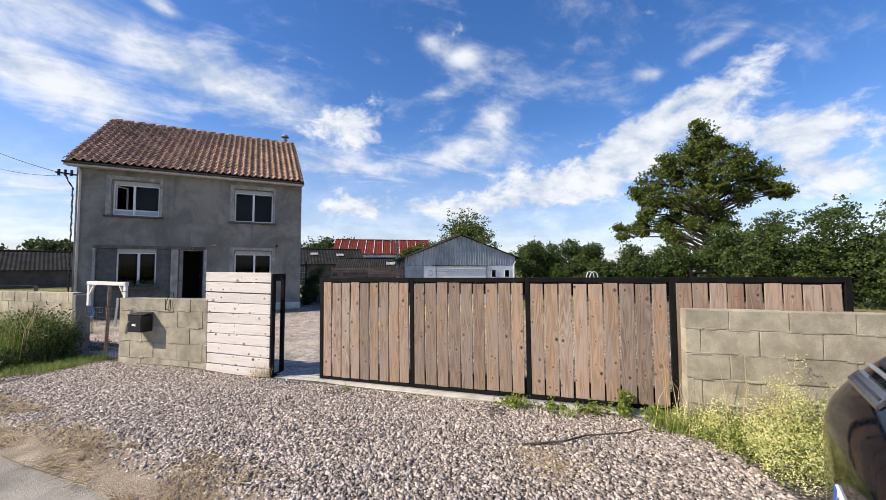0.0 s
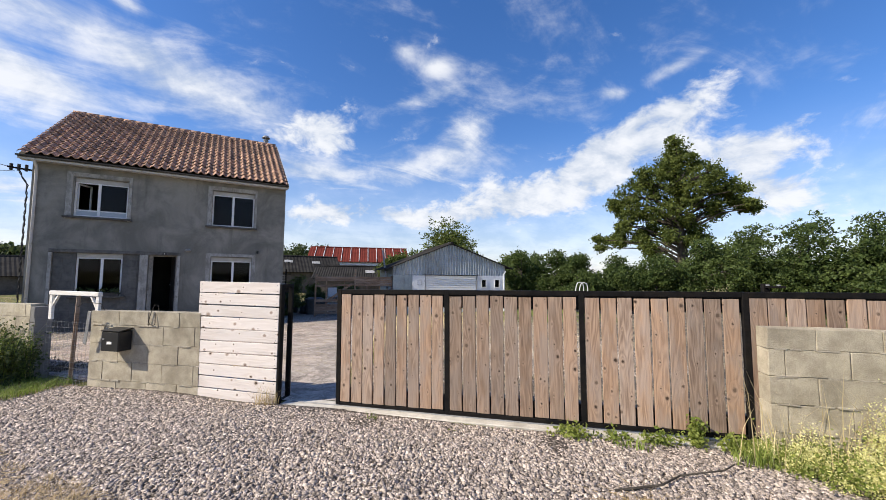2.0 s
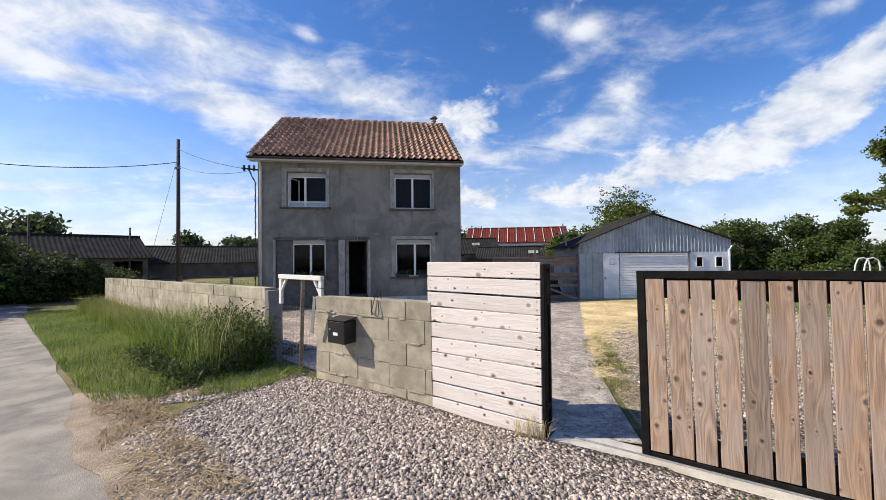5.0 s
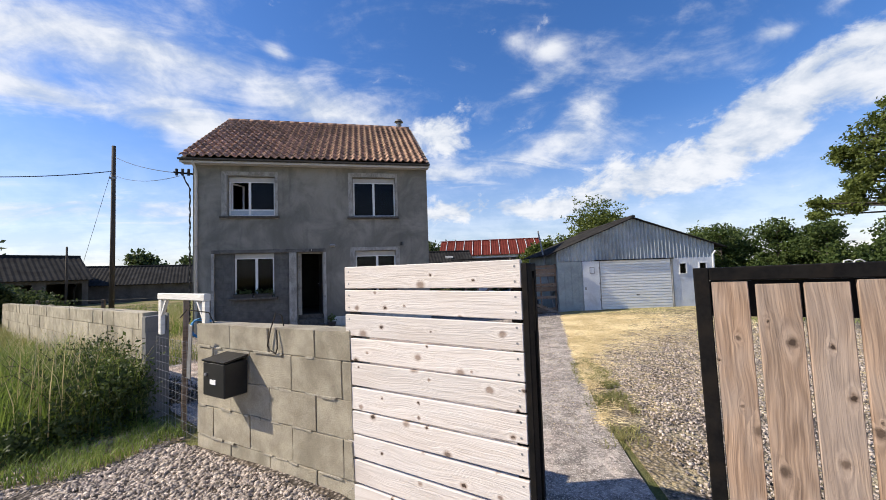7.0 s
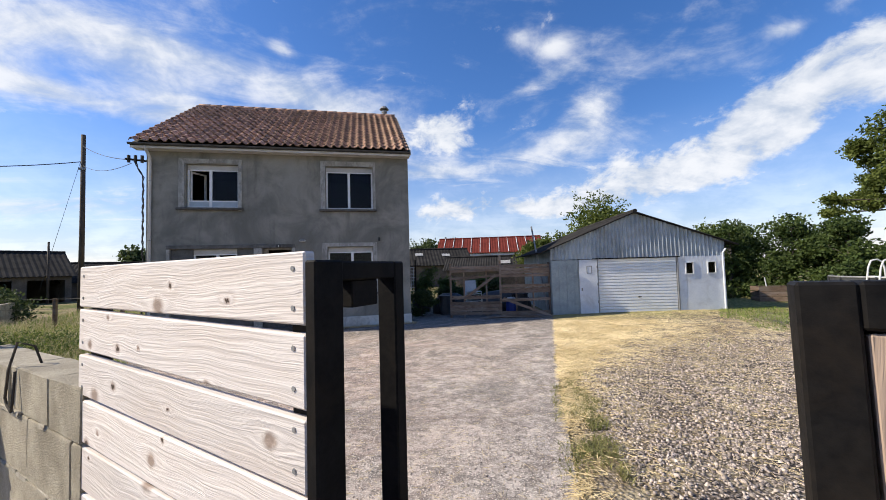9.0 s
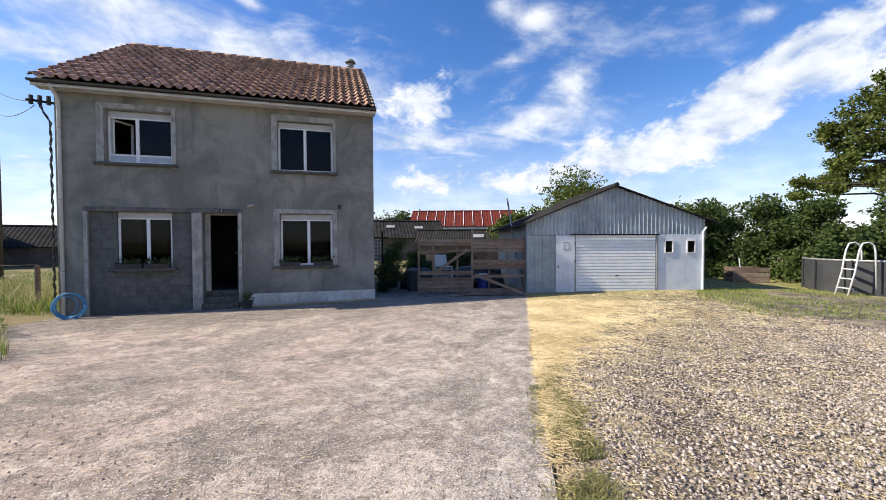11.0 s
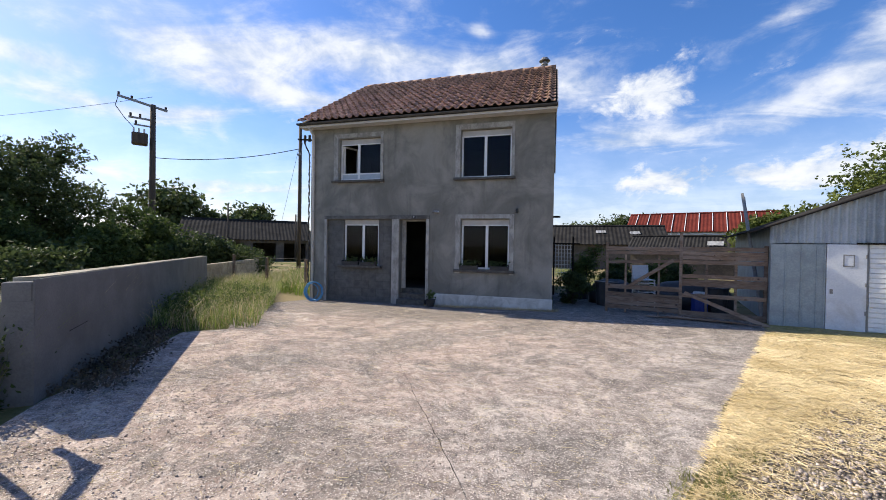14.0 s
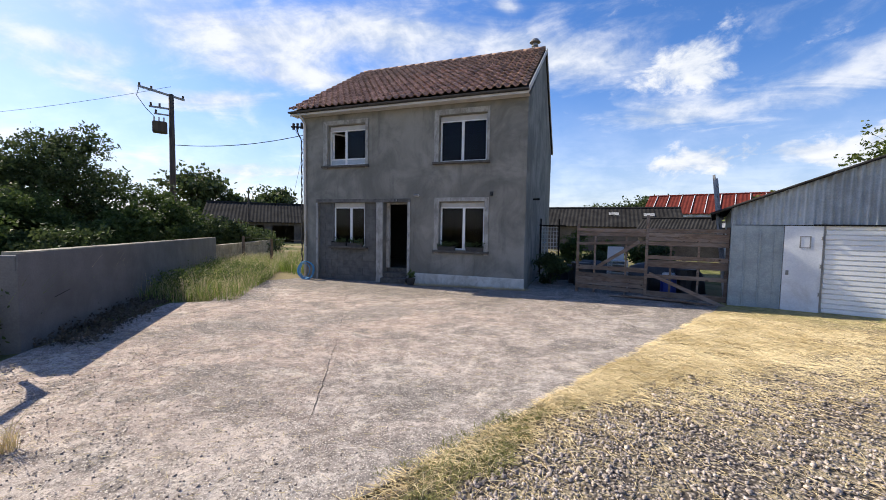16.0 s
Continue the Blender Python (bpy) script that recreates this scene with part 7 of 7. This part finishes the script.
    # made-up dark piles, added to stand for shade and clutter behind the fence
    for k, (x, y, sx, sy, sz) in enumerate(((7.0, 20.7, 1.1, 0.5, 0.85), (5.0, 21.6, 0.7, 0.45, 0.8), (6.2, 21.3, 0.5, 0.4, 0.6))):
        t = thing("covered_pile", pose(x, y, gz(x, y), 0, 0, -12), "added dark pile that darkens the view behind the fence", "pile", "covered piles")
        bm = bmesh.new()
        bmesh.ops.create_icosphere(bm, subdivisions=3, radius=1.0)
        for v in bm.verts:
            c = v.co.copy()
            v.co = Vector((math.copysign(abs(c.x) ** 0.6, c.x) * sx, math.copysign(abs(c.y) ** 0.6, c.y) * sy, max(0.0, math.copysign(abs(c.z) ** 0.7, c.z)) * sz))
            v.co += Vector(noise.noise_vector(v.co * 3.0 + Vector((k * 5.0, 0, 0)))) * 0.06
            v.co.z = max(v.co.z, 0.0)
        part("tarpaulin", bm, M["pool"], t, smooth=True)
    # iron trellis gate at the back of the house
    tg = thing("trellis_gate", pose(3.1, 23.4, gz(3.1, 23.4)), "black iron gate with a white trellis panel", "gate")
    for x in (0.05, 0.75):
        part("post", box(x - 0.03, x + 0.03, -0.03, 0.03, 0, 2.3, 0.004), M["black_steel"], tg)
    part("arm", box(-0.25, 1.0, -0.02, 0.02, 2.0, 2.05), M["black_steel"], tg)
    for k in range(6):
        part("slat", box(0.1 + 0.11 * k, 0.12 + 0.11 * k, 0.0, 0.01, 0.4, 2.0), M["white_plastic"], tg)
    for k in range(11):
        part("slat", box(0.08, 0.72, 0.011, 0.02, 0.45 + 0.15 * k, 0.47 + 0.15 * k), M["white_plastic"], tg)


def build_car():
    """A dark parked hatchback; its tail looks along -x of its own frame, built from rounded stations."""
    c1, w = Vector((3.90, 1.47)), Vector((-0.90, -0.436))
    f = Vector((0.436, -0.90))
    o = c1 + w * 0.87 + f * 0.05
    car = thing("parked_car", Matrix(((f.x, -f.y, 0, o.x), (f.y, f.x, 0, o.y), (0, 0, 1, 0.0), (0, 0, 0, 1))), "dark blue-black parked hatchback car", "car")
    # stations: x, half width, sill z, belt z, top z, top half width
    st = [(-0.02, 0.60, 0.42, 0.78, 0.90, 0.52), (0.06, 0.78, 0.34, 0.86, 1.02, 0.64), (0.25, 0.86, 0.28, 0.95, 1.20, 0.66), (0.55, 0.88, 0.24, 0.98, 1.40, 0.62), (1.2, 0.89, 0.22, 0.97, 1.48, 0.62), (2.2, 0.89, 0.22, 0.94, 1.46, 0.62),
          (2.9, 0.88, 0.22, 0.92, 1.22, 0.64), (3.3, 0.86, 0.24, 0.88, 0.98, 0.70), (3.8, 0.82, 0.28, 0.76, 0.84, 0.66), (4.05, 0.66, 0.34, 0.62, 0.70, 0.52)]
    bm, last = bmesh.new(), None
    for x, hw, z0, zb, zt, tw in st:
        z0, zb, zt = z0 * 1.1, zb * 1.12, zt * 1.1
        prof = [(0, z0), (hw * 0.8, z0), (hw * 0.97, z0 + 0.10), (hw, (z0 + zb) / 2), (hw * 0.97, zb), (tw + (hw - tw) * 0.35, (zb + zt) / 2), (tw, zt - 0.05), (tw * 0.8, zt), (0, zt + 0.02)]
        ring = [bm.verts.new((x, y, z)) for y, z in prof] + [bm.verts.new((x, -y, z)) for y, z in prof[-2:0:-1]]
        if last:
            n = len(ring)
            for k in range(n):
                bm.faces.new((last[k], last[(k + 1) % n], ring[(k + 1) % n], ring[k]))
        else:
            bm.faces.new(ring[::-1])
        last = ring
    bm.faces.new(last)
    body = part("body", bm, M["car_paint"], car, smooth=True)
    body.modifiers.new("round", "SUBSURF").render_levels = 2
    slope = pose(0.082, -0.19, 1.145, 0, 41.4, 0)
    for y0, y1 in ((0.17, 0.66), (-0.66, -0.17)):
        lamp = part("tail_lamp", box(-0.014, 0.02, y0, y1, 0.0, 0.075, 0.012, m=slope), M["lamp_glass"], car, "clear tail lamp")
        part("bar", box(-0.017, -0.0145, y0 + 0.04, y1 - 0.04, 0.03, 0.042, m=slope), M["black_plastic"], lamp)
    part("rear_window", box(-0.010, 0.02, -0.60, 0.60, 0.13, 0.40, 0.01, m=slope), M["black_plastic"], car, "dark rear window")
    part("window_trim", box(-0.016, 0.02, -0.64, 0.64, 0.10, 0.118, 0.004, m=slope), M["zinc"], car, "grey trim strip")
    plate_at = pose(-0.012, -0.19, 0.77, 0, 3, 0)
    pl = part("number_plate", box(-0.014, 0.0, -0.26, 0.26, -0.055, 0.055, 0.004, m=plate_at), M["label_white"], car, "white number plate")
    part("blue_band", box(-0.017, -0.0145, 0.215, 0.258, -0.052, 0.052, m=plate_at), M["plate_blue"], pl, "blue plate band")
    for k in range(6):
        part("bar", box(-0.017, -0.0145, 0.15 - 0.065 * k, 0.185 - 0.065 * k, -0.035, 0.035, m=plate_at), M["black_plastic"], pl)
    part("bumper", box(-0.03, 0.10, -0.62, 0.62, 0.40, 0.56, 0.05), M["black_rubber"], car)
    for x in (0.75, 3.3):
        for sy in (1, -1):
            wheel = part("wheel", rod((x, sy * 0.70, 0.32), (x, sy * 0.89, 0.32), 0.32, sides=24), M["black_rubber"], car)
            part("rim", rod((x, sy * 0.89, 0.32), (x, sy * 0.895, 0.32), 0.21, sides=18), M["chrome"], wheel)


def build_roof_tiles(house):
    """Clay tiles on the street slope: single pieces on the lower part, the rest joined."""
    pitch, rows = 0.2475, 14
    dy, dz = RIDGE_Y - EAVE_Y, RIDGE_Z - EAVE_Z
    slope = math.hypot(dy, dz)
    expo = slope / rows
    cols = 33
    n = 8
    def tile_mesh():
        verts, faces = [], []
        for j, (y, lift) in enumerate(((-0.02, 0.058), (expo + 0.03, 0.004))):
            for i in range(n + 1):
                x = pitch * i / n
                z = 0.085 * max(0.0, math.sin(math.pi * min(1.0, x / (pitch * 0.62)))) if x < pitch * 0.62 else 0.004 + 0.012 * ((x / pitch - 0.81) / 0.19) ** 2
                verts.append((x, y, z + lift))
        for i in range(n + 1):
            verts.append((verts[i][0], -0.02, verts[i][2] - 0.024))
        for i in range(n):
            faces.append((i, i + 1, n + 2 + i, n + 1 + i))
            faces.append((2 * n + 2 + i, 2 * n + 3 + i, i + 1, i))
        return verts, faces
    v, f = tile_mesh()
    data = bpy.data.meshes.new("tile")
    data.from_pydata(v, [], f)
    data.materials.append(M["tile"])
    ang = math.degrees(math.atan2(dz, dy))
    rng = random.Random(6)
    rest_v, rest_f = [], []
    x0 = HX0 - 0.27
    for r in range(rows):
        for c in range(cols):
            s = r * expo
            m = pose(x0 + c * pitch + rng.uniform(-.004, .004), EAVE_Y - 0.03 + s * dy / slope, EAVE_Z + s * dz / slope - 0.03 + rng.uniform(0, .006), ang + rng.uniform(-.5, .5), 0, rng.uniform(-.5, .5))
            if r < 9:
                ob = new("tile", data)
                ob.parent = house
                ob.matrix_basis = m
            else:
                k = len(rest_v)
                rest_v += [tuple(m @ Vector(p)) for p in v]
                rest_f += [tuple(i + k for i in q) for q in f]
    many("upper_tiles", np.array(rest_v), np.array(rest_f), M["tile_far"], house, "clay tiles of the upper roof")
    for c in range(19):
        x = x0 + c * 0.429
        bm = bmesh.new()
        tube([(x, RIDGE_Y, RIDGE_Z + 0.0), (x + 0.44, RIDGE_Y, RIDGE_Z + 0.012)], 0.10, 10, bm)
        part("ridge_tile", bm, M["tile"], house, smooth=True)


# ---- build ----
build_ground()
the_house = build_house()
build_planters()
build_gate()
build_panel()
build_mailbox()
build_wicket()
build_garage()
build_pallet_fence()
build_surroundings()
build_yard_things()
build_car()
build_trees()
build_grass()
build_walls()
build_roof_tiles(the_house)
build_gravel()
